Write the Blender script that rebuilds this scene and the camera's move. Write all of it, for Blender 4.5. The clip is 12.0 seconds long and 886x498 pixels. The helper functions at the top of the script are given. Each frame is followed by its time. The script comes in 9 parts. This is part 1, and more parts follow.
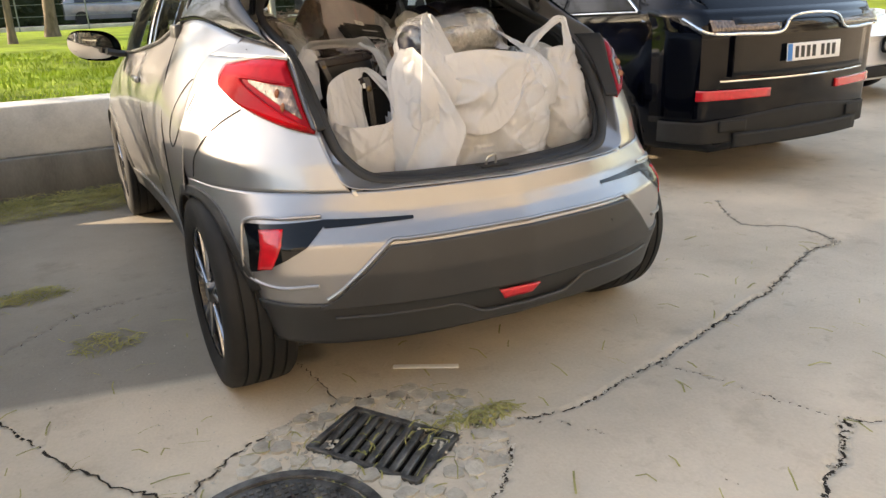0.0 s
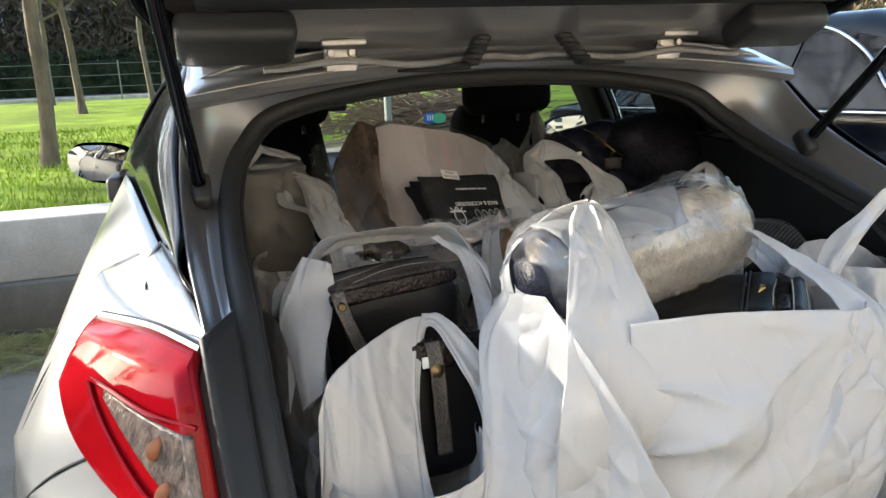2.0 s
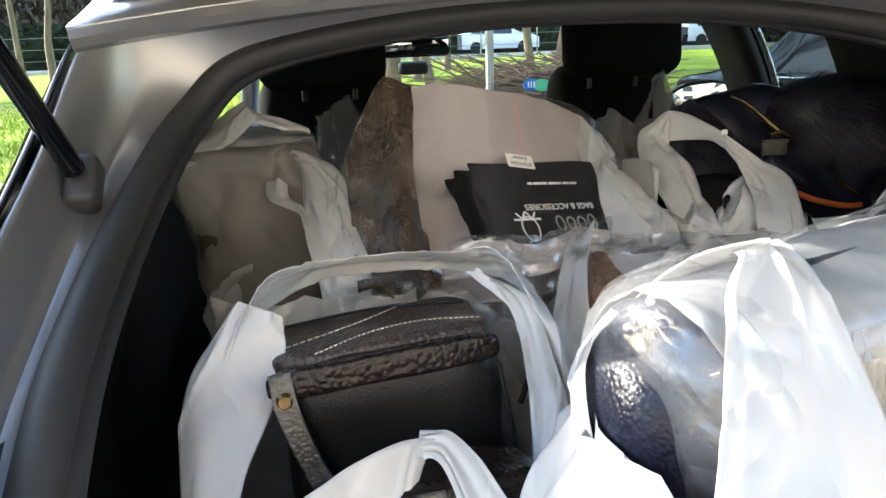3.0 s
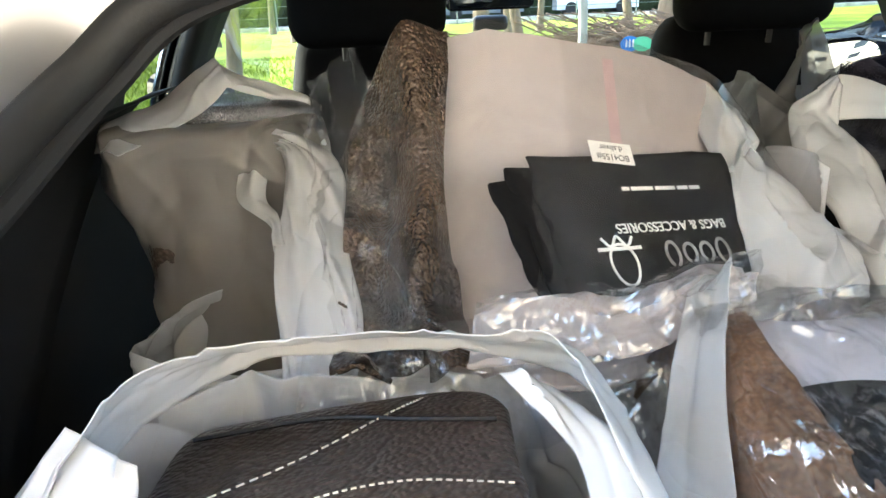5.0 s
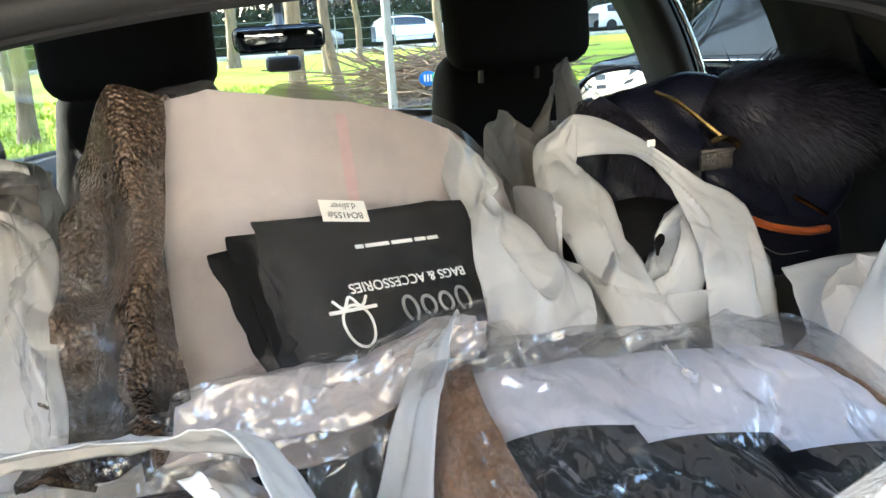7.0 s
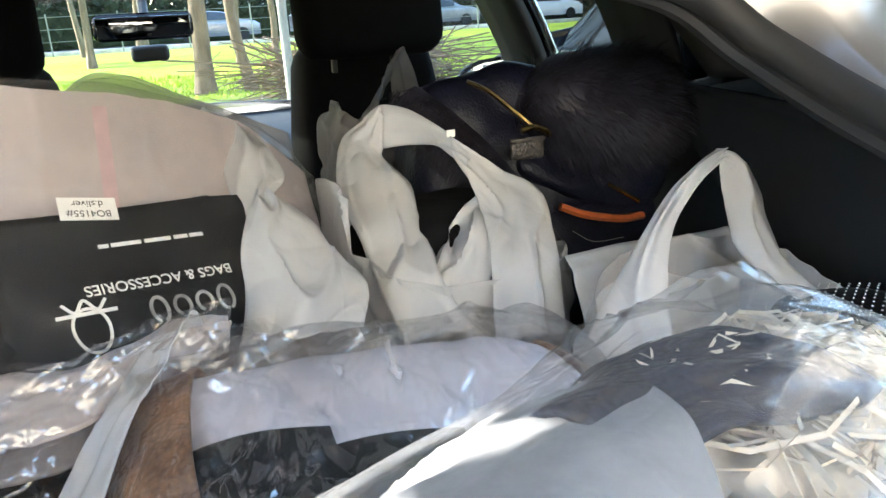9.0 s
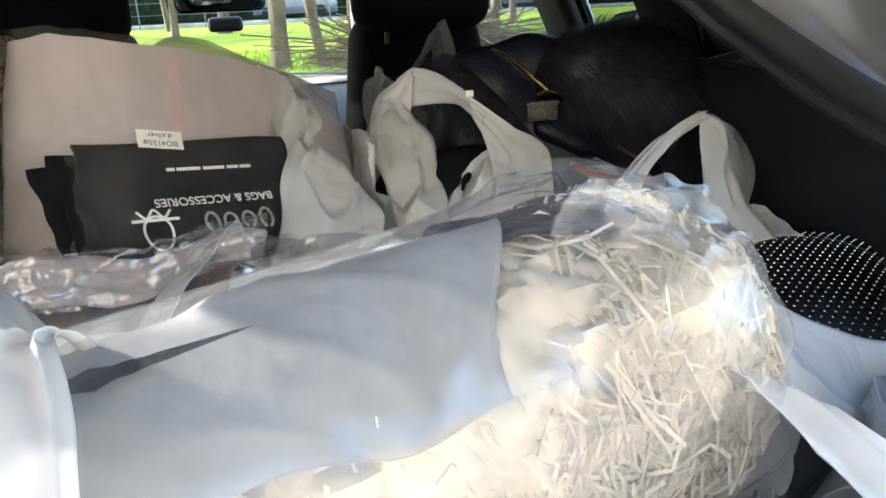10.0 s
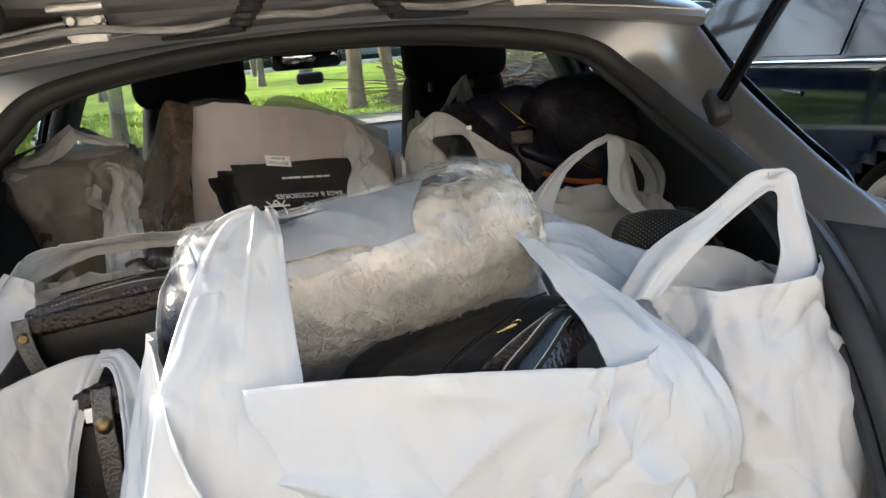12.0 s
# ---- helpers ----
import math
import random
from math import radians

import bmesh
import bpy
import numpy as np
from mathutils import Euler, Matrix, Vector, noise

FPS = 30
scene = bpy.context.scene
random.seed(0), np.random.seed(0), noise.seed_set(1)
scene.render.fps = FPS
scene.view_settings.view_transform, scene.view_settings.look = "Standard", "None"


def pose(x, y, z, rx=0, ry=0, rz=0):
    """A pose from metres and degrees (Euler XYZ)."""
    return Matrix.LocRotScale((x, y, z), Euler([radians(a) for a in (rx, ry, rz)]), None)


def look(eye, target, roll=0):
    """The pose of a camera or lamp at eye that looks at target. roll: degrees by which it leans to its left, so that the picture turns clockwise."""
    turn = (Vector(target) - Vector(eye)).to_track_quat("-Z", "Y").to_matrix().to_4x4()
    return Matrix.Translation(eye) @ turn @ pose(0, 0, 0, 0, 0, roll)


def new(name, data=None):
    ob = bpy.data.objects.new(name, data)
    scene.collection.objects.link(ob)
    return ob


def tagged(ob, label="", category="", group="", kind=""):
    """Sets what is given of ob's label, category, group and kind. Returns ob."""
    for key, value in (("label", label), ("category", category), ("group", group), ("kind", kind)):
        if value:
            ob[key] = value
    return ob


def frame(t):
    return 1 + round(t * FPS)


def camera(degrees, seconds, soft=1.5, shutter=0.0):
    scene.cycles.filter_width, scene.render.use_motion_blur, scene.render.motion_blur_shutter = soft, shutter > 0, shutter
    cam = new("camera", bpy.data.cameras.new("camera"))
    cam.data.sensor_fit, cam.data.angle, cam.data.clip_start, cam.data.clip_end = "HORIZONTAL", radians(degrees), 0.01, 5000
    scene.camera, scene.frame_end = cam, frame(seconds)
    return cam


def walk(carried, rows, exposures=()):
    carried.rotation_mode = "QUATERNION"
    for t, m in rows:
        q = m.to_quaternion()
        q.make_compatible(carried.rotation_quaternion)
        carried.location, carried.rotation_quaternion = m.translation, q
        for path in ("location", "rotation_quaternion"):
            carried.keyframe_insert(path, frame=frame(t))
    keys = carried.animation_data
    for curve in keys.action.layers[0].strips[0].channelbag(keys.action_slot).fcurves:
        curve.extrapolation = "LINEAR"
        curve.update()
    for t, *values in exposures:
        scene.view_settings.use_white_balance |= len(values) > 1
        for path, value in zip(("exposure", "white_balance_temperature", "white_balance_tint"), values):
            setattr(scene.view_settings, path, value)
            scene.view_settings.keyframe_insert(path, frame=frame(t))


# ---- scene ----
cam = camera(62.1, 12.0)
PATH = [
    (0, (-1.248, -1.386, 1.253), (-0.366, 0.287, 0.605), -2.2),
    (0.5, (-1.002, -0.95, 1.305), (-0.203, 0.775, 0.684), -2.6),
    (1, (-0.886, -0.546, 1.334), (-0.108, 1.224, 0.826), -2.7),
    (1.5, (-0.712, -0.239, 1.363), (-0.023, 1.578, 0.892), -2.9),
    (2, (-0.546, 0.003, 1.384), (0.011, 1.862, 0.901), -2.2),
    (2.5, (-0.437, 0.274, 1.345), (0.079, 2.14, 0.843), -2.2),
    (3, (-0.334, 0.473, 1.326), (-0.079, 2.381, 0.782), -2.1),
    (3.2, (-0.285, 0.55, 1.318), (-0.191, 2.472, 0.772), -1.8),
    (4.8, (-0.256, 0.798, 1.293), (-0.288, 2.698, 0.67), -2.6),
    (5, (-0.25, 0.808, 1.293), (-0.236, 2.707, 0.666), -2.5),
    (5.5, (-0.23, 0.814, 1.299), (-0.101, 2.713, 0.686), -2.4),
    (6, (-0.207, 0.816, 1.307), (0.019, 2.714, 0.719), -3.1),
    (6.5, (-0.187, 0.819, 1.309), (0.14, 2.707, 0.734), -3.5),
    (7, (-0.159, 0.82, 1.31), (0.285, 2.684, 0.736), -3.7),
    (7.5, (-0.125, 0.82, 1.306), (0.453, 2.643, 0.72), -3.8),
    (7.7, (-0.109, 0.82, 1.307), (0.52, 2.623, 0.715), -3.8),
    (9.3, (-0.006, 0.773, 1.296), (0.613, 2.572, 0.679), -3.2),
    (9.5, (0.0, 0.747, 1.293), (0.548, 2.565, 0.664), -2.9),
    (10, (-0.003, 0.655, 1.289), (0.446, 2.493, 0.643), -2.5),
    (10.5, (-0.044, 0.467, 1.304), (0.409, 2.312, 0.679), -1.9),
    (10.6, (-0.026, 0.429, 1.308), (0.357, 2.292, 0.691), -4.3),
    (11, (-0.033, 0.296, 1.335), (0.317, 2.18, 0.761), -2.0),
    (11.5, (0.008, 0.164, 1.336), (0.205, 2.075, 0.78), -3.1),
    (12, (0.0, 0.15, 1.345), (0.255, 2.056, 0.794), -5.2),
]
walk(cam, [(t, look(eye, target, roll)) for t, eye, target, roll in PATH], exposures=[(0, 2.45, 8400, 15), (1.0, 2.3, 7300, 11), (1.5, 2.35, 6800, 9), (2.5, 2.85, 6500, 7), (3.2, 3.5, 6300, 7), (5, 4.15, 6300, 7), (7.5, 4.2, 6250, 7), (9.5, 3.82, 6300, 7), (10, 3.5, 6350, 7), (10.5, 3.2, 6400, 8), (11.0, 3.05, 6420, 8), (11.5, 2.88, 6450, 8), (12, 2.8, 6500, 8)])

# ---- world, sun, exposure ----
SUN_FROM = Vector((-0.821, 0.474, 0.325)).normalized()
world = bpy.data.worlds.new("sky")
scene.world = world
world.use_nodes = True
wn = world.node_tree.nodes
sky = wn.new("ShaderNodeTexSky")
sky.sky_type = "NISHITA"
sky.sun_disc = False
sky.sun_elevation = math.asin(SUN_FROM.z)
sky.sun_rotation = math.atan2(SUN_FROM.x, SUN_FROM.y)
wn["Background"].inputs["Strength"].default_value = 0.125
world.node_tree.links.new(sky.outputs[0], wn["Background"].inputs["Color"])
sun_data = bpy.data.lights.new("sun", "SUN")
sun_data.energy = 2.6
sun_data.angle = radians(0.53)
sun_data.color = (1.0, 0.93, 0.82)
sun = new("sun", sun_data)
sun.matrix_world = look(SUN_FROM * 30, (0, 0, 0))


# ---- materials ----
def mat(name, color, rough=0.5, metal=0.0, var=0.15, scale=6.0, bump=0.0, bscale=60.0, coat=0.0, spec=0.5, tint=None, detail=6.0, stretch=(1, 1, 1), per_piece=0.0):
    """A principled surface with colour variation at two scales and fine relief."""
    m = bpy.data.materials.new(name)
    m.use_nodes = True
    nt = m.node_tree
    n, l = nt.nodes, nt.links
    b = n["Principled BSDF"]
    b.inputs["Roughness"].default_value = rough
    b.inputs["Metallic"].default_value = metal
    b.inputs["Specular IOR Level"].default_value = spec
    b.inputs["Coat Weight"].default_value = coat
    b.inputs["Coat Roughness"].default_value = 0.04
    tc = n.new("ShaderNodeTexCoord")
    mp = n.new("ShaderNodeMapping")
    mp.inputs["Scale"].default_value = stretch
    l.new(tc.outputs["Object"], mp.inputs["Vector"])
    big = n.new("ShaderNodeTexNoise")
    big.inputs["Scale"].default_value = scale
    big.inputs["Detail"].default_value = detail
    big.inputs["Roughness"].default_value = 0.62
    l.new(mp.outputs[0], big.inputs["Vector"])
    fine = n.new("ShaderNodeTexNoise")
    fine.inputs["Scale"].default_value = bscale
    fine.inputs["Detail"].default_value = 4.0
    l.new(mp.outputs[0], fine.inputs["Vector"])
    mixed = n.new("ShaderNodeMix")
    mixed.data_type = "RGBA"
    dark = tint or tuple(c * (1 - 2 * var) for c in color)
    lite = tuple(min(1.0, c * (1 + var)) for c in color)
    mixed.inputs["A"].default_value = (*dark, 1)
    mixed.inputs["B"].default_value = (*lite, 1)
    ramp = n.new("ShaderNodeMapRange")
    ramp.inputs["From Min"].default_value, ramp.inputs["From Max"].default_value = 0.28, 0.68
    l.new(big.outputs["Fac"], ramp.inputs["Value"])
    add = n.new("ShaderNodeMath")
    add.operation = "MULTIPLY_ADD"
    add.inputs[1].default_value = 0.45
    l.new(fine.outputs["Fac"], add.inputs[0])
    l.new(ramp.outputs[0], add.inputs[2])
    sub = n.new("ShaderNodeMath")
    sub.operation = "SUBTRACT"
    sub.use_clamp = True
    sub.inputs[1].default_value = 0.22
    l.new(add.outputs[0], sub.inputs[0])
    l.new(sub.outputs[0], mixed.inputs["Factor"])
    out = mixed.outputs["Result"]
    if per_piece:
        oi = n.new("ShaderNodeObjectInfo")
        mr = n.new("ShaderNodeMapRange")
        mr.inputs["To Min"].default_value, mr.inputs["To Max"].default_value = 1 - per_piece, 1 + per_piece
        l.new(oi.outputs["Random"], mr.inputs["Value"])
        hsv = n.new("ShaderNodeHueSaturation")
        l.new(out, hsv.inputs["Color"])
        l.new(mr.outputs[0], hsv.inputs["Value"])
        out = hsv.outputs[0]
    l.new(out, b.inputs["Base Color"])
    rr = n.new("ShaderNodeMapRange")
    rr.inputs["To Min"].default_value = max(0.02, rough * 0.8)
    rr.inputs["To Max"].default_value = min(1.0, rough * 1.2)
    l.new(big.outputs["Fac"], rr.inputs["Value"])
    l.new(rr.outputs[0], b.inputs["Roughness"])
    if bump:
        bp = n.new("ShaderNodeBump")
        bp.inputs["Strength"].default_value = 1.0
        bp.inputs["Distance"].default_value = bump
        l.new(fine.outputs["Fac"], bp.inputs["Height"])
        l.new(bp.outputs[0], b.inputs["Normal"])
    return m


def leather(name, color, rough, cell, bump, metal=0.0, sheen=None):
    """Grained leather: soft pebbles as relief, darker in the pores, with long creases across them."""
    m = mat(name, color, rough, metal, 0.25, 9.0, 0.0, 80.0, tint=sheen)
    n, l = m.node_tree.nodes, m.node_tree.links
    tc = n.new("ShaderNodeTexCoord")
    wob = n.new("ShaderNodeTexNoise")
    wob.inputs["Scale"].default_value = cell * 0.25
    wob.inputs["Detail"].default_value = 3.0
    l.new(tc.outputs["Object"], wob.inputs["Vector"])
    mixv = n.new("ShaderNodeMix")
    mixv.data_type = "VECTOR"
    mixv.inputs["Factor"].default_value = 0.9 / cell
    l.new(tc.outputs["Object"], mixv.inputs["A"])
    l.new(wob.outputs["Color"], mixv.inputs["B"])
    stretched = n.new("ShaderNodeMapping")
    stretched.inputs["Rotation"].default_value = (0.5, 0.3, 0.4)
    stretched.inputs["Scale"].default_value = (1.0, 0.85, 1.0)
    l.new(mixv.outputs["Result"], stretched.inputs["Vector"])
    vo = n.new("ShaderNodeTexVoronoi")
    vo.feature = "SMOOTH_F1"
    vo.inputs["Scale"].default_value = cell
    vo.inputs["Smoothness"].default_value = 0.6
    l.new(stretched.outputs[0], vo.inputs["Vector"])
    height = n.new("ShaderNodeMath")
    height.operation = "MULTIPLY_ADD"
    height.inputs[1].default_value = -1.0
    l.new(vo.outputs["Distance"], height.inputs[0])
    l.new(wob.outputs["Fac"], height.inputs[2])
    bp = n.new("ShaderNodeBump")
    bp.inputs["Distance"].default_value = bump
    l.new(height.outputs[0], bp.inputs["Height"])
    l.new(bp.outputs[0], n["Principled BSDF"].inputs["Normal"])
    pores = n.new("ShaderNodeMapRange")
    pores.inputs["From Min"].default_value, pores.inputs["From Max"].default_value = 0.35, 0.75
    pores.inputs["To Min"].default_value, pores.inputs["To Max"].default_value = 1.0, 0.55
    l.new(vo.outputs["Distance"], pores.inputs["Value"])
    base = n["Principled BSDF"].inputs["Base Color"]
    grain = n.new("ShaderNodeMix")
    grain.data_type = "RGBA"
    grain.blend_type = "MULTIPLY"
    grain.inputs["Factor"].default_value = 0.8
    l.new(base.links[0].from_socket, grain.inputs["A"])
    l.new(pores.outputs[0], grain.inputs["B"])
    l.new(grain.outputs["Result"], base)
    return m


def crumple(n, l, vector, scales, stretch=(1.0, 1.0, 1.0), warp=0.06):
    """Height of crumpled film: smooth fields that meet in sharp creases, at several scales."""
    bend = n.new("ShaderNodeTexNoise")
    bend.inputs["Scale"].default_value = scales[0][0] * 0.8
    l.new(vector, bend.inputs["Vector"])
    mv = n.new("ShaderNodeMix")
    mv.data_type = "VECTOR"
    mv.inputs["Factor"].default_value = warp
    l.new(vector, mv.inputs["A"])
    l.new(bend.outputs["Color"], mv.inputs["B"])
    height = None
    for k, (sc, amount) in enumerate(scales):
        mp = n.new("ShaderNodeMapping")
        mp.inputs["Rotation"].default_value = (0.4 + 0.9 * k, 0.7 - 1.1 * k, 0.3 + 0.5 * k)
        mp.inputs["Scale"].default_value = stretch
        l.new(mv.outputs["Result"], mp.inputs["Vector"])
        no = n.new("ShaderNodeTexNoise")
        no.inputs["Scale"].default_value = sc
        no.inputs["Detail"].default_value = 1.0
        l.new(mp.outputs[0], no.inputs["Vector"])
        ce = n.new("ShaderNodeMath")
        ce.operation = "SUBTRACT"
        ce.inputs[1].default_value = 0.5
        l.new(no.outputs["Fac"], ce.inputs[0])
        ab = n.new("ShaderNodeMath")
        ab.operation = "ABSOLUTE"
        l.new(ce.outputs[0], ab.inputs[0])
        ma = n.new("ShaderNodeMath")
        ma.operation = "MULTIPLY_ADD"
        ma.inputs[1].default_value = amount
        l.new(ab.outputs[0], ma.inputs[0])
        if height is None:
            ma.inputs[2].default_value = 0.0
        else:
            l.new(height, ma.inputs[2])
        height = ma.outputs[0]
    return height


def plastic_film(name, color, see=0.0, through_light=0.35, rough=0.35, wrinkle=0.0035, wscale=26.0):
    """Thin polythene sheet: lets light through, dull gloss; see: how much can be seen through it."""
    m = bpy.data.materials.new(name)
    m.use_nodes = True
    n, l = m.node_tree.nodes, m.node_tree.links
    b = n["Principled BSDF"]
    b.inputs["Roughness"].default_value = rough
    b.inputs["Base Color"].default_value = (*color, 1)
    b.inputs["Specular IOR Level"].default_value = 0.45
    tr = n.new("ShaderNodeBsdfTranslucent")
    tr.inputs["Color"].default_value = (*color, 1)
    mx = n.new("ShaderNodeMixShader")
    mx.inputs[0].default_value = through_light
    l.new(b.outputs[0], mx.inputs[1])
    l.new(tr.outputs[0], mx.inputs[2])
    tc = n.new("ShaderNodeTexCoord")
    height = crumple(n, l, tc.outputs["Object"], ((wscale * 0.26, 2.8), (wscale * 0.62, 0.8), (wscale * 1.7, 0.10)), (1.0, 1.0, 0.45))
    bp = n.new("ShaderNodeBump")
    bp.inputs["Distance"].default_value = wrinkle * 3.6
    l.new(height, bp.inputs["Height"])
    l.new(bp.outputs[0], b.inputs["Normal"])
    l.new(bp.outputs[0], tr.inputs["Normal"])
    surf = mx.outputs[0]
    if see:
        tp = n.new("ShaderNodeBsdfTransparent")
        m2 = n.new("ShaderNodeMixShader")
        m2.inputs[0].default_value = see
        l.new(surf, m2.inputs[1])
        l.new(tp.outputs[0], m2.inputs[2])
        surf = m2.outputs[0]
    l.new(surf, n["Material Output"].inputs["Surface"])
    return m


def clear_film(name, gloss=0.07, haze=0.05, wrinkle=0.006, wscale=18.0, rough=0.05, lines=0.2, white=(0.86, 0.86, 0.87)):
    """Crinkled clear film: mostly see-through, sharp glints on its facets, a milky veil, white lines along creases in
    place of missing glints.
    """
    m = bpy.data.materials.new(name)
    m.use_nodes = True
    n, l = m.node_tree.nodes, m.node_tree.links
    tp = n.new("ShaderNodeBsdfTransparent")
    gl = n.new("ShaderNodeBsdfGlossy")
    gl.inputs["Roughness"].default_value = rough
    df = n.new("ShaderNodeBsdfTranslucent")
    df.inputs["Color"].default_value = (*white, 1)
    d2 = n.new("ShaderNodeBsdfDiffuse")
    d2.inputs["Color"].default_value = (*white, 1)
    veil = n.new("ShaderNodeMixShader")
    veil.inputs[0].default_value = 0.5
    l.new(df.outputs[0], veil.inputs[1])
    l.new(d2.outputs[0], veil.inputs[2])
    tc = n.new("ShaderNodeTexCoord")
    height = crumple(n, l, tc.outputs["Object"], ((wscale * 0.5, 2.4), (wscale * 1.3, 1.2), (wscale * 3.4, 0.45)), (1.0, 0.32, 0.7), 0.03)
    bp = n.new("ShaderNodeBump")
    bp.inputs["Distance"].default_value = wrinkle
    l.new(height, bp.inputs["Height"])
    l.new(bp.outputs[0], gl.inputs["Normal"])
    slant = n.new("ShaderNodeLayerWeight")
    l.new(bp.outputs[0], slant.inputs["Normal"])
    steep = n.new("ShaderNodeMath")
    steep.operation = "POWER"
    steep.inputs[1].default_value = 4.0
    l.new(slant.outputs["Facing"], steep.inputs[0])
    shine = n.new("ShaderNodeMath")
    shine.operation = "MULTIPLY_ADD"
    shine.use_clamp = True
    shine.inputs[1].default_value = 0.40
    shine.inputs[2].default_value = gloss
    l.new(steep.outputs[0], shine.inputs[0])
    # white lines along the creases, in patches, stand in for glints
    mr = n.new("ShaderNodeMapRange")
    mr.inputs["From Min"].default_value, mr.inputs["From Max"].default_value = 0.0, 0.16
    mr.inputs["To Min"].default_value, mr.inputs["To Max"].default_value = 1.0, 0.0
    l.new(height, mr.inputs["Value"])
    pn = n.new("ShaderNodeTexNoise")
    pn.inputs["Scale"].default_value = wscale * 0.6
    l.new(tc.outputs["Object"], pn.inputs["Vector"])
    pr = n.new("ShaderNodeMapRange")
    pr.inputs["From Min"].default_value, pr.inputs["From Max"].default_value = 0.42, 0.62
    pr.inputs["To Max"].default_value = lines
    l.new(pn.outputs["Fac"], pr.inputs["Value"])
    ma = n.new("ShaderNodeMath")
    ma.operation = "MULTIPLY_ADD"
    ma.inputs[2].default_value = haze
    l.new(mr.outputs[0], ma.inputs[0])
    l.new(pr.outputs[0], ma.inputs[1])
    m2 = n.new("ShaderNodeMixShader")
    l.new(ma.outputs[0], m2.inputs[0])
    l.new(tp.outputs[0], m2.inputs[1])
    l.new(veil.outputs[0], m2.inputs[2])
    m3 = n.new("ShaderNodeMixShader")
    l.new(shine.outputs[0], m3.inputs[0])
    l.new(m2.outputs[0], m3.inputs[1])
    l.new(gl.outputs[0], m3.inputs[2])
    l.new(m3.outputs[0], n["Material Output"].inputs["Surface"])
    return m


def glass(name, tint=(0.9, 0.93, 0.92), rough=0.0, ior=1.45):
    """A thin window pane: clear through, mirror at a slant."""
    m = bpy.data.materials.new(name)
    m.use_nodes = True
    n, l = m.node_tree.nodes, m.node_tree.links
    tp = n.new("ShaderNodeBsdfTransparent")
    tp.inputs["Color"].default_value = (*tint, 1)
    gl = n.new("ShaderNodeBsdfGlossy")
    gl.inputs["Roughness"].default_value = 0.01
    slant = n.new("ShaderNodeLayerWeight")
    steep = n.new("ShaderNodeMath")
    steep.operation = "POWER"
    steep.inputs[1].default_value = 4.5
    l.new(slant.outputs["Facing"], steep.inputs[0])
    amount = n.new("ShaderNodeMath")
    amount.operation = "MULTIPLY_ADD"
    amount.use_clamp = True
    amount.inputs[1].default_value = 0.8
    amount.inputs[2].default_value = ((ior - 1) / (ior + 1)) ** 2
    l.new(steep.outputs[0], amount.inputs[0])
    mx = n.new("ShaderNodeMixShader")
    l.new(amount.outputs[0], mx.inputs[0])
    l.new(tp.outputs[0], mx.inputs[1])
    l.new(gl.outputs[0], mx.inputs[2])
    l.new(mx.outputs[0], n["Material Output"].inputs["Surface"])
    return m


SILVER = mat("silver_metallic_paint", (0.35, 0.345, 0.345), 0.31, 0.75, 0.03, 3.0, 0.0, 900.0, coat=0.6)
BLACK_PLASTIC = mat("black_grained_plastic", (0.030, 0.030, 0.030), 0.45, 0, 0.12, 4.0, 0.0003, 700.0)
TRIM_DARK = mat("dark_interior_plastic", (0.016, 0.0165, 0.018), 0.65, 0, 0.12, 5.0, 0.0003, 600.0)
RUBBER = mat("black_rubber", (0.022, 0.022, 0.022), 0.62, 0, 0.15, 12.0, 0.0002, 300.0)
FELT = mat("dark_boot_felt", (0.010, 0.011, 0.013), 0.95, 0, 0.2, 40.0, 0.001, 500.0, spec=0.1)
HEADLINER = mat("grey_roof_lining", (0.075, 0.068, 0.062), 0.95, 0, 0.06, 8.0, 0.0006, 700.0, spec=0.1)
SEAT_CLOTH = mat("black_seat_cloth", (0.006, 0.006, 0.0065), 0.9, 0, 0.2, 30.0, 0.0006, 600.0, spec=0.15)
RED_LENS = mat("red_lamp_lens", (0.24, 0.003, 0.006), 0.07, 0, 0.06, 14.0, spec=0.2)
DARK_RED_LENS = mat("dark_red_lamp_lens", (0.26, 0.003, 0.008), 0.06, 0, 0.10, 18.0, spec=0.2)
CLEAR_LENS = mat("clear_ribbed_lamp_lens", (0.16, 0.115, 0.09), 0.16, 0.3, 0.4, 40.0, 0.002, 150.0, coat=0.6, stretch=(2.5, 2.5, 0.35))
AMBER = mat("amber_bulb", (0.30, 0.10, 0.045), 0.2, 0, 0.1, 30.0, coat=0.6)
REFLECTOR = mat("red_reflector", (0.62, 0.012, 0.022), 0.14, 0, 0.1, 30.0, 0.0006, 260.0, coat=1.0)
CHROME = mat("chrome", (0.78, 0.78, 0.78), 0.08, 1.0, 0.03, 10.0)
STEEL = mat("zinc_plated_steel", (0.55, 0.52, 0.48), 0.35, 0.9, 0.15, 20.0)
BLACK_GLOSS = mat("black_gloss_paint", (0.004, 0.0045, 0.006), 0.08, 0, 0.1, 3.0, spec=0.35)
NAVY = mat("navy_metallic_paint", (0.0008, 0.0013, 0.0036), 0.06, 0.0, 0.12, 3.0, coat=0.15, spec=0.2)
WHITE_PAINT = mat("white_car_paint", (0.74, 0.75, 0.77), 0.12, 0, 0.03, 3.0, coat=1.0)
RIM_ALLOY = mat("machined_alloy", (0.50, 0.50, 0.51), 0.25, 1.0, 0.1, 20.0)
RIM_BLACK = mat("black_wheel_paint", (0.015, 0.015, 0.017), 0.25, 0, 0.1, 10.0, coat=0.5)
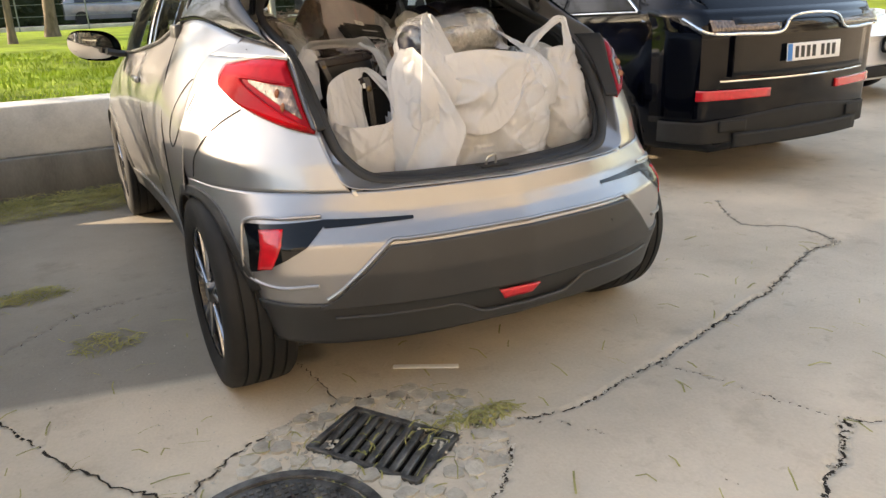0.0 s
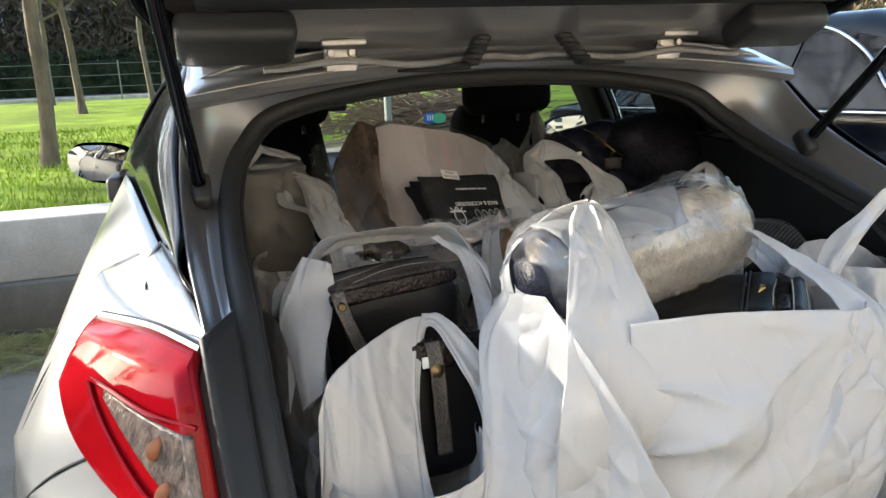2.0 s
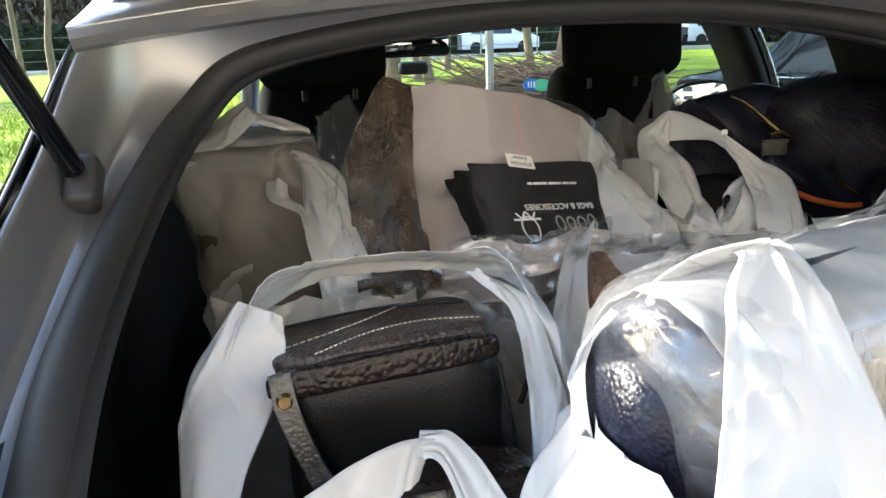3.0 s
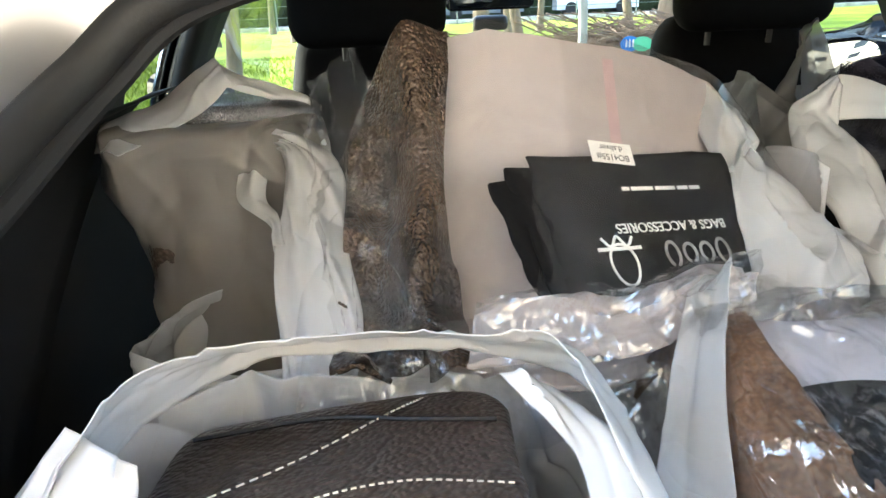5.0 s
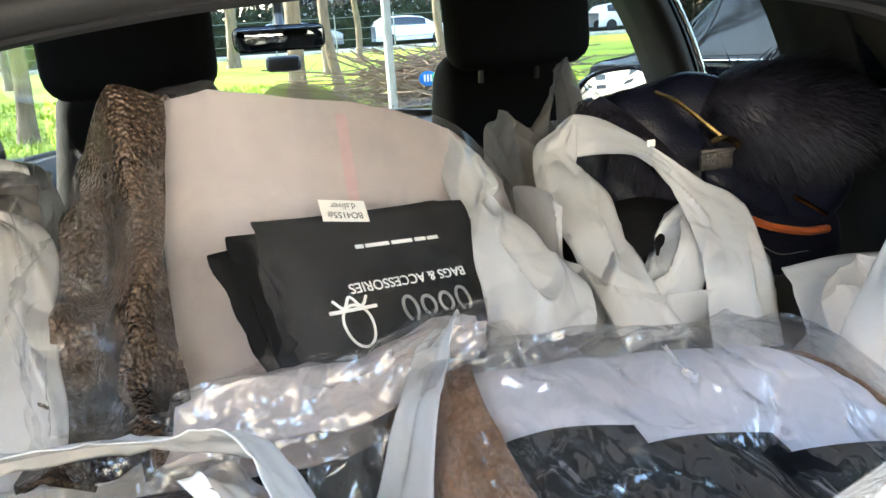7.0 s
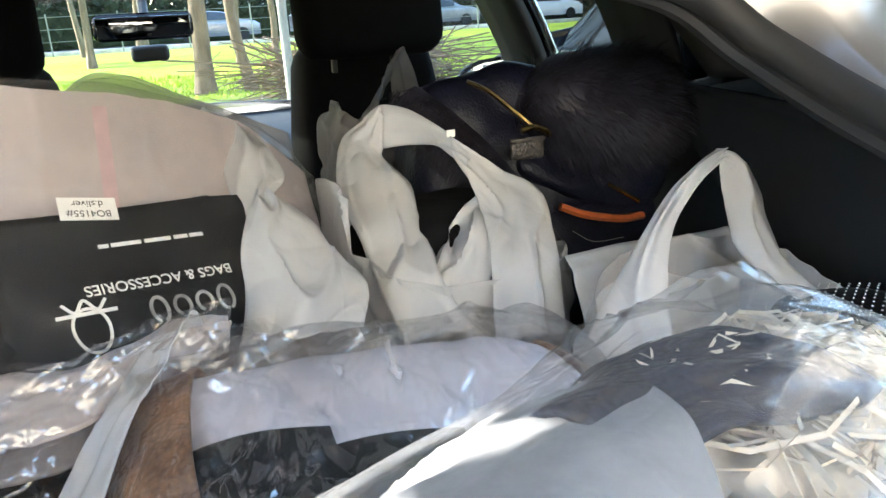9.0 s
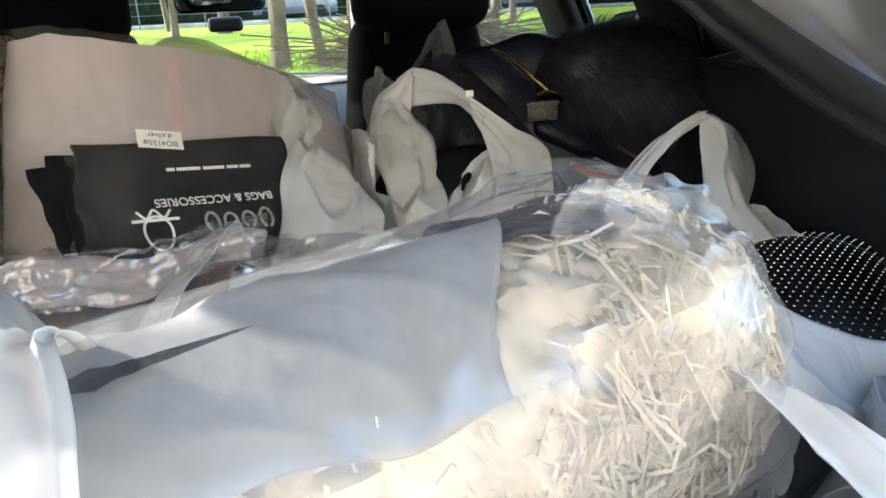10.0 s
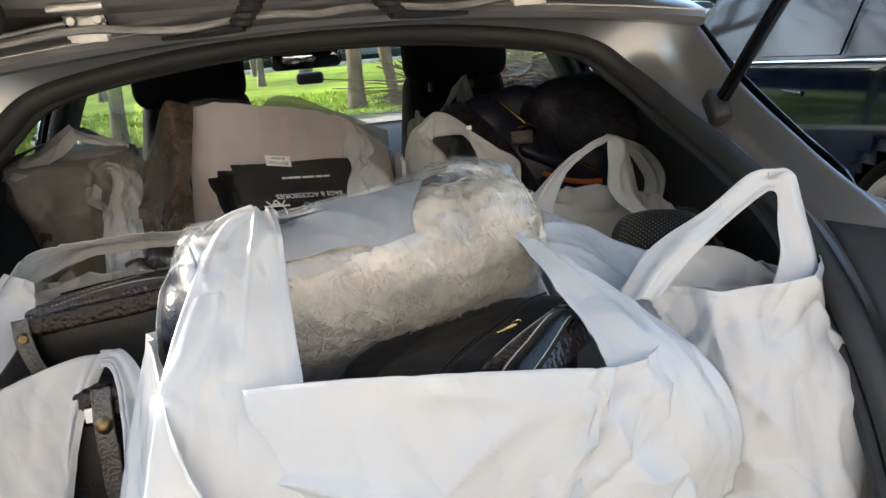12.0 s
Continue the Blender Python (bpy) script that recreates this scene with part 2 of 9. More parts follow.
TYRE = mat("tyre_rubber", (0.010, 0.010, 0.010), 0.7, 0, 0.25, 9.0, 0.0006, 260.0, tint=(0.018, 0.017, 0.016), spec=0.3)
PANE = glass("window_glass", (0.66, 0.72, 0.69), ior=1.18)
SCREEN = glass("windscreen_glass", (0.93, 0.96, 0.94), ior=1.15)
DARK_PANE = glass("privacy_glass", (0.33, 0.36, 0.35))
MIRROR = mat("mirror_glass", (0.62, 0.64, 0.65), 0.01, 1.0, 0.01, 3.0)
GAP = mat("panel_gap", (0.012, 0.012, 0.012), 0.8, 0, 0.1, 10.0)

BAG_WHITE = plastic_film("white_carrier_film", (0.71, 0.71, 0.715), 0.06, 0.32, 0.26, 0.0046)
BAG_MILKY = plastic_film("milky_carrier_film", (0.74, 0.74, 0.75), 0.24, 0.40, 0.26, 0.0044)
BAG_THIN = plastic_film("thin_grey_film", (0.42, 0.395, 0.37), 0.46, 0.35, 0.30)
FILM = clear_film("clear_wrap", 0.04, 0.04, 0.006, 9.0, 0.08, 0.12)
# bluish veil stands in for the bluish-white reflection on the wrap
FILM_BUSY = clear_film("crinkled_clear_wrap", 0.07, 0.11, 0.005, 9.0, 0.09, 0.16, (0.80, 0.83, 0.88))
FILM_HEM = clear_film("crumpled_clear_wrap", 0.15, 0.05, 0.018, 22.0, 0.04, 0.55)
FILM_SOFT = clear_film("loose_clear_wrap", 0.06, 0.05, 0.009, 20.0, 0.08, 0.45)
# tissue copy brightened for the near parcel, missing light put into its colour
LIT_PAPER = mat("lit_packing_tissue", (0.62, 0.59, 0.63), 0.7, 0, 0.07, 6.0, 0.001, 60.0, spec=0.2)
# tissue copy darkened and cooled for the roll, dimmer light put into its colour
DIM_PAPER = mat("dim_packing_tissue", (0.29, 0.295, 0.31), 0.7, 0, 0.14, 14.0, 0.0012, 90.0, spec=0.2)
PAPER = mat("grey_packing_tissue", (0.42, 0.375, 0.37), 0.75, 0, 0.10, 5.0, 0.0012, 70.0, spec=0.2)
BROWN_LEATHER = leather("bronze_grained_leather", (0.12, 0.080, 0.054), 0.27, 330.0, 0.0032, 0.45, (0.034, 0.025, 0.020))
TAN_LEATHER = leather("tan_leather", (0.27, 0.145, 0.075), 0.42, 300.0, 0.0008, 0.0, (0.10, 0.05, 0.028))
BLACK_LEATHER = leather("black_smooth_leather", (0.008, 0.0075, 0.008), 0.40, 420.0, 0.0004)
PATENT_CROC = leather("dark_brown_croc_leather", (0.018, 0.011, 0.010), 0.18, 190.0, 0.0014, 0.0, (0.011, 0.008, 0.008))
SNAKE = leather("grey_snake_strap", (0.11, 0.10, 0.09), 0.34, 300.0, 0.0012, 0.1, (0.035, 0.03, 0.027))
BROWN_HIDE = leather("dark_brown_hide", (0.055, 0.038, 0.030), 0.34, 260.0, 0.0018, 0.0, (0.030, 0.021, 0.018))
NAVY_HIDE = leather("navy_hide", (0.012, 0.014, 0.030), 0.36, 320.0, 0.0006)
NONWOVEN = mat("black_nonwoven_cloth", (0.006, 0.006, 0.0066), 0.8, 0, 0.2, 60.0, 0.0006, 900.0, spec=0.12)
FUR = mat("navy_black_fur", (0.022, 0.020, 0.029), 0.5, 0, 0.7, 30.0, spec=0.35)
FLUFF = mat("cream_stuffing", (0.60, 0.55, 0.47), 0.9, 0, 0.20, 16.0, 0.004, 45.0, spec=0.1)
ANTIQUE = mat("antique_brass", (0.24, 0.17, 0.085), 0.35, 1.0, 0.25, 60.0)
THREAD = mat("pale_thread", (0.62, 0.58, 0.50), 0.7, 0, 0.1, 80.0)
for m in (BLACK_LEATHER, NAVY_HIDE, PATENT_CROC):
    m.node_tree.nodes["Principled BSDF"].inputs["Specular IOR Level"].default_value = 0.28
BRASS = mat("brass", (0.62, 0.44, 0.18), 0.25, 1.0, 0.15, 40.0)
CRYSTAL = mat("glitter_stones", (0.42, 0.42, 0.44), 0.15, 0.8, 0.5, 500.0, 0.002, 700.0)
LABEL_WHITE = mat("white_label", (0.80, 0.79, 0.76), 0.5, 0, 0.03, 20.0)
INK = mat("black_ink", (0.02, 0.02, 0.022), 0.5, 0, 0.05, 20.0)
PRINT = mat("white_print", (0.74, 0.74, 0.72), 0.5, 0, 0.06, 60.0)
PRINT_GREY = mat("grey_print", (0.30, 0.30, 0.29), 0.5, 0, 0.2, 60.0)
ORANGE = mat("orange_leather", (0.50, 0.12, 0.035), 0.4, 0, 0.1, 40.0)
PINK_STRIP = mat("pink_tear_strip", (0.47, 0.335, 0.34), 0.7, 0, 0.08, 30.0)
STICKER_BLUE = mat("blue_sticker", (0.015, 0.18, 0.52), 0.4, 0, 0.05, 20.0)
STICKER_GREEN = mat("green_sticker", (0.10, 0.52, 0.26), 0.4, 0, 0.05, 20.0)
RED_BOX = mat("red_card", (0.45, 0.030, 0.022), 0.5, 0, 0.08, 20.0)
BLUE_BOX = mat("blue_plastic", (0.010, 0.030, 0.13), 0.35, 0, 0.08, 20.0)
GREEN_BOX = mat("green_plastic", (0.02, 0.20, 0.11), 0.4, 0, 0.08, 20.0)
PLATE_WHITE = mat("number_plate_white", (0.75, 0.75, 0.74), 0.35, 0, 0.03, 20.0)

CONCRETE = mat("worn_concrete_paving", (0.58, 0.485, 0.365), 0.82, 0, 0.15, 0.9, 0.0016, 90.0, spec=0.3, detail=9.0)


def stained(m, shade_and_slabs=()):
    """Adds painted shade, a grey slab, dark oil blotches and pale scuffs to a paving material."""
    n, l = m.node_tree.nodes, m.node_tree.links
    base = n["Principled BSDF"].inputs["Base Color"]
    tc = n.new("ShaderNodeTexCoord")
    sep = n.new("ShaderNodeSeparateXYZ")
    l.new(tc.outputs["Object"], sep.inputs[0])
    ragged = n.new("ShaderNodeTexNoise")
    ragged.inputs["Scale"].default_value = 2.2
    ragged.inputs["Detail"].default_value = 8.0
    l.new(tc.outputs["Object"], ragged.inputs["Vector"])

    def layer(factor, colour, how="MULTIPLY"):
        mx = n.new("ShaderNodeMix")
        mx.data_type = "RGBA"
        mx.blend_type = how
        l.new(factor, mx.inputs["Factor"])
        l.new(base.links[0].from_socket, mx.inputs["A"])
        mx.inputs["B"].default_value = (*colour, 1)
        l.new(mx.outputs["Result"], base)

    def math_node(op, a, b):
        q = n.new("ShaderNodeMath")
        q.operation = op
        for k, v in enumerate((a, b)):
            if isinstance(v, (int, float)):
                q.inputs[k].default_value = v
            else:
                l.new(v, q.inputs[k])
        return q.outputs[0]
    # each field, shade or slab: the side of a line a*x + b*y + c > 0
    for lines, colour in shade_and_slabs:
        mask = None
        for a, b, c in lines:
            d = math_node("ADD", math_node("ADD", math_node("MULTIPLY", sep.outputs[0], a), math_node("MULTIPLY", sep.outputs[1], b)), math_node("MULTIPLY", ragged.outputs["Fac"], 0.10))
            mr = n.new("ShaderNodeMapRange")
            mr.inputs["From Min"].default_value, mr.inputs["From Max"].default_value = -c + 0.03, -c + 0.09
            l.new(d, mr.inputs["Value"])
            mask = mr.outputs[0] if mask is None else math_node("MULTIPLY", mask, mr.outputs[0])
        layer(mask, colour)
    for scale, lo, hi, amount, colour in ((3.1, 0.56, 0.72, 0.45, (0.55, 0.53, 0.52)), (11.0, 0.60, 0.72, 0.5, (0.62, 0.60, 0.58)), (5.3, 0.63, 0.74, 0.35, (1.35, 1.32, 1.28)), (60.0, 0.66, 0.74, 0.6, (0.45, 0.42, 0.40))):
        no = n.new("ShaderNodeTexNoise")
        no.inputs["Scale"].default_value = scale
        no.inputs["Detail"].default_value = 7.0
        no.inputs["Roughness"].default_value = 0.65
        l.new(tc.outputs["Object"], no.inputs["Vector"])
        mr = n.new("ShaderNodeMapRange")
        mr.inputs["From Min"].default_value, mr.inputs["From Max"].default_value = lo, hi
        mr.inputs["To Max"].default_value = amount
        l.new(no.outputs["Fac"], mr.inputs["Value"])
        layer(mr.outputs[0], colour)
    return m


# painted shade along the next bay, paler grey slab south of the long crack
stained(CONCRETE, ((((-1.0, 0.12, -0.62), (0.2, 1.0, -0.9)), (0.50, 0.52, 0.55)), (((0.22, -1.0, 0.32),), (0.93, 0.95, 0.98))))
WALL_CONCRETE = mat("cast_concrete_wall", (0.52, 0.495, 0.445), 0.85, 0, 0.20, 1.8, 0.0022, 80.0, spec=0.25, detail=9.0)
KERB_CONCRETE = mat("stained_concrete_base", (0.19, 0.178, 0.155), 0.88, 0, 0.24, 2.5, 0.0025, 70.0, spec=0.2, detail=9.0, stretch=(1, 1, 0.4))
IRON = mat("worn_cast_iron", (0.15, 0.142, 0.13), 0.48, 0.5, 0.35, 16.0, 0.0010, 180.0, tint=(0.03, 0.028, 0.026))
CRUMBLE = mat("crumbled_concrete", (0.50, 0.45, 0.37), 0.9, 0, 0.25, 20.0, 0.002, 120.0, spec=0.2)
DARK_FILL = mat("dark_fill", (0.045, 0.036, 0.028), 0.95, 0, 0.35, 30.0, 0.002, 200.0, spec=0.1)
STRAW = mat("dry_grass_clippings", (0.34, 0.30, 0.12), 0.8, 0, 0.35, 9.0, spec=0.2, tint=(0.15, 0.15, 0.045))
LAWN = mat("mown_lawn", (0.21, 0.29, 0.024), 0.9, 0, 0.32, 0.8, 0.02, 34.0, spec=0.15, detail=10.0)
GRASS = mat("grass_blades", (0.26, 0.36, 0.03), 0.7, 0, 0.3, 1.5, spec=0.2)
BARK = mat("grey_brown_bark", (0.17, 0.135, 0.10), 0.9, 0, 0.25, 9.0, 0.008, 60.0, spec=0.15, stretch=(1, 1, 0.25))
LEAF = mat("yellow_green_leaves", (0.28, 0.26, 0.030), 0.6, 0, 0.35, 2.0, spec=0.25)
TWIGS = mat("bare_twigs", (0.16, 0.12, 0.09), 0.9, 0, 0.2, 9.0, spec=0.1)
ASPHALT = mat("asphalt", (0.075, 0.075, 0.078), 0.85, 0, 0.15, 1.0, 0.003, 90.0, spec=0.25)
HEDGE = mat("dark_hedge", (0.030, 0.036, 0.018), 0.9, 0, 0.4, 1.2, 0.05, 12.0, spec=0.1)
BRICK_FAR = mat("brown_brick_far", (0.19, 0.115, 0.085), 0.9, 0, 0.15, 0.6, 0.01, 8.0, spec=0.2)
RENDER_FAR = mat("pale_render_far", (0.46, 0.43, 0.39), 0.9, 0, 0.08, 0.4, 0.005, 10.0, spec=0.2)
WINDOW_FAR = mat("dark_far_window", (0.03, 0.035, 0.045), 0.1, 0, 0.2, 1.0)
POLE = mat("grey_green_pole", (0.17, 0.19, 0.175), 0.5, 0.2, 0.1, 6.0)
GREY_CAR = mat("grey_far_paint", (0.22, 0.23, 0.25), 0.25, 0.3, 0.1, 3.0, coat=0.7)


# ---- building tools ----
def lerp(a, b, t):
    return a + (b - a) * t


def smooth01(t):
    t = max(0.0, min(1.0, t))
    return t * t * (3 - 2 * t)


def curve(points, t):
    """Catmull-Rom through the points, t from 0 to 1."""
    k = len(points) - 1
    f = max(0.0, min(0.999999, t)) * k
    i = int(f)
    u = f - i
    p1, p2 = points[i], points[i + 1]
    p0 = points[i - 1] if i else [2 * a - b for a, b in zip(p1, p2)]
    p3 = points[i + 2] if i + 2 <= k else [2 * b - a for a, b in zip(p1, p2)]
    return [0.5 * (2 * b + (c - a) * u + (2 * a - 5 * b + 4 * c - d) * u * u + (3 * b - 3 * c + d - a) * u ** 3) for a, b, c, d in zip(p0, p1, p2, p3)]


def knots(xs, ys, x):
    """Smooth-ish linear table look-up."""
    if x <= xs[0]:
        return ys[0]
    for a, b, p, q in zip(xs, xs[1:], ys, ys[1:]):
        if x <= b:
            return lerp(p, q, (x - a) / (b - a))
    return ys[-1]


def grid(fn, nu, nv, wrap=False):
    """Vertices and faces of the surface fn(u, v)."""
    cols = nu if wrap else nu + 1
    vs = [tuple(fn(i / nu, j / nv)) for j in range(nv + 1) for i in range(cols)]
    fs = []
    for j in range(nv):
        for i in range(nu):
            k = (i + 1) % cols
            fs.append((j * cols + i, j * cols + k, (j + 1) * cols + k, (j + 1) * cols + i))
    return vs, fs


def join(*lists):
    vs, fs = [], []
    for v, f in lists:
        o = len(vs)
        vs += list(v)
        fs += [tuple(i + o for i in q) for q in f]
    return vs, fs


def mirrored(vf):
    v, f = vf
    return [(-x, y, z) for x, y, z in v], [tuple(reversed(q)) for q in f]


def moved(vf, m):
    v, f = vf
    return [tuple(m @ Vector(p)) for p in v], f


def box(cx, cy, cz, sx, sy, sz, bevel=0.0, segs=2, m=None):
    """A box with rounded edges, as vertices and faces."""
    bm = bmesh.new()
    bmesh.ops.create_cube(bm, size=1.0)
    for v in bm.verts:
        v.co = Vector((v.co.x * sx, v.co.y * sy, v.co.z * sz))
    if bevel:
        bmesh.ops.bevel(bm, geom=list(bm.edges), offset=bevel, segments=segs, affect="EDGES", profile=0.5)
    mm = (m if m is not None else Matrix.Identity(4))
    mm = Matrix.Translation((cx, cy, cz)) @ mm
    bm.verts.index_update()
    vs = [tuple(mm @ v.co) for v in bm.verts]
    fs = [tuple(v.index for v in f.verts) for f in bm.faces]
    bm.free()
    return vs, fs


def tube(points, radius, n=10, steps=None, closed=False, flat=1.0, caps=True):
    """A tube along a smooth path; radius: a number or a function of 0..1; flat squashes it."""
    k = steps or max(2, 6 * (len(points) - 1))
    pts = [Vector(curve(points, i / k)) for i in range(k + 1)]
    if closed:
        pts = pts[:-1]
    vs, fs = [], []
    up = Vector((0, 0, 1))
    last = None
    m = len(pts)
    for i, p in enumerate(pts):
        a = pts[(i - 1) % m] if (closed or i) else pts[0]
        b = pts[(i + 1) % m] if (closed or i < m - 1) else pts[-1]
        d = (b - a).normalized()
        if last is None:
            side = d.cross(up if abs(d.z) < 0.9 else Vector((1, 0, 0))).normalized()
        else:
            side = (last - d * last.dot(d)).normalized()
        last = side
        other = d.cross(side)
        r = radius(i / max(1, m - 1)) if callable(radius) else radius
        for j in range(n):
            a2 = 2 * math.pi * j / n
            vs.append(tuple(p + side * (r * math.cos(a2)) + other * (r * flat * math.sin(a2))))
    for i in range(m if closed else m - 1):
        for j in range(n):
            i2, j2 = (i + 1) % m, (j + 1) % n
            fs.append((i * n + j, i * n + j2, i2 * n + j2, i2 * n + j))
    if caps and not closed:
        fs.append(tuple(range(n - 1, -1, -1)))
        fs.append(tuple((m - 1) * n + j for j in range(n)))
    return vs, fs


def lathe(profile, n=48, axis="x", centre=(0, 0, 0)):
    """Turns a profile of (along, radius) about an axis."""
    vs, fs = [], []
    k = len(profile)
    for j in range(n):
        a = 2 * math.pi * j / n
        for s, r in profile:
            c, d = r * math.cos(a), r * math.sin(a)
            p = {"x": (s, c, d), "y": (c, s, d), "z": (c, d, s)}[axis]
            vs.append(tuple(p[i] + centre[i] for i in range(3)))
    for j in range(n):
        for i in range(k - 1):
            fs.append((j * k + i, j * k + i + 1, ((j + 1) % n) * k + i + 1, ((j + 1) % n) * k + i))
    return vs, fs


def part(name, vf, material, parent=None, label="", smooth=True, thick=0.0, offset=-1.0, angle=40.0, weld=False):
    """One mesh object, under a thing or a part."""
    me = bpy.data.meshes.new(name)
    me.from_pydata(vf[0], [], vf[1])
    me.update()
    bm = bmesh.new()
    bm.from_mesh(me)
    if weld:
        bmesh.ops.remove_doubles(bm, verts=bm.verts, dist=0.0004)
    bmesh.ops.recalc_face_normals(bm, faces=bm.faces)
    if smooth:
        lim = radians(angle)
        for f in bm.faces:
            f.smooth = True
        for e in bm.edges:
            if len(e.link_faces) == 2 and e.calc_face_angle(0.0) > lim:
                e.smooth = False
    bm.to_mesh(me)
    bm.free()
    me.materials.append(material)
    ob = new(name, me)
    if parent is not None:
        ob.parent = parent
        ob.matrix_parent_inverse = parent_base(parent).inverted()
    if thick:
        so = ob.modifiers.new("thickness", "SOLIDIFY")
        so.thickness = thick
        so.offset = offset
    if label:
        tagged(ob, label)
    return ob


BASES = {}


def parent_base(ob):
    return BASES.get(ob.name, Matrix.Identity(4))


def thing(name, label, category, base=(0, 0, 0), group="", kind=""):
    """An Empty at a thing's base, which parents its parts."""
    e = new(name)
    e.empty_display_size = 0.05
    e.location = base
    BASES[e.name] = Matrix.Translation(base)
    return tagged(e, label, category, group, kind)


def whole(name, vf, material, label, category, group="", kind="", **kw):
    return tagged(part(name, vf, material, None, **kw), label, category, group, kind)


def text_mesh(body, size, material, m, name, parent, depth=0.0004):
    """Raised lettering in the built-in font, turned into a mesh."""
    cu = bpy.data.curves.new(name, "FONT")
    cu.body, cu.size, cu.align_x, cu.align_y, cu.extrude = body, size, "CENTER", "CENTER", depth
    tmp = bpy.data.objects.new(name, cu)
    scene.collection.objects.link(tmp)
    dg = bpy.context.evaluated_depsgraph_get()
    me = bpy.data.meshes.new_from_object(tmp.evaluated_get(dg))
    bpy.data.objects.remove(tmp)
    me.transform(m)
    me.materials.clear()
    me.materials.append(material)
    ob = new(name, me)
    ob.parent = parent
    ob.matrix_parent_inverse = parent_base(parent).inverted()
    return ob


# ---- ground, wall, lawn ----
WALL_Y = 4.42
LAWN_Z = 0.60
CRACKS = (
    (((-1.72, 1.60), (-1.57, 1.71), (-1.26, 1.98), (-0.84, 2.02), (-0.3, 2.1)), 0.012),
    (((-1.70, 1.20), (-1.56, 1.14), (-1.40, 0.80), (-1.25, 0.57), (-1.12, 0.42)), 0.012),
    (((-0.60, 1.02), (-0.58, 0.86), (-0.57, 0.68)), 0.008),
    (((-1.12, 0.42), (-0.90, 0.58), (-0.57, 0.68), (-0.36, 0.59), (-0.30, 0.41), (-0.11, 0.28), (0.10, 0.25), (0.30, 0.29), (0.49, 0.33)), 0.014),
    (((0.49, 0.33), (0.84, 0.42), (1.12, 0.50), (1.39, 0.57), (1.70, 0.70), (1.99, 0.80), (2.19, 0.82), (2.23, 1.09), (2.05, 1.3), (2.3, 1.7)), 0.020),
    (((0.49, 0.33), (0.58, 0.12), (0.65, -0.08), (0.72, -0.24), (0.79, -0.30), (1.1, -0.4)), 0.010),
    (((0.72, -0.24), (0.55, -0.34), (0.35, -0.43), (0.1, -0.6)), 0.022),
    (((-0.11, 0.28), (0.02, 0.14), (0.10, -0.06), (0.2, -0.3)), 0.006),
    (((-0.30, 0.41), (-0.22, 0.20), (-0.33, 0.05), (-0.55, -0.1)), 0.016),
)


def crack_lines(step=0.02):
    """The paving cracks as jagged lines."""
    rnd = random.Random(5)
    out = []
    for pts, w in CRACKS:
        n = int(sum(math.dist(a, b) for a, b in zip(pts, pts[1:])) / step)
        line = []
        for i in range(n + 1):
            x, y = curve(pts, i / n)
            line.append((x + rnd.gauss(0, 0.006), y + rnd.gauss(0, 0.006)))
        out.append((line, w))
    return out


LINES = crack_lines()


def axis(lo, hi, step, far):
    a = np.arange(lo, hi + step / 2, step)
    grow = []
    d = step
    while sum(grow) < far:
        d *= 1.35
        grow.append(d)
    g = np.cumsum(grow)
    return np.concatenate([(lo - g)[::-1], a, hi + g])


def build_ground():
    xs, ys = axis(-1.9, 2.5, 0.010, 160), axis(-0.8, 2.6, 0.010, 220)
    X, Y = np.meshgrid(xs, ys)
    Z = 0.004 * np.sin(X * 1.7 + 0.6) * np.cos(Y * 1.3) + 0.0012 * np.sin(X * 9 + Y * 5)
    depth = np.zeros_like(X)
    for line, w in LINES:
        for x, y in line:
            i0, i1 = np.searchsorted(xs, (x - 0.05, x + 0.05))
            j0, j1 = np.searchsorted(ys, (y - 0.05, y + 0.05))
            if i1 <= i0 or j1 <= j0:
                continue
            r = np.hypot(X[j0:j1, i0:i1] - x, Y[j0:j1, i0:i1] - y)
            ww = w * (0.6 + 0.7 * abs(noise.noise((x * 14, y * 14, 0))))
            d = np.clip(1.15 - r / ww, 0, 1) * 0.016
            depth[j0:j1, i0:i1] = np.maximum(depth[j0:j1, i0:i1], d)
    # the slab south-east of the crack has sunk a little
    Z -= depth
    # pits under the drain grate and the cover
    for cx, cy, ux, uy, hw, hh, dz in ((-0.54, 0.385, 0.54, -0.84, 0.195, 0.125, 0.06),):
        a = (X - cx) * ux + (Y - cy) * uy
        b = -(X - cx) * uy + (Y - cy) * ux
        Z = np.where((np.abs(a) < hw) & (np.abs(b) < hh), -dz, Z)
    ny, nx = X.shape
    v = np.stack([X.ravel(), Y.ravel(), Z.ravel()], 1)
    idx = np.arange(nx * ny).reshape(ny, nx)
    f = np.stack([idx[:-1, :-1], idx[:-1, 1:], idx[1:, 1:], idx[1:, :-1]], -1).reshape(-1, 4)
    me = bpy.data.meshes.new("ground")
    me.from_pydata(v.tolist(), [], f.tolist())
    me.polygons.foreach_set("use_smooth", np.ones(len(f), dtype=bool))
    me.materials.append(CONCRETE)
    return tagged(new("ground", me), "worn tan concrete paving with jagged cracks and stains", "paving", kind="structure")


build_ground()


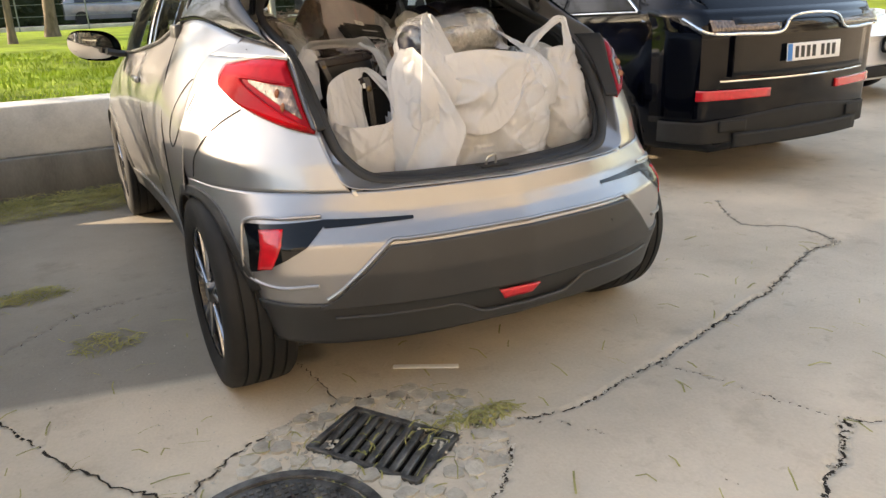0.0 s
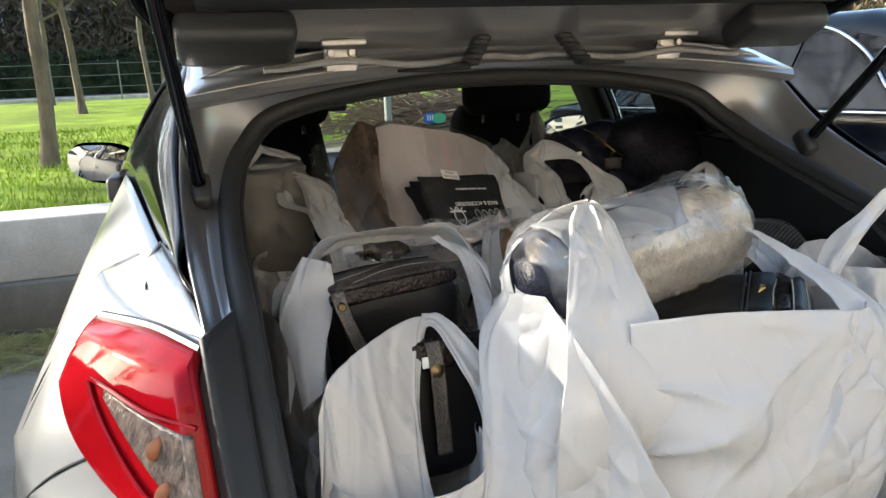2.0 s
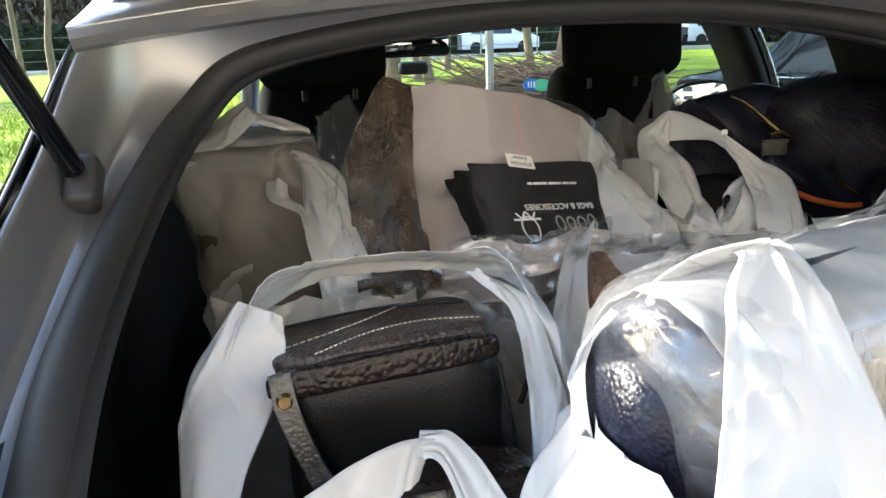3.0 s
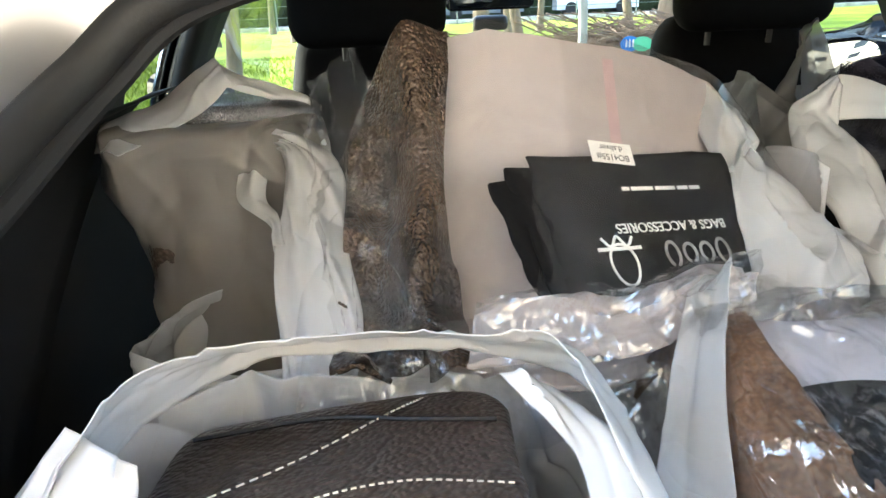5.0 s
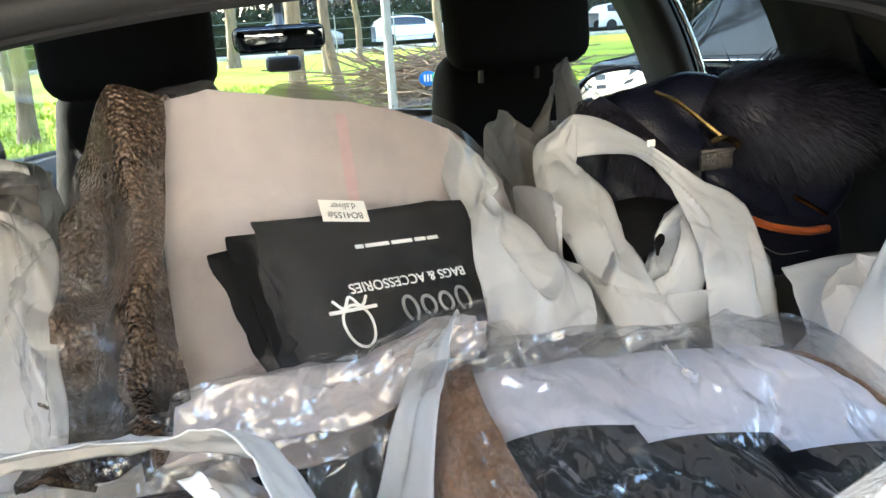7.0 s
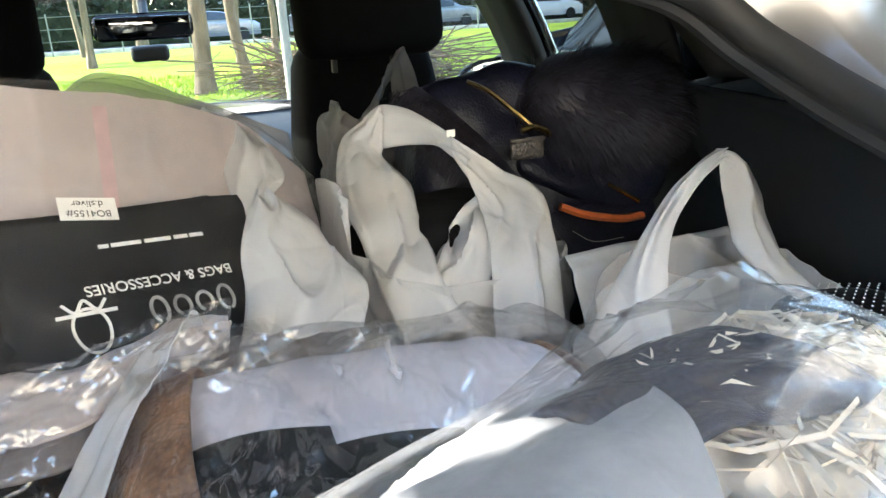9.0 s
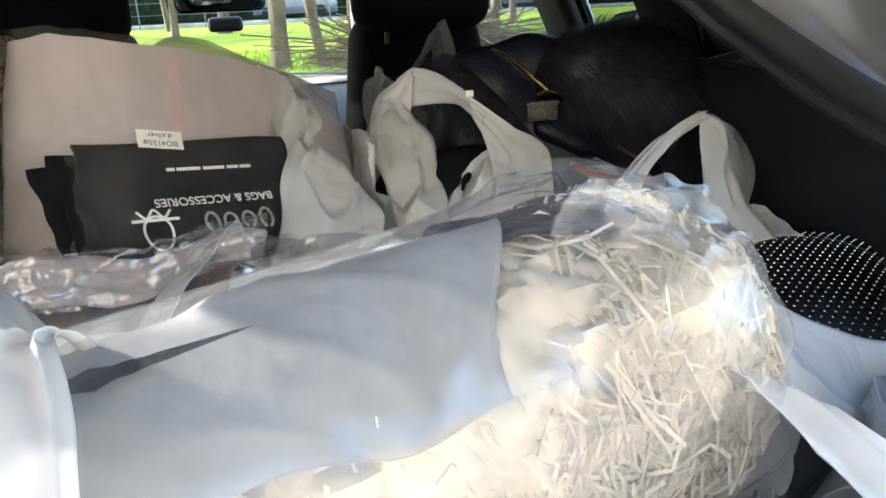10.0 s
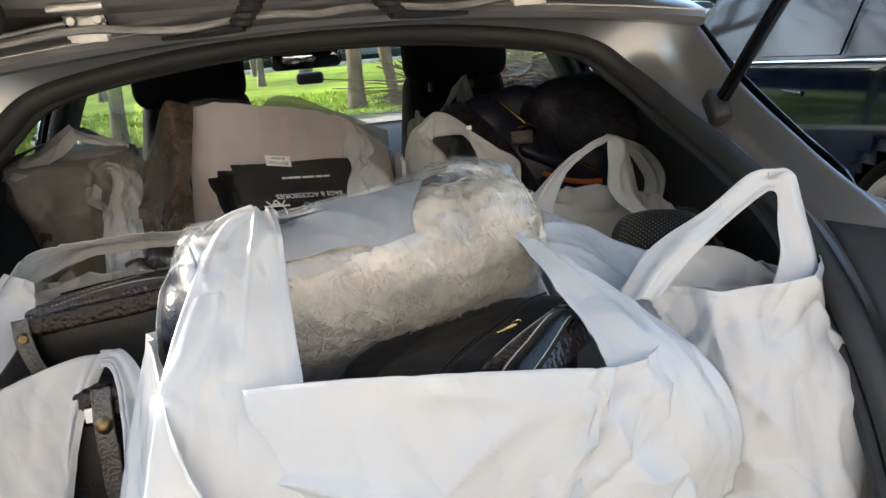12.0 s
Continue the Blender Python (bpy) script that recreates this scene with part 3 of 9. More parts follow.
def scatter(n, seed, place, size, material, name, label, category, flat=0.3):
    """Many small bits as one object of kind stuff: place(rnd) gives x, y, z or None."""
    rnd = random.Random(seed)
    vs, fs = [], []
    while n:
        n -= 1
        p = place(rnd)
        if p is None:
            continue
        s = size(rnd)
        q = Euler((rnd.uniform(0, 6), rnd.uniform(0, 6), rnd.uniform(0, 6))).to_matrix()
        o = len(vs)
        for c in ((1, 0, 0), (-1, 0.1, 0), (0, 0.9, 0), (0.1, -1, 0), (0, 0, 0.8), (0, 0, -0.8)):
            w = q @ Vector([a * s * rnd.uniform(0.6, 1.1) for a in c])
            vs.append((p[0] + w.x, p[1] + w.y, p[2] + w.z * (1 - flat) + 0.2 * s))
        for t in ((0, 2, 4), (2, 1, 4), (1, 3, 4), (3, 0, 4), (2, 0, 5), (1, 2, 5), (3, 1, 5), (0, 3, 5)):
            fs.append(tuple(o + i for i in t))
    return whole(name, (vs, fs), material, label, category, kind="stuff", smooth=False)


def by_crack(which, spread):
    def place(rnd):
        line, w = LINES[rnd.choice(which)]
        x, y = rnd.choice(line)
        return x + rnd.gauss(0, spread * w), y + rnd.gauss(0, spread * w), -0.006
    return place


scatter(3200, 3, by_crack((3, 4, 4, 4, 6, 8), 0.8), lambda r: r.uniform(0.003, 0.010), CRUMBLE, "rubble", "grey concrete crumbs along the paving cracks", "rubble")
def crack_strips():
    """Dark strip laid just below the rim of each crack."""
    vs, fs = [], []
    for line, w in LINES:
        for k, ((ax, ay), (bx, by)) in enumerate(zip(line, line[1:])):
            d = Vector((bx - ax, by - ay)).normalized()
            o = len(vs)
            for x, y in ((ax, ay), (bx, by)):
                h = w * (0.16 + 0.55 * abs(noise.noise((x * 17, y * 17, 2))))
                vs += [(x - d.y * h, y + d.x * h, -0.0025), (x + d.y * h, y - d.x * h, -0.0025)]
            fs.append((o, o + 1, o + 3, o + 2))
    return whole("dark_crack_strips", (vs, fs), DARK_FILL, "dark strips lying in the paving cracks", "soil", kind="stuff", smooth=False)


crack_strips()
scatter(1500, 7, lambda r: (r.uniform(-1.9, 2.4), r.uniform(-0.6, 2.8), 0.001), lambda r: r.uniform(0.0012, 0.0045), CRUMBLE, "grit", "pale grit strewn on the paving", "grit")


def wall_run(name, x0, y0, x1, y1, label):
    """A two-tier retaining wall: a proud base course and cast blocks with open joints on top."""
    d = Vector((x1 - x0, y1 - y0, 0))
    L = d.length
    turn = Matrix.Rotation(math.atan2(d.y, d.x), 4, "Z")
    root = thing(name, label, "wall", (x0, y0, 0), kind="structure")
    place = Matrix.Translation((x0, y0, 0)) @ turn
    n = max(1, round(L / 2.1))
    part("base_course", moved(box(L / 2, 0.16, 0.145, L, 0.42, 0.31, 0.012), place), KERB_CONCRETE, root, "stained rough concrete base course")
    rnd = random.Random(2)
    for i in range(n):
        w = L / n
        vf = box(w * (i + 0.5), 0.19 + rnd.uniform(-0.006, 0.006), 0.475, w - 0.022, 0.36, 0.35, 0.014, 3)
        part("block", moved(vf, place), WALL_CONCRETE, root)
    return root


wall_run("wall_front", -1.49 - 2.1 * 4, WALL_Y + 0.06, -1.49 + 2.1 * 2 - 0.8, WALL_Y + 0.06, "pale cast concrete retaining wall on a stained base course")
wall_run("wall_return", 1.92, WALL_Y + 0.1, 1.92, 7.9, "pale cast concrete retaining wall beside the parking bay")
wall_run("wall_back", 1.92, 7.9, 14.0, 7.9, "pale cast concrete retaining wall at the head of the bays")


def build_lawn():
    def fn(u, v):
        x = lerp(-150, 170, (u * 2 - 1) ** 3 * 0.5 + 0.5)
        y = WALL_Y + 0.34 + 70 * v ** 2.2
        return x, y, LAWN_Z - 0.03 + 0.05 * noise.noise((x * 0.5, y * 0.5, 0)) * min(1, (y - WALL_Y - 0.3) / 2) - 0.001 * (y - WALL_Y)
    v, f = grid(fn, 120, 70)
    f = [q for q in f if not (sum(v[i][0] for i in q) / 4 > 2.1 and sum(v[i][1] for i in q) / 4 < 8.1)]
    tagged(part("lawn", (v, f), LAWN), "bright green lawn with long tree shadows", "lawn", kind="structure")
    rnd = random.Random(8)
    vs, fs = [], []
    for _ in range(26000):
        y = WALL_Y + 0.36 + 9 * rnd.random() ** 1.6
        x = rnd.uniform(-6.5, 4.5)
        if x > 2.0 and y < 8.2:
            continue
        h = rnd.uniform(0.02, 0.06) * (1.3 + noise.noise((x * 1.5, y * 1.5, 3)))
        a = rnd.uniform(0, 6.3)
        z = LAWN_Z - 0.035 + 0.05 * noise.noise((x * 0.5, y * 0.5, 0)) * min(1, (y - WALL_Y - 0.3) / 2) - 0.001 * (y - WALL_Y)
        w = 0.004 + 0.0006 * y
        o = len(vs)
        lx, ly = rnd.gauss(0, 0.02), rnd.gauss(0, 0.02)
        vs += [(x - w * math.cos(a), y - w * math.sin(a), z), (x + w * math.cos(a), y + w * math.sin(a), z), (x + lx, y + ly, z + h)]
        fs.append((o, o + 1, o + 2))
    whole("grass", (vs, fs), GRASS, "short bright green grass blades on the lawn", "grass", kind="stuff", smooth=False)


build_lawn()


def clippings(n, seed, place, name, label, long=0.07):
    """Blades of cut grass lying about."""
    rnd = random.Random(seed)
    vs, fs = [], []
    for _ in range(n):
        x, y, z = place(rnd)
        a = rnd.uniform(0, 6.3)
        L, w = long * rnd.uniform(0.4, 1.2), rnd.uniform(0.0012, 0.003)
        c, s = math.cos(a), math.sin(a)
        h = rnd.uniform(0.002, 0.012)
        bend = rnd.uniform(-0.3, 0.3) * L
        o = len(vs)
        for t, dz in ((-0.5, 0), (0, h), (0.5, 0)):
            bx = bend * (0.25 - t * t)
            vs += [(x + c * L * t - s * (bx - w), y + s * L * t + c * (bx - w), z + dz), (x + c * L * t - s * (bx + w), y + s * L * t + c * (bx + w), z + dz + 0.001)]
        fs += [(o, o + 1, o + 3, o + 2), (o + 2, o + 3, o + 5, o + 4)]
    return whole(name, (vs, fs), STRAW, label, "clippings", kind="stuff", smooth=False)


def heap(cx, cy, rx, ry, hz):
    def place(rnd):
        a, r = rnd.uniform(0, 6.3), rnd.random() ** 0.6
        return cx + rx * r * math.cos(a), cy + ry * r * math.sin(a), 0.003 + hz * (1 - r) * rnd.random()
    return place


clippings(5200, 1, lambda r: (r.uniform(-3.2, -0.75), WALL_Y - 0.06 - 0.55 * r.random() ** 1.5, 0.004 + 0.05 * r.random() ** 2), "straw_drift", "drift of dry yellow-green clippings along the wall foot", 0.13)
clippings(170, 2, heap(-1.47, 2.33, 0.16, 0.10, 0.04), "grass_heap", "small heap of cut green grass on the paving", 0.10)
clippings(110, 3, heap(-1.20, 1.60, 0.13, 0.12, 0.012), "loose_clippings", "loose yellow clippings on the paving", 0.08)
clippings(120, 4, heap(-0.24, 0.35, 0.16, 0.05, 0.01), "crack_grass", "dry grass caught in a paving crack", 0.08)
clippings(230, 5, lambda r: (r.uniform(-1.7, 2.2), r.uniform(-0.6, 2.4), 0.004), "strewn_straw", "single straws strewn over the paving", 0.09)
clippings(80, 6, heap(-0.50, 0.36, 0.42, 0.32, 0.004), "drain_grass", "bits of grass and leaf round the drain", 0.05)

# drain grate
GRATE = Matrix.Translation((-0.54, 0.385, 0)) @ Matrix.Rotation(math.atan2(-0.84, 0.54), 4, "Z") @ Matrix.Diagonal((1.19, 1.04, 1, 1))
grate = thing("drain_grate", "worn cast iron drain grate with parallel bars", "drain grate", (-0.54, 0.38, -0.03))
rim_parts = [box(0, s * 0.115, -0.004, 0.31, 0.018, 0.022, 0.003) for s in (-1, 1)] + [box(s * 0.155, 0, -0.004, 0.016, 0.246, 0.022, 0.003) for s in (-1, 1)]
part("surround", moved(join(*rim_parts), GRATE), IRON, grate)
for i in range(9):
    part("bar", moved(box(-0.136 + 0.034 * i, 0, -0.006, 0.020, 0.222, 0.02, 0.007, 3, Matrix.Rotation(0.12, 4, "Z")), GRATE), IRON, grate)
part("pit", moved(box(0, 0, -0.055, 0.33, 0.25, 0.004), GRATE), DARK_FILL, grate)
scatter(420, 12, lambda r: (-0.54 + r.choice((-1, 1)) * r.uniform(0.12, 0.30), 0.38 + r.uniform(-0.26, 0.26), 0.0), lambda r: r.uniform(0.003, 0.013), CRUMBLE, "drain_rubble", "broken concrete edging round the drain", "rubble")

# broken mortar bed round the drain: flat cracked pieces
BROKEN = mat("broken_mortar", (0.47, 0.42, 0.34), 0.9, 0, 0.22, 9.0, 0.003, 110.0, spec=0.2, per_piece=0.16)
bed = thing("mortar_bed", "cracked pale mortar pieces set round the drain grate", "mortar", (-0.54, 0.385, 0), kind="structure")
rp = random.Random(14)
inv = GRATE.inverted()
seats = []
for _ in range(4000):
    a, r = rp.uniform(0, 6.2832), rp.uniform(0.1, 1.0)
    p = Vector((-0.56 + 0.40 * r * math.cos(a), 0.36 + 0.33 * r * math.sin(a), 0))
    q = inv @ p
    if abs(q.x) < 0.195 and abs(q.y) < 0.150 or math.hypot(p.x + 0.93, p.y - 0.125) < 0.31:
        continue
    if all((p - s).length > 0.056 for s in seats):
        seats.append(p)
for p in seats:
    k = rp.randint(5, 7)
    ang = sorted(rp.uniform(0, 6.2832) for _ in range(k))
    ang = [2 * math.pi * (i + rp.uniform(-0.3, 0.3)) / k for i in range(k)]
    rad = [rp.uniform(0.027, 0.039) for _ in range(k)]
    h = rp.uniform(0.0045, 0.0075)
    vs = [(p.x + r * math.cos(a), p.y + r * math.sin(a), -0.006) for a, r in zip(ang, rad)] + [(p.x + 0.95 * r * math.cos(a), p.y + 0.95 * r * math.sin(a), h + rp.uniform(-0.001, 0.001)) for a, r in zip(ang, rad)]
    part("piece", (vs, [tuple(range(k, 2 * k))] + [(i, (i + 1) % k, k + (i + 1) % k, k + i) for i in range(k)]), BROKEN, bed, smooth=False)

# round access cover with a checker of small studs
cover = thing("access_cover", "round studded cast iron access cover set in the paving", "manhole cover", (-0.93, 0.22, 0))
part("disc", moved(lathe([(0.0, 0.0), (0.006, 0.001), (0.006, 0.235), (0.002, 0.24), (-0.02, 0.24)], 64, "z"), Matrix.Translation((-0.93, 0.125, 0.004))), IRON, cover)
part("ring", moved(lathe([(0.0, 0.246), (0.008, 0.248), (0.008, 0.275), (0.0, 0.28)], 64, "z"), Matrix.Translation((-0.93, 0.125, 0.004))), IRON, cover)
studs = [box(-0.93 + 0.021 * i, 0.125 + 0.021 * j, 0.012, 0.012, 0.012, 0.006) for i in range(-11, 12) for j in range(-11, 12) if math.hypot(i, j) < 10.6]
tagged(part("stud_pattern", join(*studs), IRON, cover, smooth=False), kind="stuff")

# a stroke of old white paint on the paving
mark = thing("paint_mark", "faded short white paint stroke on the paving", "paint mark", (-0.22, 0.73, 0))
part("stroke", moved(box(0, 0, 0.0075, 0.235, 0.028, 0.003, 0.001), Matrix.Translation((-0.22, 0.73, 0)) @ Matrix.Rotation(-0.54, 4, "Z")), LABEL_WHITE, mark)


# ---- the silver hatchback ----
AXLE_Y, FRONT_AXLE_Y, WHEEL_R = 1.04, 3.62, 0.335
car = thing("hatchback_car", "silver compact crossover car with its tailgate open", "car", (0, AXLE_Y, 0))

BUMPER_Z = (0.27, 0.40, 0.50, 0.585, 0.63, 0.67, 0.725)
BUMPER = (
    ((0, 0.46), (0.35, 0.49), (0.58, 0.56), (0.70, 0.65), (0.775, 0.80), (0.83, 1.0)),
    ((0, 0.405), (0.35, 0.445), (0.60, 0.535), (0.735, 0.63), (0.805, 0.79), (0.85, 1.0)),
    ((0, 0.395), (0.35, 0.435), (0.61, 0.535), (0.748, 0.625), (0.822, 0.79), (0.865, 1.0)),
    ((0, 0.40), (0.35, 0.445), (0.61, 0.545), (0.745, 0.635), (0.826, 0.80), (0.873, 1.02)),
    ((0, 0.435), (0.35, 0.485), (0.60, 0.575), (0.735, 0.665), (0.822, 0.82), (0.875, 1.04)),
    ((0, 0.455), (0.35, 0.51), (0.59, 0.60), (0.73, 0.695), (0.82, 0.85), (0.877, 1.07)),
    ((0, 0.468), (0.35, 0.524), (0.575, 0.622), (0.725, 0.735), (0.820, 0.89), (0.877, 1.10)),
)
QUARTER_Z = (0.725, 0.80, 0.88, 0.97, 1.05, 1.10)
QUARTER = (
    ((0.510, 0.582), (0.63, 0.655), (0.742, 0.76), (0.824, 0.90), (0.877, 1.10)),
    ((0.540, 0.625), (0.65, 0.700), (0.757, 0.805), (0.835, 0.94), (0.882, 1.12)),
    ((0.556, 0.675), (0.655, 0.748), (0.757, 0.855), (0.832, 0.98), (0.875, 1.13)),
    ((0.568, 0.732), (0.65, 0.805), (0.735, 0.91), (0.795, 1.03), (0.830, 1.16)),
    ((0.575, 0.778), (0.64, 0.845), (0.70, 0.935), (0.75, 1.05), (0.785, 1.18)),
    ((0.580, 0.812), (0.62, 0.872), (0.665, 0.955), (0.705, 1.07), (0.735, 1.20)),
)


def section(zs, table, z, s):
    """The plan curve at height z, at s from 0 to 1 along it."""
    z = max(zs[0], min(zs[-1], z))
    k = next(i for i in range(1, len(zs)) if z <= zs[i])
    f = (z - zs[k - 1]) / (zs[k] - zs[k - 1])
    a, b = curve(table[k - 1], s), curve(table[k], s)
    return lerp(a[0], b[0], f), lerp(a[1], b[1], f)


def bumper_at(x, z):
    """Depth of the bumper skin at a half-width x."""
    lo, hi = 0.0, 1.0
    for _ in range(22):
        mid = (lo + hi) / 2
        if section(BUMPER_Z, BUMPER, z, mid)[0] < x:
            lo = mid
        else:
            hi = mid
    return section(BUMPER_Z, BUMPER, z, lo)[1]


SIDE_Y = (1.10, 1.50, 2.00, 2.60, 3.10, 3.60, 4.00, 4.32)
SIDE_F = (0.0, 0.25, 0.5, 0.7, 0.85, 1.0)
SIDE_X = (
    (0.862, 0.885, 0.890, 0.862, 0.780, 0.640),
    (0.825, 0.862, 0.878, 0.862, 0.800, 0.715),
    (0.790, 0.825, 0.850, 0.852, 0.820, 0.765),
    (0.790, 0.825, 0.852, 0.862, 0.845, 0.795),
    (0.805, 0.845, 0.866, 0.868, 0.845, 0.795),
    (0.840, 0.880, 0.888, 0.872, 0.830, 0.745),
    (0.815, 0.855, 0.862, 0.838, 0.780, 0.680),
    (0.690, 0.735, 0.745, 0.715, 0.640, 0.540),
)
SIDE_TOP = (1.150, 1.205, 1.115, 1.055, 1.025, 0.985, 0.90, 0.79)


def shoulder(y):
    return curve([(a, b) for a, b in zip(SIDE_Y, SIDE_TOP)], side_t(y))[1]


def side_t(y):
    for i in range(len(SIDE_Y) - 1):
        if y <= SIDE_Y[i + 1]:
            return (i + (y - SIDE_Y[i]) / (SIDE_Y[i + 1] - SIDE_Y[i])) / (len(SIDE_Y) - 1)
    return 1.0


def side_x(y, f):
    cols = [curve([(r[j],) for r in SIDE_X], side_t(y))[0] for j in range(6)]
    k = next(i for i in range(1, 6) if f <= SIDE_F[i] + 1e-9)
    pts = [(c, q) for c, q in zip(cols, SIDE_F)]
    u = (k - 1 + (f - SIDE_F[k - 1]) / (SIDE_F[k] - SIDE_F[k - 1])) / 5
    return curve(pts, u)[0]


def side_point(y, f, off=0.0):
    z = lerp(0.27, shoulder(y), f)
    return -(side_x(y, f) + off), y, z


def in_arch(p, r):
    return min(math.hypot(p[1] - AXLE_Y, p[2] - WHEEL_R), math.hypot(p[1] - FRONT_AXLE_Y, p[2] - WHEEL_R)) < r


def punched(vf, r):
    v, f = vf
    keep = [q for q in f if not in_arch([sum(v[i][k] for i in q) / len(q) for k in range(3)], r)]
    return v, keep


def both(name, vf, material, parent, label="", **kw):
    """A part and its mirror image."""
    return part(name, vf, material, parent, label, **kw), part(name, mirrored(vf), material, parent, label, **kw)


ARCH = 0.350
side_skin = punched(grid(lambda u, v: side_point(lerp(1.10, 4.32, u), v), 240, 64), ARCH)
rear_skin = punched(grid(lambda u, v: (lambda q: (-q[0], q[1], lerp(0.725, 1.10, v)))(section(QUARTER_Z, QUARTER, lerp(0.725, 1.10, v), u)), 44, 36), ARCH)
# the shoulder strip that climbs from the lamp to the rear pillar
climb = grid(lambda u, v: [lerp(a, b, v) for a, b in zip(
    (lambda q: (-q[0], q[1], 1.10))(section(QUARTER_Z, QUARTER, 1.10, u)),
    curve([(-0.582, 0.815, 1.104), (-0.598, 0.93, 1.128), (-0.615, 1.03, 1.142), (-0.640, 1.12, 1.152)], u))], 20, 4)
both("rear_quarter", join(rear_skin, climb), SILVER, car, thick=0.004)
both("body_side", side_skin, SILVER, car, thick=0.004)


def skin(x0, x1, z0, z1, nu, nv, off=0.0):
    def fn(u, v):
        x, z = lerp(x0, x1, u), lerp(z0(u) if callable(z0) else z0, z1(u) if callable(z1) else z1, v)
        return x, bumper_at(abs(x), z) - off, z
    return grid(fn, nu, nv)


def wrap(z0, z1, nu, nv, off=0.0, s0=0.0):
    def fn(u, v):
        z = lerp(z0, z1, v)
        x, y = section(BUMPER_Z, BUMPER, z, lerp(s0, 1, u))
        return -x - off * smooth01((u - 0.4) / 0.4), y - off * (1 - smooth01((u - 0.5) / 0.5)), z
    return punched(grid(fn, nu, nv), ARCH)


half = wrap(0.40, 0.725, 60, 40)
part("rear_bumper", join(half, mirrored(half)), SILVER, car, thick=0.004, weld=True)
low = wrap(0.27, 0.412, 60, 12, 0.008)


def clad_top(u):
    x = abs(lerp(-0.64, 0.64, u))
    return knots((0, 0.44, 0.605, 0.64), (0.588, 0.582, 0.42, 0.405), x)


part("bumper_cladding", join(low, mirrored(low), skin(-0.64, 0.64, 0.40, clad_top, 90, 20, 0.009)), BLACK_PLASTIC, car, "dark grey grained plastic lower bumper", thick=0.01, weld=True)
# bright bead along the top edge of the cladding
bead = [(x, bumper_at(abs(x), clad_top((x + 0.64) / 1.28) + 0.012) - 0.006, clad_top((x + 0.64) / 1.28) + 0.012) for x in np.linspace(-0.62, 0.62, 41)]
part("bumper_crease", tube(bead, 0.0065, 8, 120), SILVER, car)
# skid lip under the cladding, kicked up at both sides of the fog lamp
lip = [(x, bumper_at(abs(x), 0.33) - 0.014, 0.318 + 0.045 * smooth01((abs(x) - 0.14) / 0.12)) for x in np.linspace(-0.60, 0.60, 41)]
part("skid_lip", tube(lip, 0.011, 8, 120, flat=0.6), BLACK_PLASTIC, car)
part("underbody", box(0, 2.35, 0.30, 1.30, 3.3, 0.10, 0.03), BLACK_PLASTIC, car)


def patch(a, b, c, d, nu, nv, off):
    """A four-cornered field (x, z) laid on the bumper skin."""
    def fn(u, v):
        x = lerp(lerp(a[0], b[0], u), lerp(d[0], c[0], u), v)
        z = lerp(lerp(a[1], b[1], u), lerp(d[1], c[1], u), v)
        return -x, bumper_at(x, z) - off, z
    return grid(fn, nu, nv)


pod = join(patch((0.790, 0.640), (0.58, 0.655), (0.66, 0.585), (0.797, 0.495), 12, 12, 0.003), patch((0.60, 0.655), (0.352, 0.650), (0.352, 0.641), (0.60, 0.632), 16, 3, 0.003))
both("lamp_pod", pod, BLACK_GLOSS, car, "black triangular lamp recess")
both("side_reflector", patch((0.762, 0.628), (0.706, 0.634), (0.752, 0.520), (0.783, 0.510), 6, 10, 0.007), REFLECTOR, car, "red side reflector", thick=0.004)
edge = [(-x, bumper_at(x, z) - 0.006, z) for x, z in ((0.60, 0.664), (0.70, 0.660), (0.782, 0.650), (0.802, 0.60), (0.806, 0.52), (0.797, 0.478), (0.74, 0.462), (0.64, 0.470))]
both("pod_edge", tube(edge, 0.006, 8, 60), SILVER, car)
part("fog_lamp", patch((0.115, 0.392), (-0.03, 0.392), (-0.005, 0.362), (0.09, 0.357), 10, 4, 0.018), REFLECTOR, car, "small red rear fog lamp", thick=0.008)
both("parking_sensor", moved(lathe([(0, 0), (0.0, 0.010), (-0.006, 0.012)], 16, "y"), Matrix.Translation((-0.33, bumper_at(0.33, 0.53) - 0.012, 0.53))), BLACK_PLASTIC, car)


# tail lamps, bulging out of the quarter panels
def lamp_point(u, v, off):
    lo = lerp(0.888, 1.045, u ** 1.25) - 0.012 * math.sin(math.pi * u)
    hi = lerp(1.092, 1.078, u) + 0.012 * math.sin(math.pi * u)
    z = lerp(lo, hi, v)
    s = u * 0.70 + 0.015
    x, y = section(QUARTER_Z, QUARTER, z, s)
    x2, y2 = section(QUARTER_Z, QUARTER, z, s + 0.02)
    t = Vector((x2 - x, y2 - y)).normalized()
    edge_fade = min(1.0, 6 * min(u + 0.10, 1.02 - u, v + 0.06, 1.06 - v))
    o = off * edge_fade
    return -(x + t.y * o), y - t.x * o, z


def lamp_field(u0, u1, v0, v1, off, nu=16, nv=12):
    return grid(lambda a, b: lamp_point(lerp(u0, u1, a), lerp(v0(lerp(u0, u1, a)) if callable(v0) else v0, v1(lerp(u0, u1, a)) if callable(v1) else v1, b), off), nu, nv)


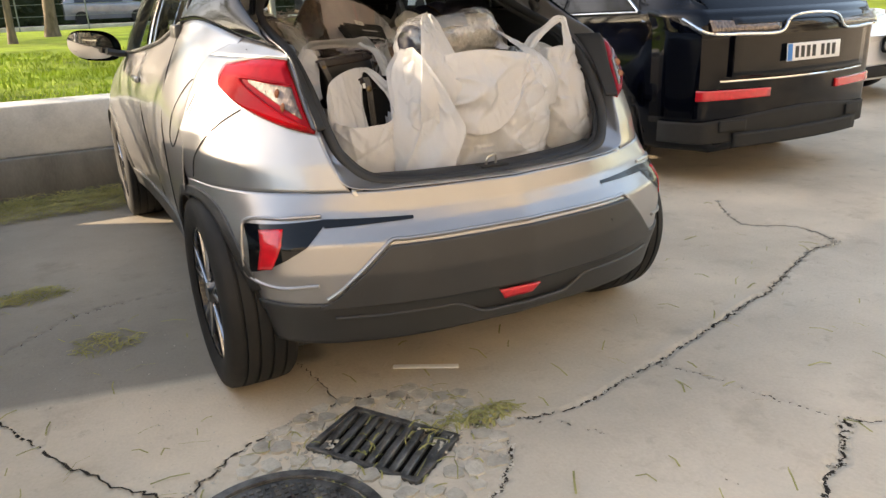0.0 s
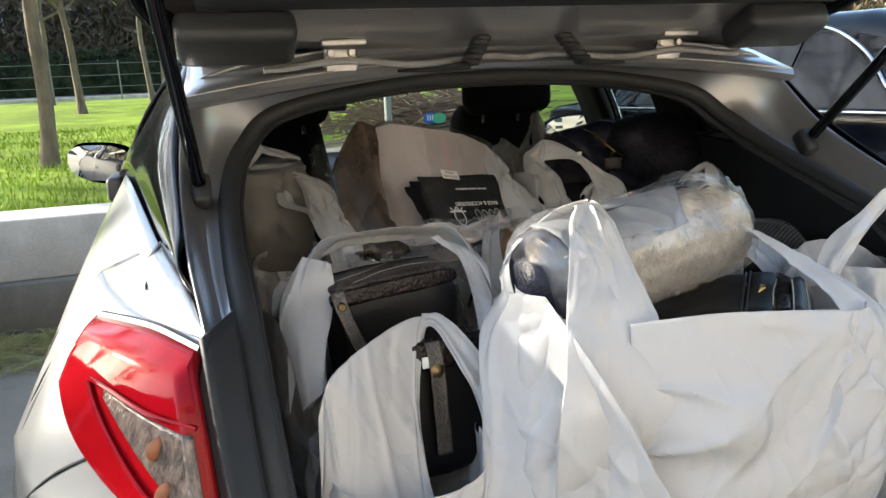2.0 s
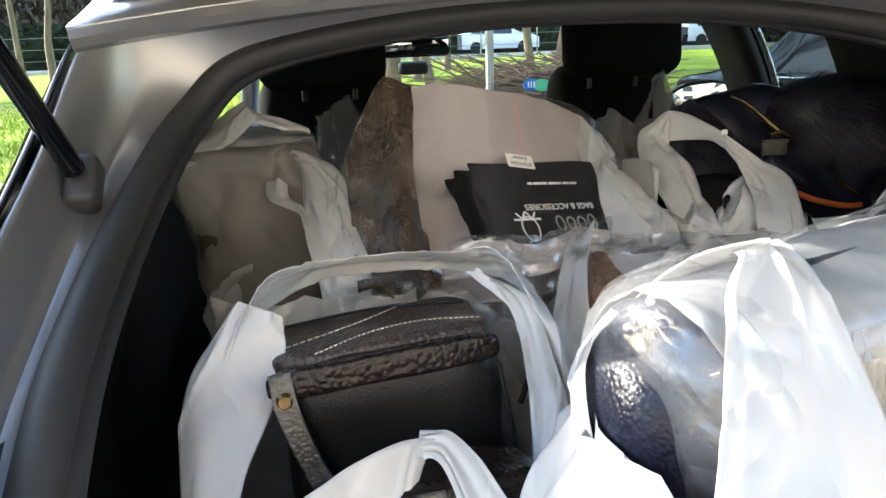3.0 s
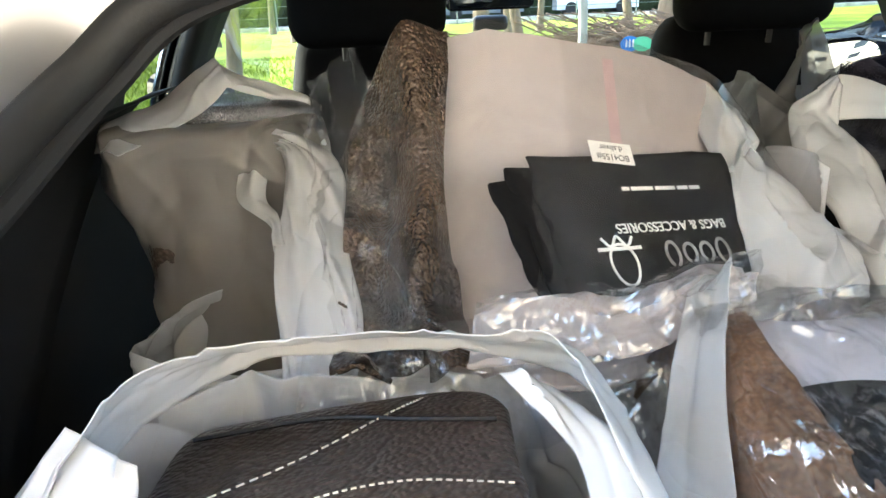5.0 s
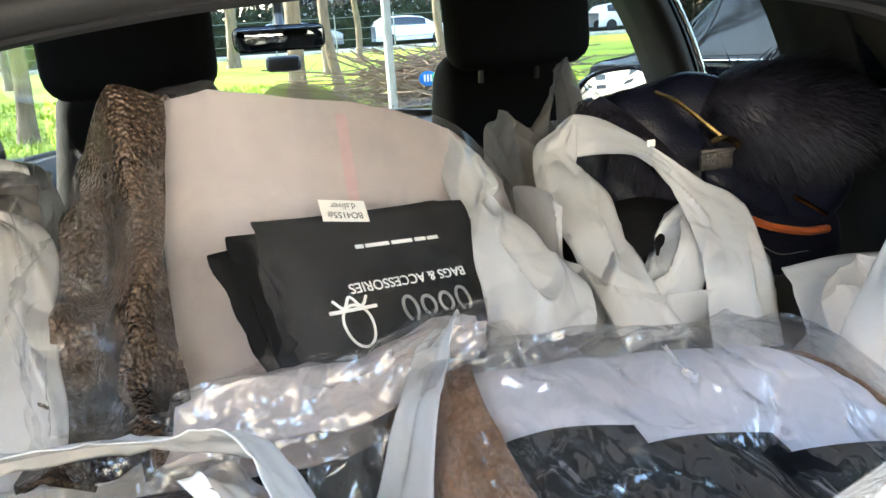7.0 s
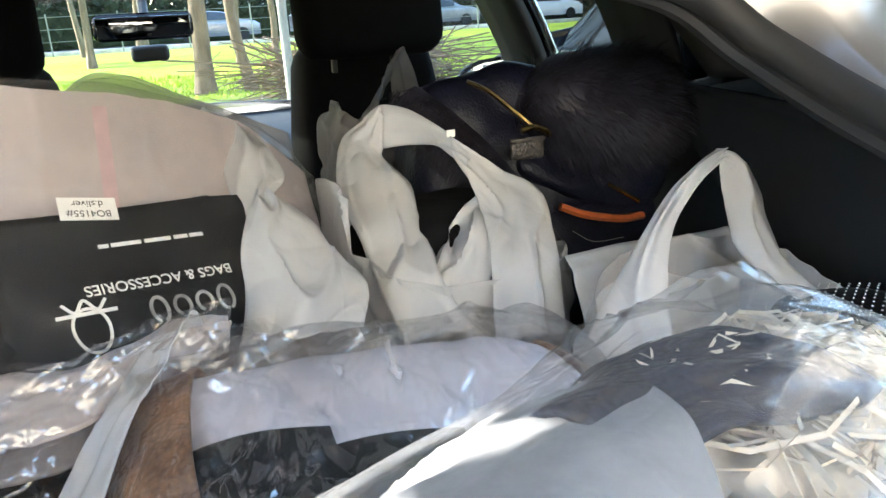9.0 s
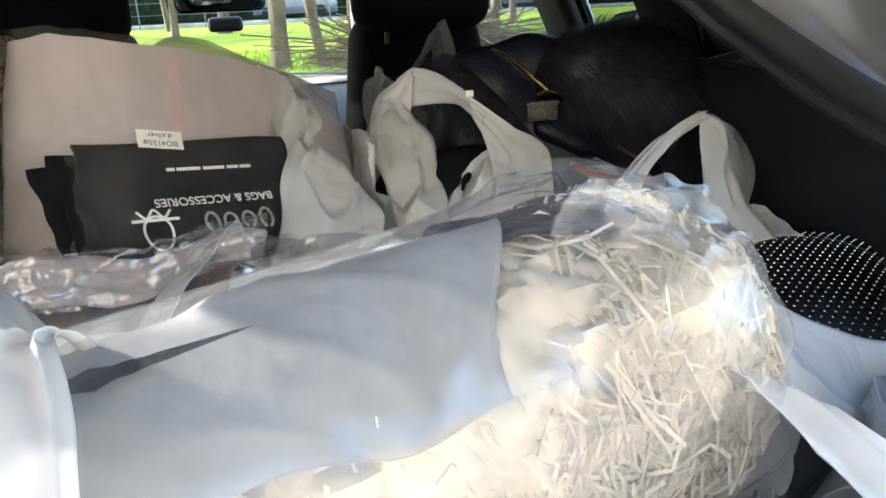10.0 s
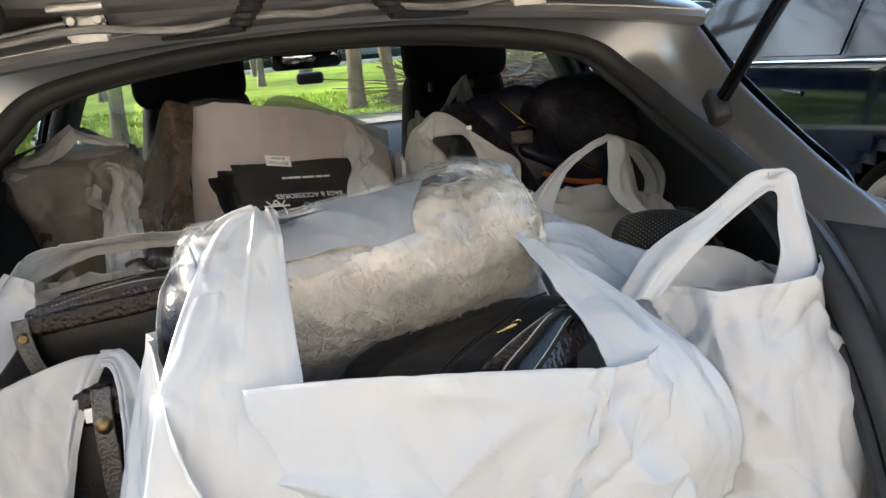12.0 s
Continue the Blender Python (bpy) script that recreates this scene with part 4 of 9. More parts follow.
lamp_l = part("tail_lamp", lamp_field(0, 1, 0, 1, 0.030, 40, 24), RED_LENS, car, "red tail lamp", thick=0.02)
lamp_r = part("tail_lamp", mirrored(lamp_field(0, 1, 0, 1, 0.030, 40, 24)), RED_LENS, car, "red tail lamp", thick=0.02)
for lp, fl in ((lamp_l, lambda q: q), (lamp_r, mirrored)):
    part("indicator_lens", fl(lamp_field(0.035, 0.50, lambda u: 0.20 + 0.84 * (u - 0.03), 0.64, 0.0335, 30, 16)), CLEAR_LENS, lp, "clear ribbed indicator lens", thick=0.004)
    for bu, bv in ((0.19, 0.52), (0.17, 0.33)):
        part("bulb", fl(moved(lathe([(-0.001, 0.0), (-0.0008, 0.008), (0.003, 0.013)], 20, "y"), Matrix.Translation(Vector(lamp_point(bu, bv, 0.0340))) @ Matrix.Rotation(0.6, 4, "Z"))), AMBER, lp, "amber bulb")
    part("upper_lens", fl(lamp_field(0.02, 0.97, 0.70, 0.975, 0.0325, 40, 8)), DARK_RED_LENS, lp, "dark red upper lens")
    part("lamp_rib", fl(tube([lamp_point(0.02, 0.67, 0.034), lamp_point(0.25, 0.67, 0.034), lamp_point(0.5, 0.66, 0.034), lamp_point(0.60, 0.60, 0.034), lamp_point(0.45, 0.42, 0.034), lamp_point(0.25, 0.25, 0.034), lamp_point(0.03, 0.10, 0.034)], 0.003, 6, 60)), RED_LENS, lp)
    part("lamp_trim", fl(tube([lamp_point(u, 1.0, 0.012) for u in np.linspace(0.0, 0.95, 14)], 0.006, 6, 40)), BLACK_PLASTIC, lp)

# the tailgate opening: edge of the skin, and the seal
EDGE = ((0, 0.470, 0.727), (0.30, 0.510, 0.728), (0.50, 0.578, 0.733), (0.542, 0.63, 0.80), (0.558, 0.678, 0.887), (0.572, 0.745, 0.99), (0.582, 0.815, 1.10),
        (0.600, 1.0, 1.165), (0.606, 1.19, 1.245), (0.590, 1.30, 1.335), (0.53, 1.34, 1.392), (0.28, 1.36, 1.425), (0, 1.37, 1.435))
SEAL = ((0, 0.545, 0.722), (0.27, 0.568, 0.724), (0.42, 0.605, 0.742), (0.490, 0.66, 0.80), (0.518, 0.715, 0.887), (0.530, 0.81, 1.0), (0.536, 0.94, 1.095),
        (0.540, 1.08, 1.145), (0.535, 1.24, 1.195), (0.505, 1.355, 1.255), (0.43, 1.40, 1.315), (0.22, 1.415, 1.352), (0, 1.42, 1.362))


def neg(p):
    return (-p[0], *p[1:])


def surround(u, v):
    a, b = Vector(curve(EDGE, u)), Vector(curve(SEAL, u))
    p = a.lerp(b, v)
    deep = knots((0, 0.06, 0.26, 0.46, 0.80, 0.92, 1), (0, 0.003, 0.034, 0.036, 0.008, 0.0, 0.004), v) * smooth01((u - 0.2) / 0.12) * (1 - 0.8 * smooth01((u - 0.70) / 0.10))
    p += Vector((0, 0.61, -0.79)) * deep
    if u <= 0.25:
        p += Vector((0.3, 0.4, 0.25)) * (0.0072 * math.sin(math.pi * v))
    return neg(p)


gut = grid(surround, 120, 18)
part("opening_surround", join(gut, mirrored(gut)), SILVER, car, "silver painted tailgate surround", thick=0.003, weld=True)


def lamp_post(u, v):
    a, b = Vector(curve(EDGE, lerp(0.335, 0.50, u))), Vector(curve(SEAL, lerp(0.335, 0.50, u)))
    p = a.lerp(b, lerp(0.02, 0.82, v))
    return neg(p + Vector((0.006, -0.016, 0.006)))


both("lamp_post_cover", grid(lamp_post, 14, 6), TRIM_DARK, car, "dark grey plastic post cover", thick=0.006)
both("buffer_plug", moved(lathe([(-0.006, 0.0), (-0.006, 0.013), (-0.003, 0.017), (0.004, 0.018)], 24, "y"), Matrix.Translation((-0.487, 0.583, 0.722)) @ Matrix.Rotation(-0.5, 4, "X")), STEEL, car)
loop = [neg(p) for p in SEAL] + [p for p in reversed(SEAL[:-1])]
part("door_seal", tube(loop, 0.017, 12, 220), RUBBER, car, "black rubber tailgate seal")
part("door_seal_lip", tube([(x * 0.975, y + 0.02, z - 0.012 if z > 0.8 else z + 0.006) for x, y, z in loop], 0.010, 8, 220), TRIM_DARK, car)

# quarter window panel beside the opening
TOP_RAIL = ((0.602, 1.0, 1.172), (0.610, 1.20, 1.262), (0.597, 1.32, 1.350), (0.578, 1.48, 1.415), (0.572, 1.66, 1.445))
LOW_RAIL = ((0.592, 0.90, 1.125), (0.640, 1.12, 1.154), (0.682, 1.34, 1.186), (0.712, 1.50, 1.206), (0.745, 1.66, 1.196))
both("quarter_glass", grid(lambda u, v: neg(Vector(curve(LOW_RAIL, u)).lerp(Vector(curve(TOP_RAIL, u)), v) + Vector((0.012 * math.sin(math.pi * v), 0, 0))), 24, 10), BLACK_GLOSS, car, "glossy black quarter panel", thick=0.004)

# greenhouse
RAIL = ((0.590, 1.30, 1.352), (0.578, 1.48, 1.415), (0.575, 1.75, 1.455), (0.582, 2.2, 1.478), (0.578, 2.65, 1.462), (0.595, 2.95, 1.405), (0.640, 3.28, 1.24), (0.700, 3.62, 1.02))


def rail(y):
    for i in range(len(RAIL) - 1):
        if y <= RAIL[i + 1][1]:
            return curve(RAIL, (i + (y - RAIL[i][1]) / (RAIL[i + 1][1] - RAIL[i][1])) / (len(RAIL) - 1))
    return RAIL[-1]


def house(y, v, off=0.0):
    a = Vector((side_x(y, 1.0), y, shoulder(y)))
    b = Vector(rail(y))
    p = a.lerp(b, v)
    return -(p.x + 0.025 * math.sin(math.pi * v) + off), y, p.z


def house_strip(y0, y1, v0, v1, nu=12, nv=6, off=0.0):
    return grid(lambda u, v: house(lerp(y0(v) if callable(y0) else y0, y1(v) if callable(y1) else y1, u), lerp(v0, v1, v), off), nu, nv)


both("rear_pillar", house_strip(1.60, lambda v: 1.80 - 0.10 * v, 0.0, 1.0, 6, 8), BLACK_GLOSS, car, "glossy black rear pillar", thick=0.006)
both("rear_side_window", house_strip(lambda v: 1.80 - 0.10 * v, 2.22, 0.02, 0.93), DARK_PANE, car, "tinted rear door window glass")
both("centre_pillar", house_strip(2.22, 2.32, 0.0, 0.95, 3, 8, 0.004), BLACK_GLOSS, car, thick=0.006)
both("front_side_window", house_strip(2.32, lambda v: 3.34 - 0.42 * v, 0.02, 0.93, 16, 8), PANE, car, "front door window glass")
both("roof_rail", house_strip(1.62, 3.0, 0.92, 1.0, 24, 3, 0.003), BLACK_GLOSS, car, thick=0.006)
both("window_ledge", tube([(lambda p: (p[0] - 0.004, p[1], p[2] + 0.004))(house(y, 0.0)) for y in np.linspace(1.62, 3.45, 16)], 0.008, 8, 60), BLACK_PLASTIC, car)
both("window_chrome", tube([house(y, 0.5, 0.004) for y in (2.205, 2.21)] and [house(2.21, v, 0.006) for v in np.linspace(0.02, 0.94, 8)], 0.006, 6, 20), CHROME, car)
both("front_pillar", tube([(lambda q: (-q[0], q[1], q[2]))(rail(y)) for y in np.linspace(2.75, 3.62, 10)], 0.035, 10, 30, flat=0.8), SILVER, car)


def roof_point(u, v):
    y = lerp(1.30, 2.78, v)
    r = rail(y)
    x = lerp(-1, 1, u)
    return x * r[0], y - 0.06 * (x * x) * (1 - v) * 0 + (0.055 * (1 - x * x) - 0.03) * (1 - v) * 1.2 + 0.10 * (1 - x * x) * v, r[2] + 0.062 * (1 - x * x) * (0.75 + 0.25 * math.sin(math.pi * v))


part("roof", grid(roof_point, 40, 40), SILVER, car, thick=0.006)
part("spoiler_gutter", tube([(roof_point(u, 0.0)[0], roof_point(u, 0.0)[1] + 0.01, roof_point(u, 0.0)[2] - 0.012) for u in np.linspace(0, 1, 21)], 0.018, 8, 60, flat=0.7), SILVER, car)


def screen_point(u, v):
    y = lerp(2.80, 3.66, v)
    x = lerp(-1, 1, u)
    r = rail(min(y, 3.62))
    bow = 0.10 * (1 - x * x)
    return x * (r[0] - 0.01), y + bow, r[2] + 0.05 * (1 - x * x) * (1 - v)


part("windscreen", grid(screen_point, 24, 16), SCREEN, car, "clear windscreen")


def bonnet_point(u, v):
    y = lerp(3.55, 4.32, v)
    x = lerp(-1, 1, u)
    return x * side_x(y, 1.0), y + 0.06 * (1 - x * x), shoulder(y) + 0.05 * (1 - x * x)


part("bonnet", grid(bonnet_point, 20, 16), SILVER, car, thick=0.004)
part("front_bumper", grid(lambda u, v: (lerp(-1, 1, u) * side_x(4.32, v), 4.32 + 0.06 * (1 - lerp(-1, 1, u) ** 2), lerp(0.27, 0.79, v)), 20, 12), SILVER, car, thick=0.004)

# sill and arch cladding
both("sill_cladding", grid(lambda u, v: side_point(lerp(1.36, 3.27, u), lerp(0.0, 0.13, v), 0.008), 40, 5), BLACK_PLASTIC, car, thick=0.012)


def arch_x(ay, y, z):
    """Half-width of the body skin beside a wheel."""
    if ay < 2 and y < 1.10:
        zz = max(0.27, min(1.09, z))
        zs, tb = (BUMPER_Z, BUMPER) if zz < 0.725 else (QUARTER_Z, QUARTER)
        return min((abs(section(zs, tb, zz, s)[1] - y), section(zs, tb, zz, s)[0]) for s in np.linspace(0.4, 1, 40))[1]
    return side_x(max(1.1, min(4.32, y)), max(0, min(1, (z - 0.27) / (shoulder(y) - 0.27))))


def arch_ring(ay, lo, hi):
    def fn(u, v):
        a = lerp(lo, hi, u)
        r = lerp(0.338, 0.372, v)
        y, z = ay + r * math.cos(a), WHEEL_R + r * math.sin(a)
        return -(arch_x(ay, y, z) + 0.008 * (1 - v)) - 0.003, y, z
    return grid(fn, 44, 4)


def arch_liner(ay):
    def fn(u, v):
        a = lerp(-0.25, math.pi + 0.25, u)
        y, z = ay + 0.385 * math.cos(a), WHEEL_R + 0.385 * math.sin(a)
        return -lerp(0.50, max(0.52, arch_x(ay, y, max(z, 0.30)) - 0.035), v), y, z
    return grid(fn, 30, 3)


both("rear_arch_trim", arch_ring(AXLE_Y, -0.15, 2.85), BLACK_PLASTIC, car, "black wheel arch trim", thick=0.01)
both("front_arch_trim", arch_ring(FRONT_AXLE_Y, -0.2, math.pi + 0.2), BLACK_PLASTIC, car, "black wheel arch trim", thick=0.01)
for ay in (AXLE_Y, FRONT_AXLE_Y):
    both("arch_liner", arch_liner(ay), GAP, car)

# panel gaps, fuel flap, door handle
def on_side(points, off=0.001, r=0.0022):
    return tube([side_point(y, (z - 0.27) / (shoulder(y) - 0.27), off) for y, z in points], r, 6, 12 * len(points))


def on_quarter(points, off=0.001, r=0.0022):
    out = []
    for s, z in points:
        x, y = section(QUARTER_Z, QUARTER, z, s)
        out.append((-(x + off * 0.7), y - off * 0.7, z))
    return tube(out, r, 6, 12 * len(points))


both("bumper_gap", on_quarter([(0.46, 0.952), (0.60, 0.915), (0.74, 0.862), (0.86, 0.80), (0.93, 0.735)]), GAP, car)
part("fuel_flap_gap", on_side([(1.17, 1.02), (1.13, 1.00), (1.12, 0.96), (1.15, 0.89), (1.22, 0.82), (1.28, 0.80), (1.32, 0.83), (1.30, 0.90), (1.26, 0.97), (1.22, 1.02), (1.17, 1.02)]), GAP, car)
both("rear_door_gap", on_side([(1.62, 1.14), (1.56, 1.00), (1.52, 0.85), (1.50, 0.70), (1.56, 0.55), (1.68, 0.40)]), GAP, car)
both("front_door_gap", on_side([(2.28, 1.06), (2.27, 0.8), (2.29, 0.40)]), GAP, car)
both("door_handle", moved(box(0, 0, 0, 0.022, 0.15, 0.026, 0.009, 3), Matrix.Translation((-side_x(2.33, 0.86) - 0.018, 2.36, 0.945))), SILVER, car)
both("upper_handle", moved(box(0, 0, 0, 0.03, 0.11, 0.05, 0.010, 3), Matrix.Translation((-side_x(1.64, 0.97) - 0.006, 1.66, 1.165))), BLACK_PLASTIC, car)

# wheels
tyre_profile = [(-0.10, 0.225), (-0.112, 0.245), (-0.116, 0.285), (-0.108, 0.318), (-0.092, 0.332), (-0.068, 0.3345), (-0.066, 0.326), (-0.060, 0.326), (-0.058, 0.3355), (-0.026, 0.336), (-0.024, 0.326),
                (-0.018, 0.326), (-0.016, 0.336), (0.016, 0.336), (0.018, 0.326), (0.024, 0.326), (0.026, 0.336), (0.058, 0.3355), (0.060, 0.326), (0.066, 0.326), (0.068, 0.3345), (0.092, 0.332), (0.108, 0.318), (0.116, 0.285), (0.112, 0.245), (0.10, 0.225)]
for sx in (-1, 1):
    for ay in (AXLE_Y, FRONT_AXLE_Y):
        c = (sx * 0.772, ay, WHEEL_R - 0.002)
        wheel = part("wheel", moved(lathe([(-0.09, 0.05), (-0.09, 0.22), (-0.10, 0.232), (0.10, 0.232), (0.095, 0.22), (0.02, 0.21), (0.02, 0.05)], 48), Matrix.Translation(c) @ Matrix.Diagonal((sx, 1, 1, 1))), RIM_BLACK, car, "black and machined alloy wheel")
        part("tyre", moved(lathe(tyre_profile, 72), Matrix.Translation(c)), TYRE, wheel, "black grooved tyre")
        blades = []
        for k in range(5):
            for tw in (-0.16, 0.16):
                a = 2 * math.pi * k / 5 + tw
                spoke = box(0, 0, 0.135, 0.022, 0.015, 0.19, 0.006, 2, Matrix.Rotation(0.10 * (1 if tw > 0 else -1), 4, "X"))
                blades.append(moved(spoke, Matrix.Translation((c[0] + sx * 0.088, c[1], c[2])) @ Matrix.Rotation(a, 4, "X")))
        part("spokes", join(*blades), RIM_ALLOY, wheel, "machined double spokes")
        part("hub_cap", moved(lathe([(0.0, 0.0), (0.0, 0.028), (-0.02, 0.045), (-0.05, 0.06)], 24), Matrix.Translation((c[0] + sx * 0.105, c[1], c[2])) @ Matrix.Diagonal((sx, 1, 1, 1))), RIM_BLACK, wheel)

# door mirrors
for sx in (-1, 1):
    m0 = Matrix.Translation((sx * 0.955, 2.97, 1.075)) @ Matrix.Rotation(sx * 0.10, 4, "Z")
    shell = grid(lambda u, v: (lambda a, b: (0.125 * math.copysign(abs(math.cos(a)) ** 0.7, math.cos(a)) * math.sin(b) ** 0.6, 0.10 * (1 - math.cos(b)) * 0.62, 0.078 * math.copysign(abs(math.sin(a)) ** 0.8, math.sin(a)) * math.sin(b) ** 0.6 + 0.02 * math.cos(a) * sx * math.sin(b)))(2 * math.pi * u, math.pi * (0.5 + 0.5 * v)), 40, 14, True)
    mirror_ob = part("door_mirror", moved(shell, m0), BLACK_GLOSS, car, "black door mirror")
    part("mirror_glass", moved(grid(lambda u, v: ((0.112 * v) * math.copysign(abs(math.cos(6.2832 * u)) ** 0.7, math.cos(6.2832 * u)), 0.066 + 0.006 * v * v, (0.067 * v) * math.copysign(abs(math.sin(6.2832 * u)) ** 0.8, math.sin(6.2832 * u)) + 0.018 * v * math.cos(6.2832 * u) * sx), 40, 5, True), m0 @ Matrix.Rotation(-sx * 0.30, 4, "Z")), MIRROR, mirror_ob, "mirror glass")
    part("mirror_foot", tube([(sx * 0.78, 3.02, 1.025), (sx * 0.84, 3.01, 1.03), (sx * 0.90, 3.0, 1.045)], 0.026, 10, 12, flat=0.7), BLACK_PLASTIC, mirror_ob)

# interior: floor, side trim, lining, dashboard
part("boot_floor", box(0, 1.35, 0.615, 1.20, 1.55, 0.03, 0.006), FELT, car, "black felt boot floor")


def sill_trim(u, v):
    x = lerp(-0.46, 0.46, u)
    y0 = knots((0, 0.27, 0.42, 0.46), (0.55, 0.573, 0.608, 0.63), abs(x))
    return x, y0 + [0.0, 0.02, 0.10, 0.13, 0.135][round(v * 4)], 0.728 + 0.012 * abs(x) / 0.46 + [0.0, 0.012, 0.004, -0.01, -0.12][round(v * 4)]


part("sill_trim", grid(sill_trim, 40, 4), TRIM_DARK, car, "black plastic load sill trim", thick=0.006)
part("latch_recess", box(-0.02, 0.585, 0.738, 0.10, 0.05, 0.012, 0.004), GAP, car)
part("latch_striker", tube([(-0.045, 0.580, 0.735), (-0.045, 0.572, 0.765), (-0.02, 0.570, 0.775), (-0.012, 0.572, 0.765), (-0.012, 0.580, 0.735)], 0.004, 8, 24), STEEL, car)


def boot_side(u, v):
    t = lerp(0.16, 0.66, u)
    s = Vector(curve(SEAL, t))
    w = Vector((0.63 + 0.02 * math.sin(4 * u), lerp(1.0, 1.9, u), lerp(0.60, 1.20, smooth01(u * 1.1))))
    p = s.lerp(w, v)
    p.x += 0.03 * math.sin(math.pi * v)
    return neg(p)


both("boot_side_trim", grid(boot_side, 40, 14), TRIM_DARK, car, "dark plastic boot side trim", thick=0.004)
both("boot_side_wall", grid(lambda u, v: (-0.655, lerp(1.0, 2.25, u), lerp(0.58, 1.12, v)), 6, 4), TRIM_DARK, car)


def lining(u, v):
    t = lerp(0.62, 1.0, u)
    s = Vector(curve(SEAL, t))
    w = Vector(curve(((0.66, 1.62, 1.20), (0.64, 1.72, 1.30), (0.575, 1.80, 1.385), (0.40, 1.85, 1.425), (0, 1.87, 1.44)), u))
    p = s.lerp(w, v)
    p += Vector((0.02, 0.0, 0.02)) * math.sin(math.pi * v)
    return neg(p)


liner = grid(lining, 40, 10)
part("roof_lining_rear", join(liner, mirrored(liner)), HEADLINER, car, "grey speckled cloth roof lining", thick=0.004, weld=True)
part("roof_lining", grid(lambda u, v: (lerp(-0.585, 0.585, u), lerp(1.80, 2.84, v), 1.445 - 0.05 * (2 * u - 1) ** 4 + 0.012 * math.sin(math.pi * v)), 20, 10), HEADLINER, car, thick=0.01)
both("pillar_trim", house_strip(1.70, 1.86, 0.0, 1.0, 3, 8, -0.05), TRIM_DARK, car, thick=0.01)
both("post_trim", house_strip(2.18, 2.36, 0.0, 1.0, 3, 8, -0.03), TRIM_DARK, car, thick=0.02)
both("door_inner", grid(lambda u, v: (-(side_x(lerp(1.7, 3.4, u), 1.0) - 0.06), lerp(1.7, 3.4, u), lerp(0.5, shoulder(lerp(1.7, 3.4, u)) + 0.005, v)), 20, 6), TRIM_DARK, car, thick=0.02)
part("dashboard", grid(lambda u, v: (lerp(-0.70, 0.70, u), lerp(2.98, 3.64, v), 0.99 - 0.10 * (1 - v) ** 4 + 0.02 * math.sin(9 * u) * (1 - v)), 24, 12), TRIM_DARK, car, "black dashboard top", thick=0.08)
mirror_in = part("inside_mirror", moved(box(0, 0, 0, 0.265, 0.035, 0.072, 0.022, 4), Matrix.Translation((-0.065, 3.08, 1.312)) @ Matrix.Rotation(0.12, 4, "Z")), BLACK_GLOSS, car, "black inside rear-view mirror")
part("mirror_glass", moved(box(0, -0.0175, 0, 0.245, 0.003, 0.056, 0.001), Matrix.Translation((-0.065, 3.08, 1.312)) @ Matrix.Rotation(0.12, 4, "Z") @ Matrix.Rotation(0.1, 4, "X")), MIRROR, mirror_in, "mirror glass")
part("sensor_box", moved(box(0, 0, 0, 0.105, 0.05, 0.045, 0.014, 3), Matrix.Translation((-0.06, 3.14, 1.238))), BLACK_PLASTIC, mirror_in)
part("mirror_stalk", tube([(-0.06, 3.09, 1.34), (-0.06, 3.12, 1.38), (-0.06, 3.10, 1.42)], 0.014, 8, 10), BLACK_PLASTIC, mirror_in)

for sx in (-1, 1):
    back = box(0, 0, 0, 0.47, 0.15, 0.72, 0.07, 4)
    back = ([(x * (1 - 0.34 * smooth01((z - 0.02) / 0.28)), y, z) for x, y, z in back[0]], back[1])
    seat = part("front_seat", moved(back, Matrix.Translation((sx * 0.375, 2.34, 0.90)) @ Matrix.Rotation(-0.20, 4, "X")), SEAT_CLOTH, car, "black cloth front seat")
    part("headrest", moved(box(0, 0, 0, 0.295, 0.10, 0.22, 0.045, 4, Matrix.Rotation(-0.12, 4, "X")), Matrix.Translation((sx * 0.362, 2.26, 1.335))), SEAT_CLOTH, seat)
    for dx in (-0.06, 0.06):
        part("headrest_rod", tube([(sx * 0.35 + dx, 2.28, 1.20), (sx * 0.35 + dx, 2.265, 1.30)], 0.006, 8, 3), BLACK_PLASTIC, seat)
part("folded_rear_seat", box(0, 1.95, 0.80, 1.16, 0.50, 0.16, 0.05, 3, Matrix.Rotation(0.05, 4, "X")), SEAT_CLOTH, car, "black folded rear seat")

# parking permit on the windscreen
sticker = part("permit_sticker", moved(lathe([(0, 0), (0, 0.034), (0.001, 0.034)], 32, "y"), Matrix.Translation((0.475, 3.545, 1.135)) @ Matrix.Diagonal((1.0, 1, 0.8, 1))), STICKER_BLUE, car, "blue and green parking permit sticker")
part("green_half", moved(lathe([(-0.002, 0), (-0.002, 0.036), (-0.001, 0.036)], 32, "y"), Matrix.Translation((0.520, 3.543, 1.133)) @ Matrix.Diagonal((1.0, 1, 0.72, 1))), STICKER_GREEN, sticker, "green half")
for k in range(3):
    part("print_bar", box(0.462 + 0.012 * k, 3.540, 1.137, 0.006, 0.002, 0.026), LABEL_WHITE, sticker)

# tailgate, swung up on its hinges
TG = Matrix.Translation((0, 1.30, 1.425)) @ Matrix.Rotation(radians(-26), 4, "X")


def gate_half(y):
    return knots((-1.0, -0.75, -0.45, -0.12, 0.0), (0.54, 0.62, 0.66, 0.64, 0.56), y)


def gate_point(u, v, z):
    y = lerp(0.0, -1.02, v)
    return lerp(-1, 1, u) * gate_half(y), y - 0.0 * abs(lerp(-1, 1, u)), z(lerp(-1, 1, u), v) if callable(z) else z


